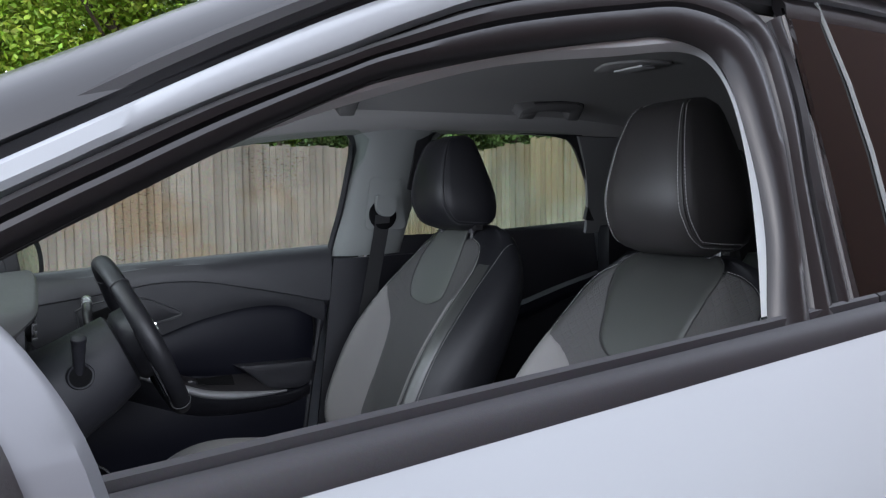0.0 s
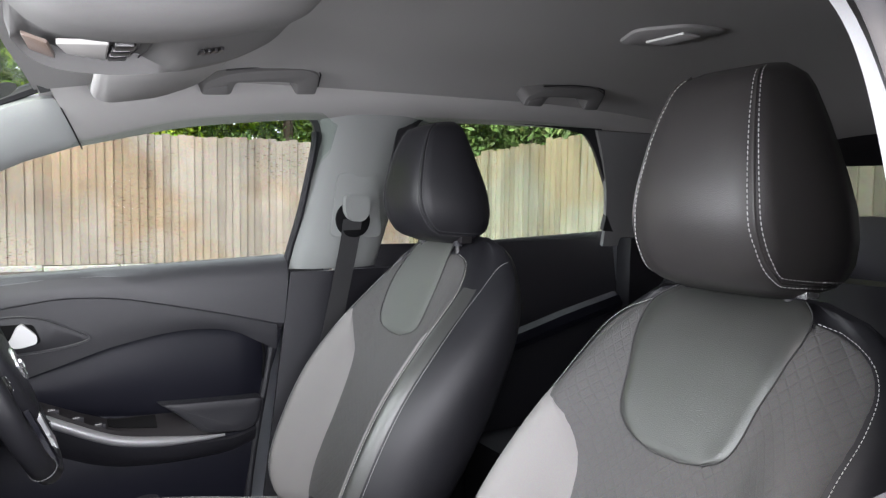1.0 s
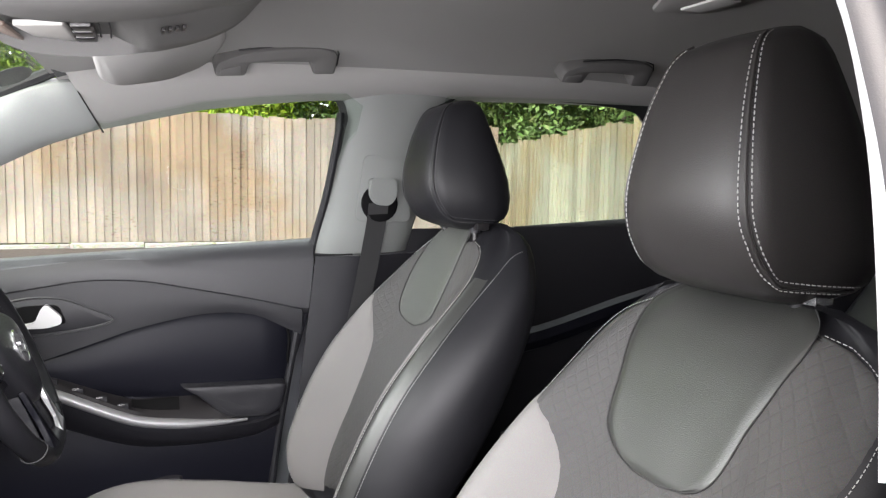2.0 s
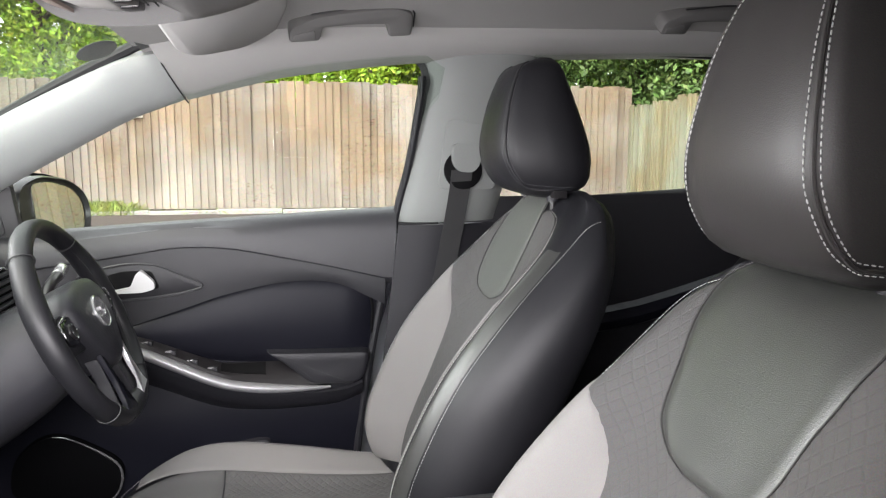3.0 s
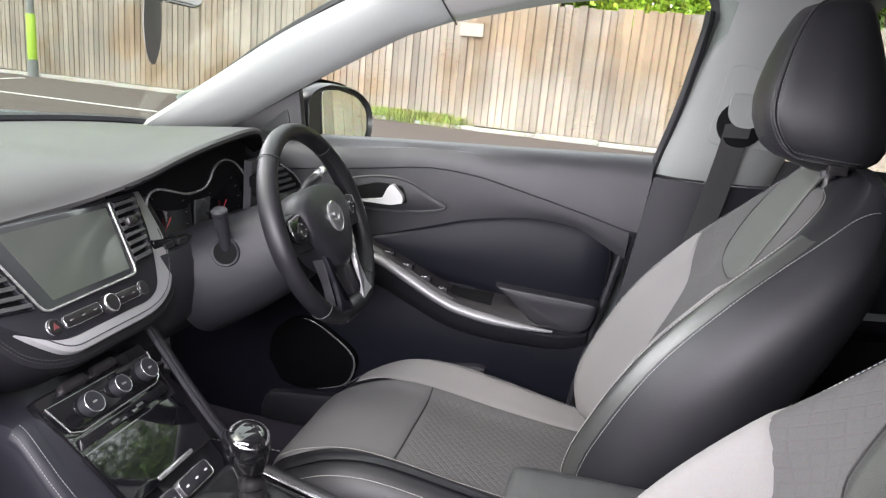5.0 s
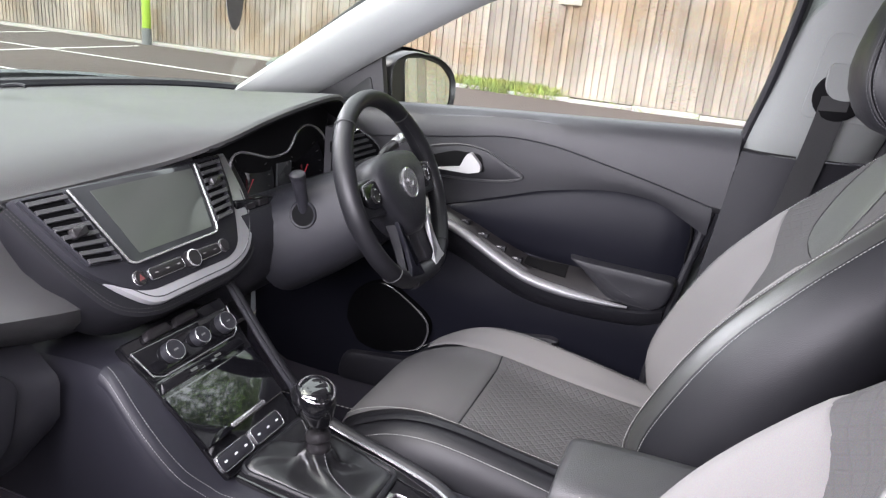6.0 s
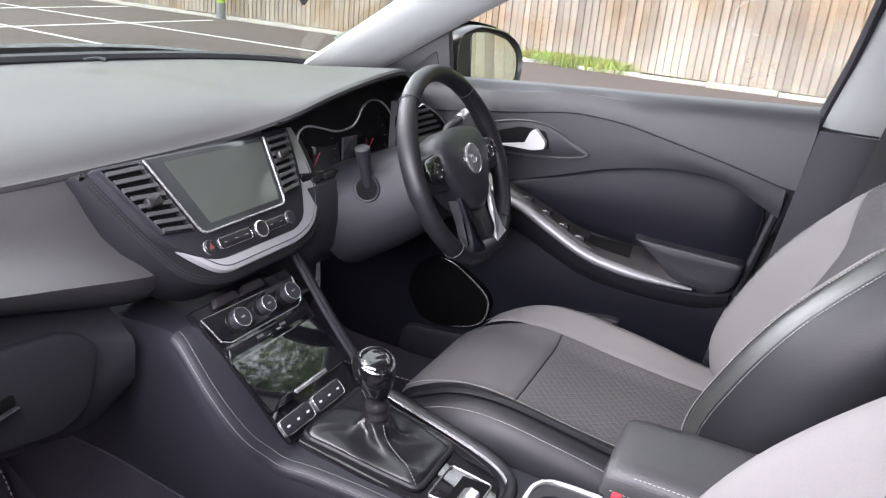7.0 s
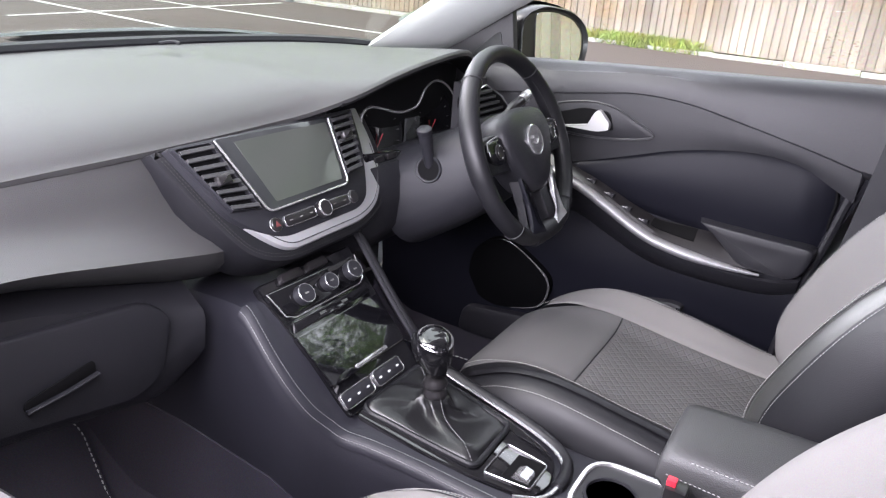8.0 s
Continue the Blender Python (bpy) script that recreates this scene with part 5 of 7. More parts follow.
for i in range(30):
    x = -0.56 + (0.553 + 0.56) * i / 29
    a, b = SILL(x), CREASE(x)
    prof = [(0.750, a - 0.012), (0.742, a - 0.002), (0.732, a), (0.722, a - 0.004), (0.713, a - 0.014), (0.708, a - 0.3 * (a - b)), (0.704, a - 0.6 * (a - b)), (0.7015, a - 0.85 * (a - b)), (0.7015, b), (0.706, b - 0.004), (0.716, b - 0.007)]
    rows.append([V(x if k < 6 else min(x, REAR_X(z) - 0.004), y, z) for k, (y, z) in enumerate(prof)])
part("upper_pad", sheet(rows, 0.012, inward=(0, -1, 0)), M_DOOR, door_r, "soft grey-black door top")
rows = []
for i in range(40):
    x = -0.54 + (0.525 + 0.54) * i / 39
    top, bot = CREASE(x) - 0.004, CARD_TOP(x) - 0.003
    rows.append([V(min(x, REAR_X(top + (bot - top) * j / 7) - 0.004), 0.704 - 0.003 * math.sin(math.pi * j / 7), top + (bot - top) * j / 7) for j in range(8)])
part("mid_panel", sheet(rows, 0.01, inward=(0, -1, 0)), M_MIDDOOR, door_r)
REC = poly_at([(-0.10, 0.856), (-0.019, 0.879), (0.096, 0.914), (0.190, 0.943), (0.310, 0.963), (0.418, 0.960), (0.478, 0.943), (0.496, 0.900), (0.494, 0.85), (0.488, 0.793), (0.36, 0.768), (0.246, 0.780), (0.10, 0.80), (-0.03, 0.835)], 6)
CARD_HIGH = curve1([(-0.10, 0.858), (-0.019, 0.879), (0.096, 0.914), (0.190, 0.943), (0.310, 0.963), (0.418, 0.960), (0.462, 0.951), (0.484, 0.937), (0.495, 0.905)])
CARD_LOW = curve1([(-0.10, 0.852), (-0.03, 0.832), (0.10, 0.798), (0.246, 0.778), (0.36, 0.766), (0.44, 0.776), (0.488, 0.793), (0.495, 0.82)])
rows = []
for i in range(46):
    x = -0.098 + 0.593 * i / 45
    a, b = CARD_HIGH(x), CARD_LOW(x)
    rows.append([V(x, 0.714 - 0.019 * abs(math.sin(math.pi * j / 13)) ** 0.55 * min(1, i / 6, ((45 - i) / 5) ** 0.6 + 0.1), a + (b - a) * j / 13) for j in range(14)])
part("door_card", sheet(rows, 0.006, inward=(0, -1, 0)), M_CARD, door_r, "black leather-look door card")
# Groove's shade drawn as a near-black line above the card
part("card_rim", tube([V(p.x, 0.7005, p.y) for p in REC[:58]], 0.0032, 8), M_DEEPSHADE, door_r)
POD = poly_at([(0.262, 0.806), (0.300, 0.805), (0.353, 0.803), (0.43, 0.800), (0.480, 0.796), (0.484, 0.775), (0.472, 0.742), (0.445, 0.727), (0.40, 0.727), (0.352, 0.735), (0.318, 0.762), (0.286, 0.790)], 5)
rings = []
for w, k in ((0.0, 1.03), (0.03, 1.02), (0.046, 1.0), (0.054, 0.985), (0.058, 0.95), (0.060, 0.85), (0.058, 0.4)):
    c = Vector((0.39, 0.765))
    rings.append([V(c.x + (p.x - c.x) * k, 0.722 - w, c.y + (p.y - c.y) * k) for p in POD])
arm = part("armrest", loft(rings), M_MIDDOOR, door_r, "padded black armrest")
part("stitching", stitches([V(p.x + 0.014, 0.6605, p.y + 0.004) for p in (POD[-1:] + POD[-18:-1])[::-1]], r=0.0006), M_DKTHREAD, arm)
SIL = spline([(-0.10, 0.672, 0.853), (-0.07, 0.668, 0.846), (0.008, 0.660, 0.822), (0.075, 0.655, 0.791), (0.136, 0.652, 0.762), (0.19, 0.652, 0.743), (0.27, 0.655, 0.730), (0.355, 0.660, 0.724), (0.42, 0.666, 0.724), (0.468, 0.674, 0.735)], 40)
part("silver_strip", tube(SIL[:34], [0.0130 * min(1, 0.35 + i / 8) * min(1, 0.25 + (33 - i) / 10) for i in range(34)], 12, up=(0, 0, 1), flat=0.85), M_STRIP, door_r, "brushed silver armrest strip")
rows = []
for i, p in enumerate(SIL):
    rows.append([p + V(0, 0.004, 0.006), p + V(0.004, 0.010, 0.016), V(p.x + 0.006, 0.688, max(p.z + 0.024, 0.772)), V(p.x + 0.006, 0.716, max(p.z + 0.026, 0.780))])
part("armrest_ledge", sheet(rows, 0.01, inward=(0, 0, -1)), M_SATIN, door_r, "gloss black switch ledge")
rows = []
for i, p in enumerate(SIL):
    k = i / 39
    rows.append([p + V(0, 0.002, -0.006), p + V(0, 0.012, -0.030), p + V(0, 0.036, -0.062 + 0.02 * k), p + V(0, 0.062, -0.10 + 0.05 * k)])
part("armrest_underside", sheet(rows, 0.008, inward=(0, -1, 0)), M_MIDDOOR, door_r)
for i in (9, 12, 15, 18):
    p = SIL[i]
    part("window_switch", box(p + V(-0.010, 0.012, 0.012), p + V(0.012, 0.028, 0.024), 0.003), M_PLASTIC, door_r)
    part("switch_trim", box(p + V(-0.009, 0.011, 0.022), p + V(0.004, 0.0135, 0.0255), 0.001), M_CHROME, door_r)
rows = []
for p in [q for q in SIL if 0.148 < q.x < 0.258]:
    a, b, c = p.z + 0.016, max(p.z + 0.024, 0.772), max(p.z + 0.026, 0.780)
    rows.append([V(p.x + 0.006, 0.671, a + (b - a) * 0.35 + 0.0025), V(p.x + 0.006, 0.688, b + 0.0025), V(p.x + 0.006, 0.701, b + (c - b) * 0.45 + 0.0025)])
# Near-black sheet paints the shaded hollow of the tray
part("tray", sheet(rows, 0.004, inward=(0, 0, -1)), M_DEEPSHADE, door_r)
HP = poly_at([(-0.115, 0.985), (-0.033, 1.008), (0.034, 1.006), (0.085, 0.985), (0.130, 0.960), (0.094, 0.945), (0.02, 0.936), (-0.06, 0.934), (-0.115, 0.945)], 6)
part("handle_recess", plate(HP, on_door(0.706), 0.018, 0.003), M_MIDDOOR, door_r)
# Flat plate coloured for the shade inside the cup
part("handle_cup", plate([Vector(q) for q in rounded([(-0.10, 0.972), (-0.03, 0.995), (0.03, 0.994), (0.045, 0.955), (-0.10, 0.948)], 0.01, 4)], on_door(0.706), 0.0186, 0.0004), M_DEEPSHADE, door_r)
part("handle_rim", tube([V(p.x, 0.6885, p.y) for p in HP] + [V(HP[0].x, 0.6885, HP[0].y)], 0.0028, 6), M_DOOR, door_r)
part("door_handle", loft([[V(x, 0.690 - w, z) for x, z in rounded([(-0.075, 0.950), (-0.012, 0.962), (0.000, 0.990), (0.010, 0.998), (0.036, 0.972), (0.036, 0.957), (0.010, 0.950)], 0.006, 3)] for w in (-0.01, 0.0, 0.013, 0.017)]), M_HANDLE, door_r, "satin silver door handle")
SP = poly_at([(-0.268, 0.535), (-0.258, 0.60), (-0.215, 0.642), (-0.165, 0.648), (-0.105, 0.618), (-0.056, 0.578), (-0.052, 0.535), (-0.075, 0.500), (-0.13, 0.480), (-0.19, 0.470), (-0.245, 0.490)], 6)
spk = part("speaker_grille", plate(SP, on_door(0.704), 0.032, 0.004), material("speaker_mesh", (0.0025, 0.0025, 0.003), 0.8, grain=(900, 0.5), bump=(1600, 0.8), spec=0.05), door_r, "black speaker mesh")
# Tapered silver line paints the highlight on one side of the rim
part("speaker_rim", tube([V(p.x, 0.672, p.y) for p in SP[16:50]], [0.0006 + 0.0022 * math.sin(math.pi * i / 33) for i in range(34)], 6), M_SILVER, spk, "highlight along the rim, drawn in silver")
PKT = [(-0.30, 0.36), (-0.28, 0.44), (-0.02, 0.47), (0.05, 0.54), (0.12, 0.585), (0.24, 0.606), (0.265, 0.600), (0.255, 0.58), (0.25, 0.55), (0.36, 0.535), (0.44, 0.54), (0.45, 0.36)]
part("door_pocket", plate(rounded(PKT, 0.03, 4), on_door(0.715), 0.034, 0.012), M_PLASTIC, door_r, "door bin")
TR = rounded([(-0.52, 1.02), (-0.40, 1.095), (-0.240, 1.192), (-0.222, 1.070), (-0.235, 1.03)], 0.008, 3)
sail = part("sail_panel", plate(TR, on_door(0.735), 0.02, 0.004), M_RUBBER, door_r)
part("tweeter", plate(rounded([(-0.335, 1.072), (-0.262, 1.132), (-0.250, 1.072)], 0.012, 3), on_door(0.716), 0.004, 0.002), M_RUBBER, sail)


# ---- door mirrors ----
def door_mirror(s, c, label):
    """c: the middle of the glass. The glass faces the rear and a little towards the driver."""
    d = thing("door_mirror", (c[0], c[1] * s, c[2]), label, "door mirror", "door mirrors")
    C = V(c[0], c[1] * s, c[2])
    nrm = V(0.92, -0.37 * s, 0.075).normalized()
    e = V(0.37, 0.92 * s, 0).normalized()
    up = e.cross(nrm) * s
    if up.z < 0:
        up = -up
    out = rounded([(-0.135, -0.060), (-0.130, 0.066), (-0.06, 0.090), (0.045, 0.076), (0.098, 0.042), (0.112, -0.005), (0.098, -0.060), (0.055, -0.086), (-0.09, -0.082)], 0.03, 5)
    face = rounded([(-0.078, -0.062), (-0.082, 0.072), (-0.02, 0.074), (0.05, 0.056), (0.086, 0.022), (0.088, -0.030), (0.070, -0.062), (0.030, -0.070)], 0.018, 5)
    pl = lambda u, v, w: C + e * u + up * v + nrm * w
    rings = []
    for w, k, sh in ((0.004, 0.90, 0), (0.014, 0.97, 0), (0.008, 1.02, 0), (-0.03, 1.04, -0.004), (-0.07, 0.95, -0.012), (-0.10, 0.75, -0.025), (-0.115, 0.4, -0.035)):
        rings.append([pl(p.x * k + sh, p.y * k, w) for p in out])
    part("housing", loft(rings), M_SATIN if s > 0 else M_PAINTSHADE, d, "black mirror shell" if s > 0 else "white mirror shell, coloured darker for its shade")
    part("mirror_glass", plate([Vector(p) for p in face], pl, 0.004, 0.001, base=0.0045), M_MIRROR, d, flat=True)
    part("cap", loft([[pl(p.x * k + sh, p.y * k + 0.006, w) for p in out if p.y > -0.02] for w, k, sh in ((-0.025, 1.07, -0.004), (-0.07, 0.99, -0.012), (-0.105, 0.77, -0.025), (-0.12, 0.4, -0.035))], closed=False), M_SATIN if s > 0 else M_PAINTSHADE, d, "black cap" if s > 0 else "white cap, coloured darker for its shade")
    if s < 0:
        rows = [[pl(p.x * k + sh, p.y * k, w) for p in out if p.x > 0.05 and -0.075 < p.y < 0.050] for w, k, sh in ((-0.010, 1.052, 0.0), (-0.03, 1.066, -0.004), (-0.07, 0.978, -0.012))]
        part("lower_insert", sheet(rows, 0.003), M_SATIN, d, "black lower insert")
    foot = V(c[0] - 0.10, 0.775 * s, 1.07)
    part("arm", tube([C + V(-0.05, -0.10 * s, -0.06), foot], [0.03, 0.034], 10), M_SATIN, d)
    return d


door_mirror(1, (-0.215, 0.935, 1.098), "driver's door mirror in gloss black showing the fence")
door_mirror(-1, (-0.296, 0.948, 1.132), "passenger door mirror with pale cap and dark shell")


# ---- dashboard ----
dash = thing("dashboard", (-0.4, 0, 0.9), "black soft-touch dashboard with stitched centre surround", "dashboard")
EX = curve1([(-0.72, -0.30), (-0.3, -0.295), (-0.05, -0.288), (0.05, -0.265), (0.123, -0.222), (0.22, -0.212), (0.33, -0.208), (0.445, -0.212), (0.52, -0.228), (0.60, -0.262), (0.72, -0.29)])
EZ = curve1([(-0.72, 1.012), (-0.43, 1.016), (-0.20, 1.017), (-0.05, 1.022), (0.05, 1.034), (0.123, 1.061), (0.22, 1.084), (0.33, 1.101), (0.445, 1.109), (0.52, 1.100), (0.60, 1.066), (0.72, 1.03)])


def dash_far(y):
    return -0.70 + 0.12 * (abs(y) / 0.7) ** 2, 1.088 - 0.012 * (y + 0.24) - 0.02 * (abs(y) / 0.7) ** 4


rows = []
for i in range(49):
    y = -0.70 + 1.40 * i / 48
    x0, z0 = EX(y), EZ(y)
    x1, z1 = dash_far(y)
    row = [V(x0 - 0.012, y, z0 - 0.016), V(x0 - 0.002, y, z0 - 0.011), V(x0, y, z0 - 0.004)]
    for j in range(21):
        t = j / 20
        crown = 0.012 * math.sin(math.pi * t) * (1 - 0.4 * (y > 0.1))
        t = t ** 1.6
        lip = 0.030 * max(0.0, min(1.0, (1.075 - z0) / 0.045))
        rise = lip * (1 - math.exp(-(x0 - x1) * t / 0.022)) + (z1 - z0 - lip) * (1 - (1 - t) ** 1.7)
        row.append(V(x0 - 0.004 + (x1 - x0) * t, y, z0 + rise + crown * (0.7 if z0 < 1.05 else 0.5)))
    rows.append(row)
top = part("top_pad", sheet(rows, 0.01, inward=(0, 0, -1)), M_DASH, dash, "dark grey grained dash top")
part("screen_ledge", tube([V(dash_far(y)[0] - 0.005, y, dash_far(y)[1] + 0.004) for y in [-0.70 + 1.4 * i / 40 for i in range(41)]], 0.012, 8), M_PLASTIC, top)
part("sensor", tube(spline([(-0.60, 0.04, 1.101), (-0.59, 0.06, 1.104), (-0.575, 0.065, 1.102)], 8), 0.003, 6), M_PLASTIC, top)

# passenger side: padded face, then glovebox
CR = curve1([(-0.72, 0.55), (-0.475, 0.66), (-0.34, 0.86), (-0.18, 1.12), (-0.10, 1.22)])
PROF = [(-0.318, 1.012), (-0.300, 1.003), (-0.294, 0.985), (-0.289, 0.955), (-0.281, 0.928), (-0.262, 0.908), (-0.238, 0.896), (-0.225, 0.885), (-0.234, 0.866), (-0.256, 0.848), (-0.285, 0.832), (-0.33, 0.82)]
rows = []
for i in range(25):
    y = -0.71 + 0.64 * i / 24
    ease = min(1, max(0, (y + 0.22) / 0.14))
    rows.append([V(x - 0.004 * (y < -0.6) - 0.030 * ease * ease, y, 1.012 - (1.012 - z) * CR(y)) for x, z in PROF])
part("passenger_pad", sheet(rows, 0.012, inward=(-1, 0, 0)), M_DASH, dash, "padded grained passenger dash face")
rows = []
for i in range(25):
    y = -0.71 + 0.510 * i / 24
    knee = 0.04 * min(1, max(0, (y + 0.27) / 0.14)) ** 1.6      # curves forward into the stack
    zt = 1.012 - (1.012 - 0.832) * CR(y)
    zl = 0.660 + 0.22 * max(0, -0.28 - y) + 0.75 * max(0, y + 0.25)
    rows.append([V(x + knee, y, z) for x, z in ((-0.33, zt + 0.01), (-0.30, zt - 0.006), (-0.27, zt - 0.03), (-0.262, max(0.78, zl + 0.075)), (-0.258, zl + 0.07), (-0.262, zl + 0.02), (-0.28, zl - 0.005), (-0.36, zl - 0.01))])
part("lower_face", sheet(rows, 0.012, inward=(-1, 0, 0)), M_MIDDOOR, dash)
GB = rounded([(-0.66, 0.865), (-0.285, 0.822), (-0.252, 0.79), (-0.275, 0.705), (-0.32, 0.690), (-0.66, 0.765)], [0.02, 0.03, 0.02, 0.03, 0.02, 0.02], 4)
gb = part("glovebox_lid", plate(GB, lambda u, v, w: V(-0.262 - 0.15 * max(0, v - 0.78) + w, u, v), 0.012, 0.004), M_MIDDOOR, dash, "glovebox lid")
# Shade of the latch slot, laid on as a thin dark plate
part("latch_recess", plate(rounded([(-0.470, 0.764), (-0.376, 0.780), (-0.376, 0.757), (-0.470, 0.749)], 0.008, 3), lambda u, v, w: V(-0.249 + w, u, v), 0.002, 0.0008), M_DEEPSHADE, gb)
part("latch", tube([(-0.243, -0.47, 0.753), (-0.240, -0.42, 0.758), (-0.243, -0.376, 0.762)], 0.004, 8, up=(0, 0, 1), flat=0.6), M_MIDDOOR, gb)

# ---- centre stack ----
stack = thing("centre_stack", (-0.2, 0, 0.9), "infotainment stack with touchscreen, air vents and silver surround", "infotainment unit")
CE, CN = V(-0.056, 0, 0.089).normalized(), V(0.089, 0, 0.056).normalized()
C0 = V(-0.204, 0, 0.915) - CN * 0.015


def on_c(u, v, w):
    return C0 + CE * v + V(0, 1, 0) * u + CN * w


U_OUT = [Vector(p) for p in rounded([(-0.246, 0.126), (-0.196, 0.010), (-0.158, -0.055), (-0.095, -0.080), (0.09, -0.078), (0.155, -0.060), (0.205, -0.010), (0.222, 0.055), (0.215, 0.130)], [0.005, 0.09, 0.06, 0.05, 0.05, 0.05, 0.05, 0.05, 0.005], 5)]
U_SIL = [Vector(p) for p in rounded([(-0.222, 0.118), (-0.173, 0.014), (-0.130, -0.034), (-0.092, -0.064), (0.088, -0.062), (0.140, -0.046), (0.180, -0.004), (0.194, 0.052), (0.190, 0.128)], [0.005, 0.09, 0.06, 0.05, 0.05, 0.05, 0.05, 0.05, 0.005], 5)]
U_IN = [Vector(p) for p in rounded([(-0.227, 0.124), (-0.179, 0.013), (-0.134, -0.024), (-0.094, -0.042), (0.086, -0.041), (0.116, -0.028), (0.138, 0.010), (0.160, 0.06), (0.172, 0.126)], [0.005, 0.06, 0.04, 0.04, 0.04, 0.03, 0.03, 0.05, 0.005], 5)]
part("surround", plate(U_OUT, on_c, 0.080, 0.010, base=-0.080), M_LEATHER, stack, "black stitched leather surround")
part("silver_frame", plate(U_SIL, on_c, 0.016, 0.006, base=-0.006), M_SATINSILVER, stack, "satin silver U-shaped frame")
part("frame_groove", tube([on_c(p.x, p.y, 0.0102) for p in inset(U_SIL, 0.009)][8:-8], 0.0010, 5), M_VENT, stack)
part("fascia", plate(U_IN, on_c, 0.018, 0.002, base=-0.006), M_PLASTIC, stack)
line = inset(U_OUT, 0.008)
seam = [on_c(p.x, p.y, 0.0006) for p in line][3:-4]
part("stitching", stitches(seam, 0.0034, 0.002, 0.0006), M_DKTHREAD, stack, "dark seam stitches")
line2 = inset(U_OUT, 0.013)
part("stitching", stitches([on_c(p.x, p.y, 0.0006) for p in line2][3:-4], 0.0034, 0.002, 0.0006), M_DKTHREAD, stack, "dark seam stitches")
SCR = rounded([(-0.150, 0.122), (0.094, 0.119), (0.078, 0.004), (-0.110, 0.001)], [0.003, 0.003, 0.012, 0.012], 4)
scr = part("touchscreen", plate(SCR, on_c, 0.006, 0.001, base=0.012), M_SCREEN, stack, "dark glossy touchscreen, switched off")
part("display", plate(rounded([(-0.118, 0.112), (0.086, 0.111), (0.068, 0.014), (-0.088, 0.012)], 0.002, 2), on_c, 0.0006, 0, base=0.0182), material("grey_display", (0.055, 0.061, 0.054), 0.09, vary=0.1, coat=0.3, rough_vary=0.02, big=5), scr, "grey-green unlit display")
part("screen_trim", tube([on_c(p.x, p.y, 0.019) for p in (lambda P: [Vector((-0.151, 0.120))] + P[19:14:-1] + P[14:9:-1] + [Vector((0.095, 0.117))])([Vector(q) for q in SCR])], 0.0019, 6), M_CHROME, scr, "thin chrome edge")


def vent(quad, n, name, tab):
    """A barred air outlet in the fascia; quad: top left, top right, bottom right, bottom left."""
    tl, tr, br, bl = [Vector(q) for q in quad]
    # Near-black backing stands for the vent's shaded depth
    v = part(name, plate([tl, tr, br, bl], on_c, 0.0125, 0, base=0.0), M_DEEPSHADE, stack, "black barred air vent")
    part("vent_rim", frame_plate([tl, tr, br, bl], 0.003, on_c, 0.008, base=0.0115, bevel=0.0008), M_PLASTIC, v)
    for i in range(n):
        t = (i + 0.6) / n
        a, b = tl.lerp(bl, t), tr.lerp(br, t)
        a, b = a.lerp(b, 0.04), b.lerp(a, 0.04)
        rings = [[on_c(q.x, q.y + dv, w) for dv, w in ((-0.0010, 0.0126), (0.0015, 0.0126), (0.0036, 0.0205), (0.0030, 0.0218), (-0.0022, 0.0222), (-0.0030, 0.0205))] for q in (a, a.lerp(b, 0.5), b)]
        part("slat", loft(rings), M_VENT, v)
    m = (tl + tr + br + bl) / 4 + Vector((0, -0.004 if tab > 0 else 0.012))
    part("thumb_tab", plate(rounded([m + Vector(q) for q in ((-0.012, -0.008), (-0.012, 0.007), (0.012, 0.009), (0.012, -0.006))], 0.004, 3), on_c, 0.010, 0.003, base=0.0185), M_SATIN, v)


vent([(-0.222, 0.119), (-0.157, 0.119), (-0.120, 0.010), (-0.172, 0.018)], 8, "air_vent", 1)
vent([(0.101, 0.118), (0.160, 0.120), (0.128, 0.022), (0.085, 0.018)], 8, "air_vent", -1)
for u in (-0.104, 0.080):
    c = on_c(u, -0.0195, 0.011)
    part("round_button", lathe([(0.0105, 0), (0.0105, 0.004), (0.009, 0.0058), (0.0, 0.006)], c, CN, 20), M_SATIN, stack)
    part("button_ring", lathe([(0.0112, 0), (0.0112, 0.0020), (0.0105, 0.0026), (0.0105, 0)], c, CN, 20), M_SILVER, stack)
part("hazard_mark", plate([Vector((-0.109, -0.0235)), Vector((-0.099, -0.0235)), Vector((-0.104, -0.0145))], on_c, 0.0005, 0, base=0.0171), material("dim_red", (0.12, 0.03, 0.03), 0.5), stack)
for a, b in ((-0.086, -0.018), (0.016, 0.066)):
    k = part("key_bar", plate(rounded([(a, -0.0285), (b, -0.0285), (b, -0.0125), (a, -0.0125)], 0.006, 4), on_c, 0.005, 0.0015, base=0.0115), M_SATIN, stack)
    part("key_rim", frame_plate([Vector(p) for p in rounded([(a - 0.001, -0.0295), (b + 0.001, -0.0295), (b + 0.001, -0.0115), (a - 0.001, -0.0115)], 0.0065, 4)], 0.0009, on_c, 0.0042, base=0.0118, bevel=0.0003), M_SILVER, k)
    n = 3 if b - a > 0.06 else 2
    for i in range(n):
        u = a + (b - a) * (i + 0.5) / n
        part("key_mark", plate([Vector((u - 0.003, -0.0214)), Vector((u + 0.003, -0.0214)), Vector((u + 0.003, -0.0196)), Vector((u - 0.003, -0.0196))], on_c, 0.0004, 0, base=0.0166), M_GREY, k)
kn = part("volume_knob", lathe([(0.0135, 0), (0.0135, 0.010), (0.012, 0.0125), (0.009, 0.0128), (0.0, 0.012)], on_c(-0.002, -0.0215, 0.012), CN, 24), M_SATIN, stack)
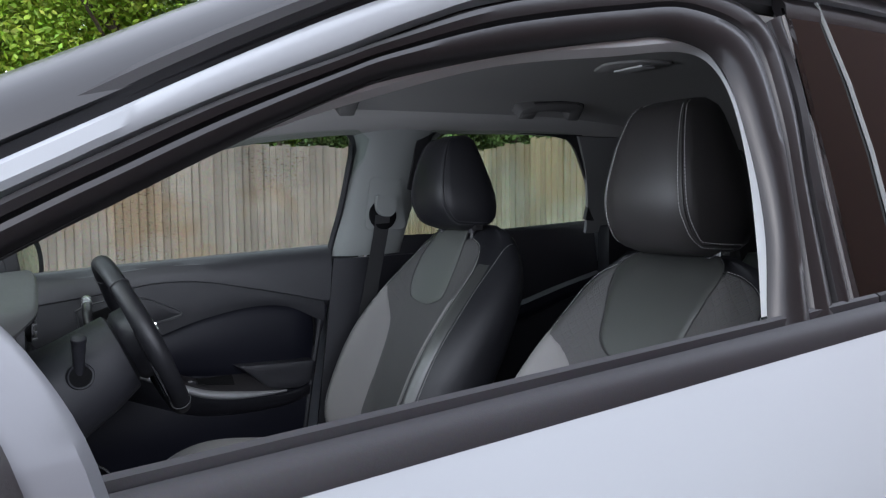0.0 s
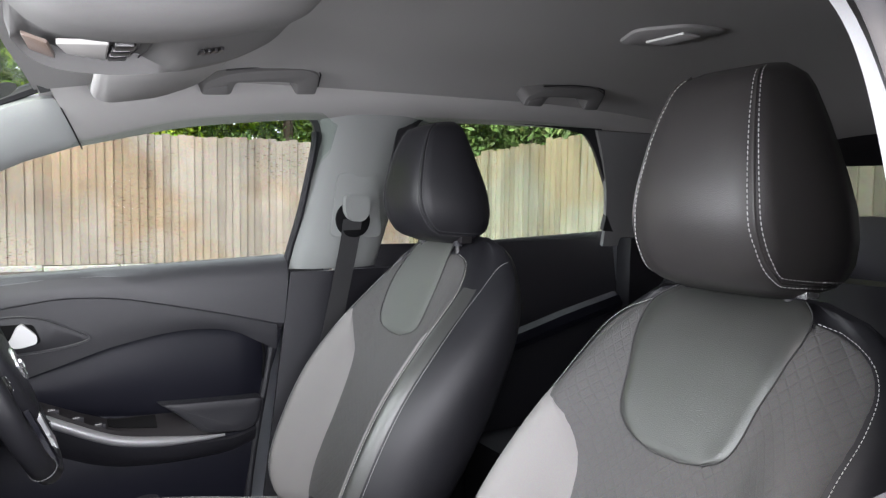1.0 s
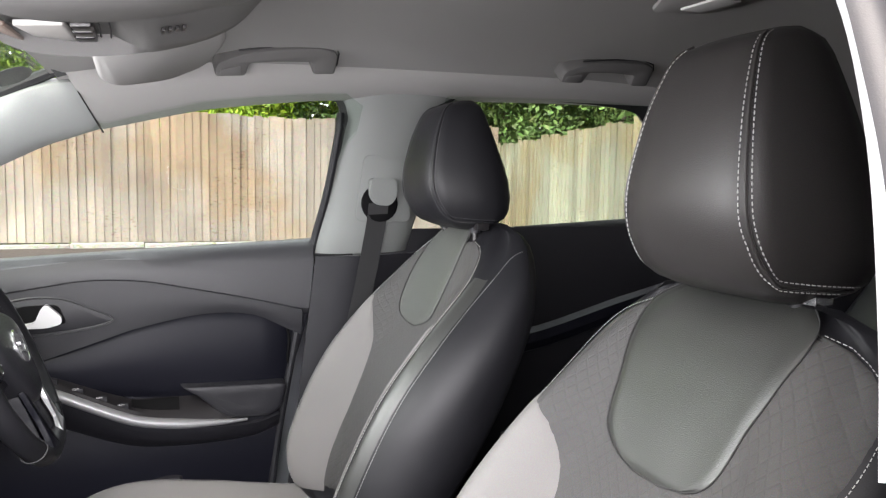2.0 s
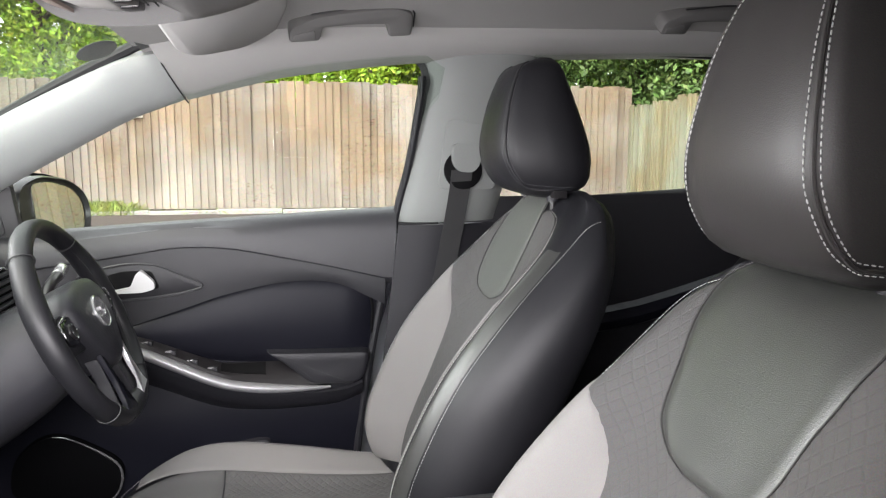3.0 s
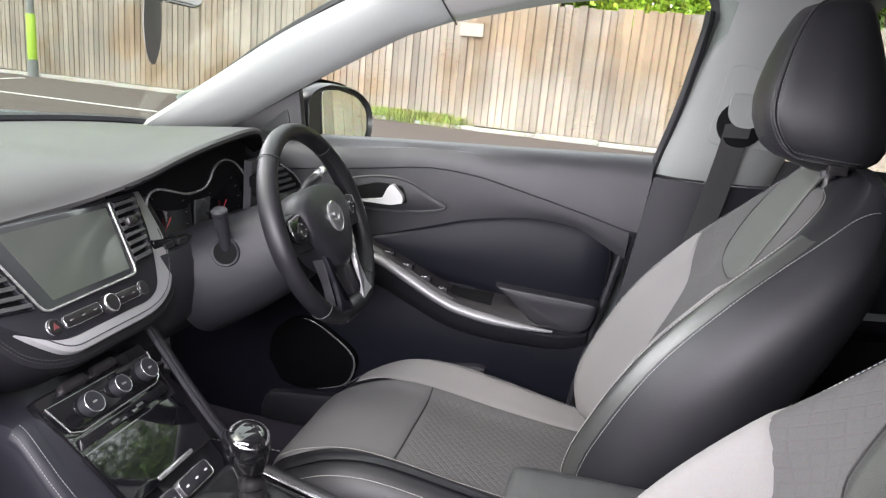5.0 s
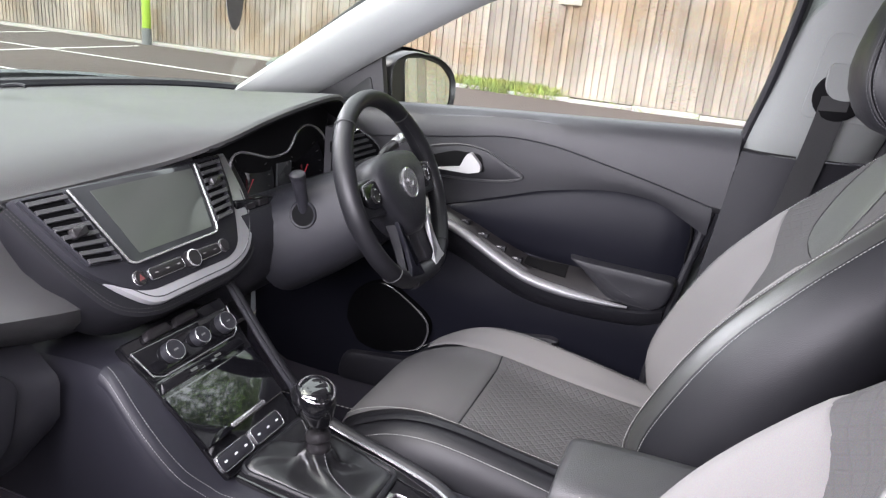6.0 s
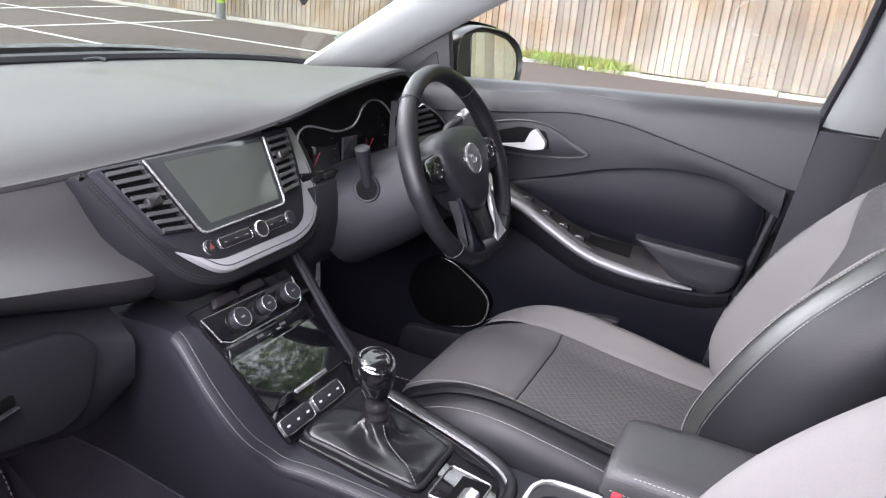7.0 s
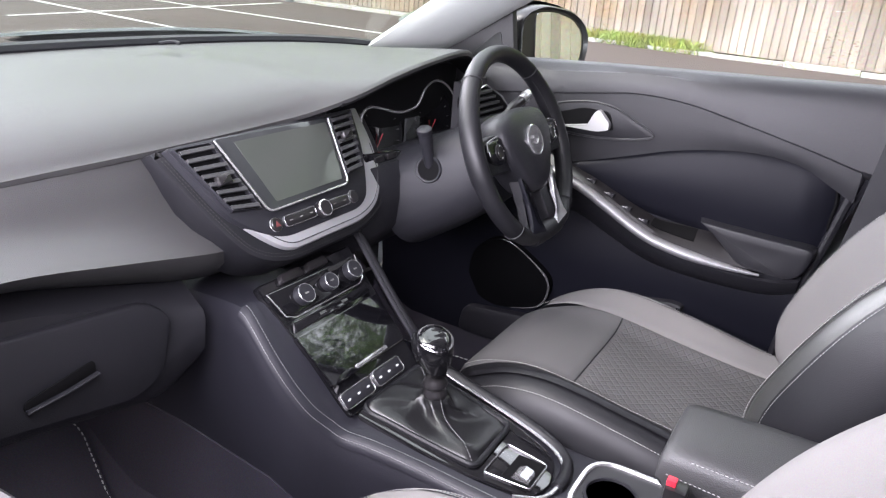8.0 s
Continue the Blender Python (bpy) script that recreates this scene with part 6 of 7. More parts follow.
part("knob_ring", lathe([(0.0132, 0.0105), (0.0140, 0.0112), (0.0134, 0.0124), (0.0120, 0.0130), (0.0118, 0.0120)], on_c(-0.002, -0.0215, 0.012), CN, 24), M_CHROME, kn)

# ---- instrument binnacle, driver's lower dash, side vent ----
bin_ = thing("instrument_cluster", (-0.27, 0.34, 0.98), "unlit instrument cluster with chrome-ringed dials under a hood", "instrument cluster")
# Shade under the hood is put into the recess and lining colour
part("recess", sheet([[V(-0.285 + 0.012 * math.sin(math.pi * i / 10), 0.13 + 0.43 * i / 10, 0.90 + (min(1.07, EZ(0.13 + 0.43 * i / 10) - 0.022) - 0.90) * j / 6) for j in range(7)] for i in range(11)], 0.01, inward=(-1, 0, 0)), M_DEEPSHADE, bin_)
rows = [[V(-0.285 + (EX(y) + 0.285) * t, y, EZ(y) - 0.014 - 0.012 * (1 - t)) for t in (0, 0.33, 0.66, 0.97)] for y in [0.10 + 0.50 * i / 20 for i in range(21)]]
part("hood_lining", sheet(rows, 0.006, inward=(0, 0, 1)), M_DEEPSHADE, bin_)
for cy, cz, r in ((0.262, 0.962, 0.070), (0.452, 0.962, 0.070)):
    d = part("dial", lathe([(r, 0), (r, 0.006), (r - 0.004, 0.004), (0.0, 0.003)], (-0.276, cy, cz), (1, 0, 0.25), 36), M_PIANO, bin_)
    for k in range(13):
        a = radians(225 - 270 * k / 12)
        p = V(-0.268 - 0.22 * r * math.sin(a) * 0.8, cy + 0.8 * r * math.cos(a), cz + 0.8 * r * math.sin(a))
        part("tick", tube([p, p + V(-0.001, -0.006 * math.cos(a), -0.006 * math.sin(a))], 0.0005, 4), M_PATCH, d)
    part("needle", tube([V(-0.266, cy, cz), V(-0.266, cy - 0.022, cz - 0.030)], [0.0012, 0.0005], 6), material("dull_red", (0.30, 0.02, 0.03), 0.5), d)
CT = [(0.457 + 0.079 * math.cos(radians(d)), 0.964 + 0.076 * math.sin(radians(d))) for d in range(-60, 141, 10)] + [(0.376, 1.000), (0.354, 0.996), (0.326, 0.995), (0.298, 0.999), (0.262, 1.009), (0.226, 1.016), (0.200, 1.008), (0.188, 0.984), (0.184, 0.945)]
part("chrome_contour", tube(spline([V(-0.258 - 0.22 * (z - 0.962), y, z) for y, z in CT], 110), 0.0026, 8), M_CHROME, bin_, "thin chrome contour round the dials")
part("trip_display", plate(rounded([(0.338, 0.93), (0.388, 0.93), (0.388, 0.98), (0.338, 0.98)], 0.004, 3), lambda u, v, w: V(-0.268 + w, u, v), 0.004, 0.001), M_SCREEN, bin_)
part("sill_strip", plate(rounded([(0.15, 0.927), (0.29, 0.918), (0.29, 0.934), (0.15, 0.950)], 0.004, 3), lambda u, v, w: V(-0.235 + w, u, v), 0.012, 0.003), M_PIANO, bin_)
for u in (0.175, 0.215):
    part("trip_button", box((-0.224, u, 0.930), (-0.219, u + 0.026, 0.940), 0.002), M_SATIN, bin_)

LOWD = [(-0.262, 0.935), (-0.215, 0.925), (-0.20, 0.90), (-0.195, 0.86), (-0.20, 0.81), (-0.225, 0.77), (-0.29, 0.745), (-0.42, 0.74)]
rows = [[V(x - 0.03 * min(1.3, max(0, (0.14 - y) / 0.04)), y, z) for x, z in LOWD] for y in [-0.02 + 0.72 * i / 24 for i in range(25)]]
part("lower_dash", sheet(rows, 0.012, inward=(-1, 0, 0)), M_PLASTIC, dash, "black lower dash")
rows = [[V(-0.225 - 0.10 * t, y, 1.04 - 0.0 * t - 0.13 * s_) for s_ in (0, 0.25, 0.5, 0.75, 1.0)] for t, y in [(max(0, (yy - 0.60) / 0.12), yy) for yy in [0.482 + 0.228 * i / 8 for i in range(9)]]]
part("end_panel", sheet(rows, 0.02, inward=(-1, 0, 0), roll=0.004), M_DOOR, dash)
VQ = rounded([(0.485, 0.970), (0.478, 1.012), (0.565, 1.033), (0.640, 1.000), (0.692, 0.960), (0.640, 0.942), (0.550, 0.944)], 0.012, 4)
# Backing coloured near-black for the shade between the slats
ev = part("side_vent", plate(VQ, lambda u, v, w: V(-0.232 + w + 0.10 * max(0, u - 0.6), u, v), 0.018, 0.002), M_DEEPSHADE, dash, "side air vent with chrome rim")
part("vent_rim", frame_plate(VQ, 0.004, lambda u, v, w: V(-0.216 + w + 0.10 * max(0, u - 0.6), u, v), 0.006, bevel=0.0012), M_CHROME, ev)
for i in range(5):
    z = 0.956 + 0.0145 * i
    part("slat", box((-0.216, 0.492 + 0.002 * i, z), (-0.205, 0.668 - 0.021 * i, z + 0.0055), 0.0015), M_VENT, ev)

# ---- steering column and wheel ----
WC = V(-0.022, 0.354, 0.967)
TL = radians(24)
WN, WU, WS = V(math.cos(TL), 0, math.sin(TL)), V(-math.sin(TL), 0, math.cos(TL)), V(0, 1, 0)


def on_w(u, v, w):
    return WC + WS * u + WU * v + WN * w


col = thing("steering_column", (-0.12, 0.354, 0.90), "black steering column shroud with control stalks", "steering column")
rings = []
for w, sx, sy, dz in ((-0.040, 0.070, 0.060, -0.004), (-0.048, 0.092, 0.078, -0.008), (-0.10, 0.108, 0.086, -0.018), (-0.16, 0.122, 0.092, -0.026), (-0.24, 0.14, 0.10, -0.030)):
    rings.append([on_w(sx * math.copysign(abs(math.cos(a)) ** 0.7, math.cos(a)), dz + sy * math.copysign(abs(math.sin(a)) ** 0.7, math.sin(a)), w) for a in [2 * math.pi * k / 28 for k in range(28)]])
part("shroud", loft(rings), M_PLASTIC, col, "black column shroud")
part("stalk", tube(spline([(-0.150, 0.250, 0.920), (-0.150, 0.241, 0.945), (-0.150, 0.231, 0.970), (-0.150, 0.223, 0.990)], 14), [0.010] * 5 + [0.011] * 4 + [0.0125] * 5, 12), M_PLASTIC, col, "wiper stalk")
part("stalk_cap", lathe([(0.0125, 0), (0.0138, 0.002), (0.0138, 0.010), (0.011, 0.0125), (0.0, 0.013)], (-0.150, 0.224, 0.988), (0, -0.35, 1), 18), M_PLASTIC, col)
BO, BA = V(-0.148, 0.2425, 0.921), V(0.17, -0.97, 0.15)
boot = part("stalk_boot", lathe([(0.0255, -0.006), (0.0255, 0.003), (0.0235, 0.0055), (0.0205, 0.0045), (0.020, -0.006)], BO, BA, 24), M_PLASTIC, col)
# Proud near-black disc paints the hole's shade
part("boot_hole", lathe([(0.0204, -0.004), (0.0204, 0.0038), (0.0, 0.0038)], BO, BA, 24), M_DEEPSHADE, boot)
part("stalk", tube(spline([on_w(0.07, 0.01, -0.09), (-0.11, 0.475, 1.0), (-0.105, 0.525, 1.02)], 10), 0.010, 10), M_SATIN, col, "indicator stalk")
part("stalk_tip", lathe([(0.0105, 0), (0.0115, 0.002), (0.0115, 0.028), (0.009, 0.031), (0, 0.032)], (-0.105, 0.520, 1.018), (0.05, 1, 0.4), 16), M_SILVER, col)

sw = thing("steering_wheel", WC, "black leather three-spoke steering wheel with silver spoke inserts", "steering wheel")


def rim_pt(a):
    r = 0.1715
    u, v = r * math.sin(a), r * math.cos(a)
    if v < -0.155:
        v = -0.155 + (v + 0.155) * 0.45
    return u, v


path = [rim_pt(2 * math.pi * k / 80) for k in range(80)]
rings = []
for k in range(81):
    u, v = path[k % 80]
    u1, v1 = path[(k + 1) % 80]
    u0, v0 = path[(k - 1) % 80]
    t = Vector((u1 - u0, v1 - v0)).normalized()
    o = Vector((-t.y, t.x))
    ang = 2 * math.pi * (k % 80) / 80
    grip = 1.0 + 0.10 * math.exp(-((abs(math.sin(ang)) - 0.94) / 0.12) ** 2) * (math.cos(ang) > -0.2)
    rings.append([on_w(u + o.x * 0.0150 * grip * math.cos(b), v + o.y * 0.0150 * grip * math.cos(b), 0.0178 * grip * math.sin(b)) for b in [2 * math.pi * q / 14 for q in range(14)]])
rim = part("rim", loft(rings, True, False), M_LEATHER, sw, "smooth black leather rim", sharp=80)
for k in (9, 31, 49, 71):
    u, v = path[k]
    t = (Vector(path[(k + 1) % 80]) - Vector(path[k - 1])).normalized()
    o = Vector((-t.y, t.x))
    part("rim_seam", tube([on_w(u + o.x * 0.0166 * math.cos(b), v + o.y * 0.0166 * math.cos(b), 0.0194 * math.sin(b)) for b in [2 * math.pi * q / 20 for q in range(21)]], 0.0011, 5), M_RUBBER, rim)
for lo, hi in ((10, 30), (50, 70)):
    line = []
    for k in range(lo, hi + 1):
        u, v = path[k]
        s_ = 0.1715 - 0.0185
        q = s_ / 0.1715
        line.append(on_w(u * q, v * q, 0.006))
    part("stitching", stitches(line, 0.003, 0.003, 0.0008), M_DKTHREAD, rim)
HUB = poly_at([(-0.094, 0.030), (-0.070, 0.058), (0.0, 0.068), (0.070, 0.058), (0.094, 0.030), (0.087, -0.002), (0.064, -0.040), (0.036, -0.074), (0.0, -0.084), (-0.036, -0.074), (-0.064, -0.040), (-0.087, -0.002)], 4)
rings = []
for w, k in ((-0.045, 0.8), (-0.03, 1.0), (0.004, 1.03), (0.018, 1.0), (0.026, 0.86), (0.029, 0.45), (0.030, 0.1)):
    rings.append([on_w(p.x * k, p.y * k - 0.004 * (1 - k), w) for p in HUB])
part("airbag_cover", loft(rings), M_MIDDOOR, sw, "grained airbag cover", sharp=60)
for s in (-1, 1):
    SPK = rounded([(s * 0.055, 0.036), (s * 0.110, 0.036), (s * 0.162, 0.030), (s * 0.166, -0.030), (s * 0.115, -0.030), (s * 0.062, -0.034)], 0.010, 3)
    part("spoke", plate(SPK, on_w, 0.022, 0.005, base=-0.016), M_PLASTIC, sw)
    c = Vector((s * 0.112, 0.008))
    pod = part("control_pad", plate(rounded([c + Vector(q) for q in ((-0.026 * s, 0.022), (0.030 * s, 0.018), (0.034 * s, -0.012), (0.0, -0.026), (-0.022 * s, -0.018))], 0.009, 4), on_w, 0.010, 0.003, base=0.004), M_PIANO, sw, "gloss black control pad")
    part("pad_trim", tube([on_w(c.x + a, c.y + b, 0.0125) for a, b in ((-0.026 * s, 0.024), (0.004 * s, 0.0235), (0.031 * s, 0.0195), (0.0355 * s, 0.004))], 0.0017, 6), M_CHROME, pod)
    part("rocker", lathe([(0.0135, 0), (0.0135, 0.003), (0.011, 0.0045), (0.008, 0.003), (0.0, 0.003)], on_w(c.x, c.y - 0.002, 0.013), WN, 20), M_SATIN, pod)
    for du, dv in ((0.0, 0.0105), (0.0, -0.0105), (0.010, 0), (-0.010, 0)):
        part("mark", lathe([(0.0012, 0), (0.0012, 0.0006)], on_w(c.x + du, c.y - 0.002 + dv, 0.0176), WN, 6), M_WHITE, pod)
    LEG = [(s * 0.014, -0.066), (s * 0.056, -0.046), (s * 0.054, -0.100), (s * 0.060, -0.140), (s * 0.078, -0.162), (s * 0.026, -0.168), (s * 0.022, -0.120)]
    part("lower_spoke", plate(rounded(LEG, 0.006, 3), on_w, 0.020, 0.004, base=-0.014), M_PLASTIC, sw)
    INS = [(s * 0.054, -0.060), (s * 0.068, -0.048), (s * 0.064, -0.100), (s * 0.070, -0.136), (s * 0.082, -0.150), (s * 0.024, -0.160), (s * 0.030, -0.148), (s * 0.052, -0.134), (s * 0.047, -0.100)]
    # Left insert is silver too; its shadow is painted in as black
    part("spoke_insert", plate(rounded(INS, 0.005, 3), on_w, 0.008, 0.002, base=0.010), M_HANDLE if s > 0 else M_CARD, sw, "satin silver insert" if s > 0 else "silver insert coloured black for its shadow")
part("bottom_grip", tube([on_w(u, -0.161, 0) for u in (-0.055, -0.03, 0, 0.03, 0.055)], [0.0165, 0.0185, 0.019, 0.0185, 0.0165], 14), M_LEATHER, sw)
em = part("badge", lathe([(0.0285, 0), (0.0285, 0.004), (0.0265, 0.0055), (0.0250, 0.0045), (0.0, 0.0045)], on_w(0, 0.006, 0.028), WN, 32), M_CHROME, sw, "round chrome badge with a plain raised shape")
part("badge_field", lathe([(0.0248, 0), (0.0248, 0.001), (0, 0.001)], on_w(0, 0.006, 0.0318), WN, 32), M_SILVER, em)
bm = bmesh.new()
tube([on_w(-0.012, 0.012, 0.0342), on_w(0.004, 0.008, 0.0342), on_w(-0.004, 0.0, 0.0342), on_w(0.012, -0.006, 0.0342)], [0.003, 0.0035, 0.0035, 0.002], 6, bm)
part("badge_shape", bm, M_CHROME, em)
part("airbag_mark", plate([Vector((-0.006, -0.048)), Vector((0.006, -0.048)), Vector((0.006, -0.044)), Vector((-0.006, -0.044))], on_w, 0.0006, 0, base=0.0262), M_PIANO, sw)


# ---- centre console ----
M_SIDE = material("blue_black_console_vinyl", (0.014, 0.0138, 0.019), 0.5, vary=0.12, grain=(500, 0.25), bump=(900, 0.2), kind="cells", spec=0.4)
con = thing("centre_console", (0.2, 0, 0.36), "black centre console with gloss panels, stitched edge and chrome rails", "centre console")
ZT = curve1([(-0.34, 0.775), (-0.26, 0.785), (-0.205, 0.788), (-0.184, 0.782), (-0.126, 0.722), (-0.077, 0.662), (-0.045, 0.622), (0.0, 0.612), (0.14, 0.592), (0.26, 0.584), (0.45, 0.584), (0.80, 0.584)])
YL = curve1([(-0.34, 0.165), (-0.20, 0.178), (-0.126, 0.184), (-0.077, 0.172), (-0.049, 0.148), (0.02, 0.128), (0.095, 0.116), (0.218, 0.108), (0.40, 0.105), (0.80, 0.105)])
YR = curve1([(-0.34, 0.09), (-0.18, 0.088), (-0.10, 0.085), (-0.03, 0.094), (0.10, 0.092), (0.25, 0.088), (0.80, 0.09)])
rings = []
for x in [-0.60, -0.47] + [-0.34 + 1.10 * i / 44 for i in range(45)]:
    t, l, r = ZT(x), -YL(x), YR(x)
    rings.append([V(x, l - 0.012, 0.37), V(x, l - 0.012, 0.48), V(x, l - 0.006, t - 0.05), V(x, l - 0.001, t - 0.015), V(x, l + 0.008, t - 0.002), V(x, l + 0.024, t), V(x, 0, t - 0.004), V(x, r - 0.016, t), V(x, r - 0.003, t - 0.008), V(x, r + 0.006, t - 0.05), V(x, r + 0.014, 0.45), V(x, r + 0.014, 0.37)])
body = part("body", loft(rings), M_SIDE, con, "black console body")
rows = [[V(x, -YL(x) + dy, ZT(x) + dz) for dy, dz in ((-0.0042, -0.016), (-0.0032, -0.010), (0.0005, -0.0045), (0.008, 0.0005), (0.017, 0.0022), (0.026, 0.0022))] for x in [-0.200 + 0.63 * i / 44 for i in range(45)]]
part("edge_pad", sheet(rows, 0.004, inward=(0, 1, -1)), M_SIDE, con, "soft stitched console edge")
for off, dz in ((0.012, 0.0015), (0.000, -0.006)):
    part("stitching", stitches([V(x, -YL(x) + off - 0.001, ZT(x) + dz + (0.0022 if off > 0.005 else 0.0036)) for x in [-0.195 + 0.455 * i / 80 for i in range(81)]], 0.0030, 0.0016, 0.00048), M_GREYTHREAD, body, "pale stitching")
KE, KN = V(-0.127, 0, 0.14).normalized(), V(0.14, 0, 0.127).normalized()
K0 = V(-0.177, 0, 0.79) - KN * 0.008


def on_k(u, v, w):
    return K0 + KE * v + V(0, 1, 0) * u + KN * w


part("stack_panel", plate(rounded([(-0.142, 0.03), (0.080, 0.03), (0.076, -0.205), (-0.112, -0.21)], 0.008, 3), on_k, 0.012, 0.003, base=-0.010), M_PIANO, con, "gloss black lower stack", sharp=15)
cl = part("climate_panel", plate(rounded([(-0.138, 0.014), (0.070, 0.010), (0.058, -0.036), (-0.122, -0.036)], [0.006, 0.006, 0.02, 0.02], 4), on_k, 0.008, 0.003, base=0.002), M_PIANO, con, "climate control panel")
part("panel_trim", tube([on_k(u, v, 0.010) for u, v in ((-0.138, 0.012), (-0.128, -0.030), (-0.112, -0.0375), (0.046, -0.0375), (0.060, -0.030), (0.070, 0.010))], 0.0012, 6), M_CHROME, cl)
for u, r in ((-0.080, 0.0165), (-0.020, 0.0145), (0.040, 0.0165)):
    k = part("climate_knob", lathe([(r, 0), (r, 0.012), (r - 0.002, 0.015), (r - 0.005, 0.0152), (0, 0.0145)], on_k(u, -0.013, 0.009), KN, 26), M_PLASTIC, cl)
    part("knob_ring", lathe([(r - 0.0010, 0.0138), (r - 0.0006, 0.0149), (r - 0.0012, 0.0155), (r - 0.0018, 0.0153), (r - 0.0020, 0.0145)], on_k(u, -0.013, 0.009), KN, 26), M_SILVER, k, "silver knob ring")
    part("knob_mark", plate([Vector((u - 0.004, -0.0145)), Vector((u + 0.004, -0.0145)), Vector((u + 0.004, -0.0118)), Vector((u - 0.004, -0.0118))], on_k, 0.0004, 0, base=0.0239), M_GREY, k)
for u in (-0.075, -0.015):
    part("toggle", plate(rounded([(u - 0.026, 0.016), (u + 0.024, 0.016), (u + 0.022, 0.032), (u - 0.022, 0.032)], 0.006, 3), on_k, 0.010, 0.003, base=0.002), M_SATIN, cl)
part("seat_heat_switch", plate(rounded([(-0.120, -0.042), (0.058, -0.042), (0.062, -0.058), (-0.124, -0.058)], 0.003, 2), on_k, 0.006, 0.002, base=0.002), M_PIANO, con)
for u in (-0.058, -0.004):
    part("row_mark", plate([Vector((u - 0.007, -0.052)), Vector((u + 0.007, -0.052)), Vector((u + 0.007, -0.048)), Vector((u - 0.007, -0.048))], on_k, 0.0005, 0, base=0.0081), M_PATCH, con)
part("storage_lid", plate(rounded([(-0.134, -0.064), (0.070, -0.064), (0.070, -0.156), (-0.120, -0.156)], 0.006, 3), on_k, 0.008, 0.002, base=0.002), material("mirror_gloss_black", (0.004, 0.004, 0.005), 0.03, vary=0.05, coat=0.6, rough_vary=0.01, spec=0.8), con, "mirror-gloss storage lid", sharp=15)
part("lid_lip", plate(rounded([(-0.060, -0.146), (0.020, -0.146), (0.020, -0.153), (-0.060, -0.153)], 0.002, 2), on_k, 0.003, 0.001, base=0.010), M_CHROME, con)
for a, b in ((-0.116, -0.046), (-0.036, 0.034)):
    kp = part("key_plate", plate(rounded([(a, -0.172), (b, -0.172), (b, -0.196), (a, -0.196)], 0.007, 4), on_k, 0.006, 0.002, base=0.002), M_PLASTIC, con)
    part("key_rim", frame_plate([Vector(p) for p in rounded([(a - 0.0015, -0.1705), (b + 0.0015, -0.1705), (b + 0.0015, -0.1975), (a - 0.0015, -0.1975)], 0.008, 4)], 0.0010, on_k, 0.0062, base=0.002, bevel=0.0004), M_SILVER, kp)
    for i in range(3):
        u = a + (b - a) * (i + 0.5) / 3
        part("key_mark", plate([Vector((u - 0.003, -0.186)), Vector((u + 0.003, -0.186)), Vector((u + 0.003, -0.1835)), Vector((u - 0.003, -0.1835))], on_k, 0.0004, 0, base=0.0081), M_WHITE, kp)

# chrome rail that runs from the stack round the end of the gear surround
RAIL = spline([(-0.215, 0.100, 0.835), (-0.182, 0.095, 0.800), (-0.126, 0.088, 0.738), (-0.075, 0.086, 0.682), (-0.035, 0.090, 0.640), (0.02, 0.090, 0.620), (0.12, 0.080, 0.602), (0.20, 0.062, 0.592), (0.243, 0.034, 0.588), (0.258, -0.010, 0.588), (0.250, -0.055, 0.588), (0.215, -0.082, 0.591)], 60)
part("side_bolster", tube([p + V(0.0, 0.012, -0.004) for p in RAIL[:52]], [0.008 + 0.002 * min(1, i / 20) for i in range(52)], 10), M_LEATHER, con)
part("chrome_rail", tube(RAIL[18:], 0.0034, 8, up=(0, 0, 1), flat=0.7), M_SILVER, con, "chrome rail round the gear surround")
part("satin_rail", tube([p + V(0, 0.002, 0.002) for p in RAIL[:20]], 0.0045, 8), M_PLASTIC, con)


def con_z(x):
    return ZT(x) + 0.004


SUR = rounded([(-0.052, -0.096), (-0.048, 0.088), (0.12, 0.078), (0.235, 0.035), (0.250, -0.03), (0.235, -0.072), (0.12, -0.088)], [0.01, 0.01, 0.03, 0.03, 0.03, 0.02, 0.03], 4)
part("gear_surround", plate(SUR, lambda u, v, w: V(u, v, con_z(u) + w), 0.008, 0.003, base=-0.006), M_PIANO, con, "gloss black gear surround")

# gear lever with its leather gaiter
gear = thing("gear_lever", (0.04, 0.0, 0.60), "gear lever with black leather gaiter and chrome-capped knob", "gear lever")
GT = [q for p, r in zip(*(lambda P: (P, P[1:] + P[:1]))([Vector(p) for p in rounded([(-0.046, -0.082), (-0.043, 0.078), (0.145, 0.052), (0.148, -0.070)], 0.016, 8)])) for q in ([p] if (r - p).length < 0.02 else [p.lerp(r, k / 12) for k in range(12)])]
n = len(GT)
KTOP = V(0.034, 0.002, 0.642)
rings = []
for t, bulge in ((0.0, 0.0), (0.02, 0.004), (0.06, 0.009), (0.10, 0.011), (0.18, 0.011), (0.26, 0.008), (0.36, 0.003), (0.46, -0.001), (0.56, -0.003), (0.66, -0.004), (0.76, -0.002), (0.85, 0.0), (0.94, 0.002), (1.0, 0.0)):
    ring = []
    for i, p in enumerate(GT):
        base = V(p.x, p.y, con_z(p.x) + 0.004)
        a = math.atan2(p.y + 0.002, p.x - 0.04)
        topp = KTOP + V(0.0165 * math.cos(a), 0.0165 * math.sin(a), 0)
        s_ = t ** 0.62
        q = base.lerp(topp, s_)
        q.z = base.z + (topp.z - base.z) * t ** 1.25
        fold = (0.010 * (1 - abs(math.sin(2.5 * a + 3.0 * t + 0.6))) ** 2 - 0.004 + 0.005 * math.sin(3 * a + 2 + 4 * t)) * math.sin(math.pi * t) ** 0.8
        q += V(math.cos(a), math.sin(a), 0.6) * (bulge + fold)
        ring.append(q)
    rings.append(ring)
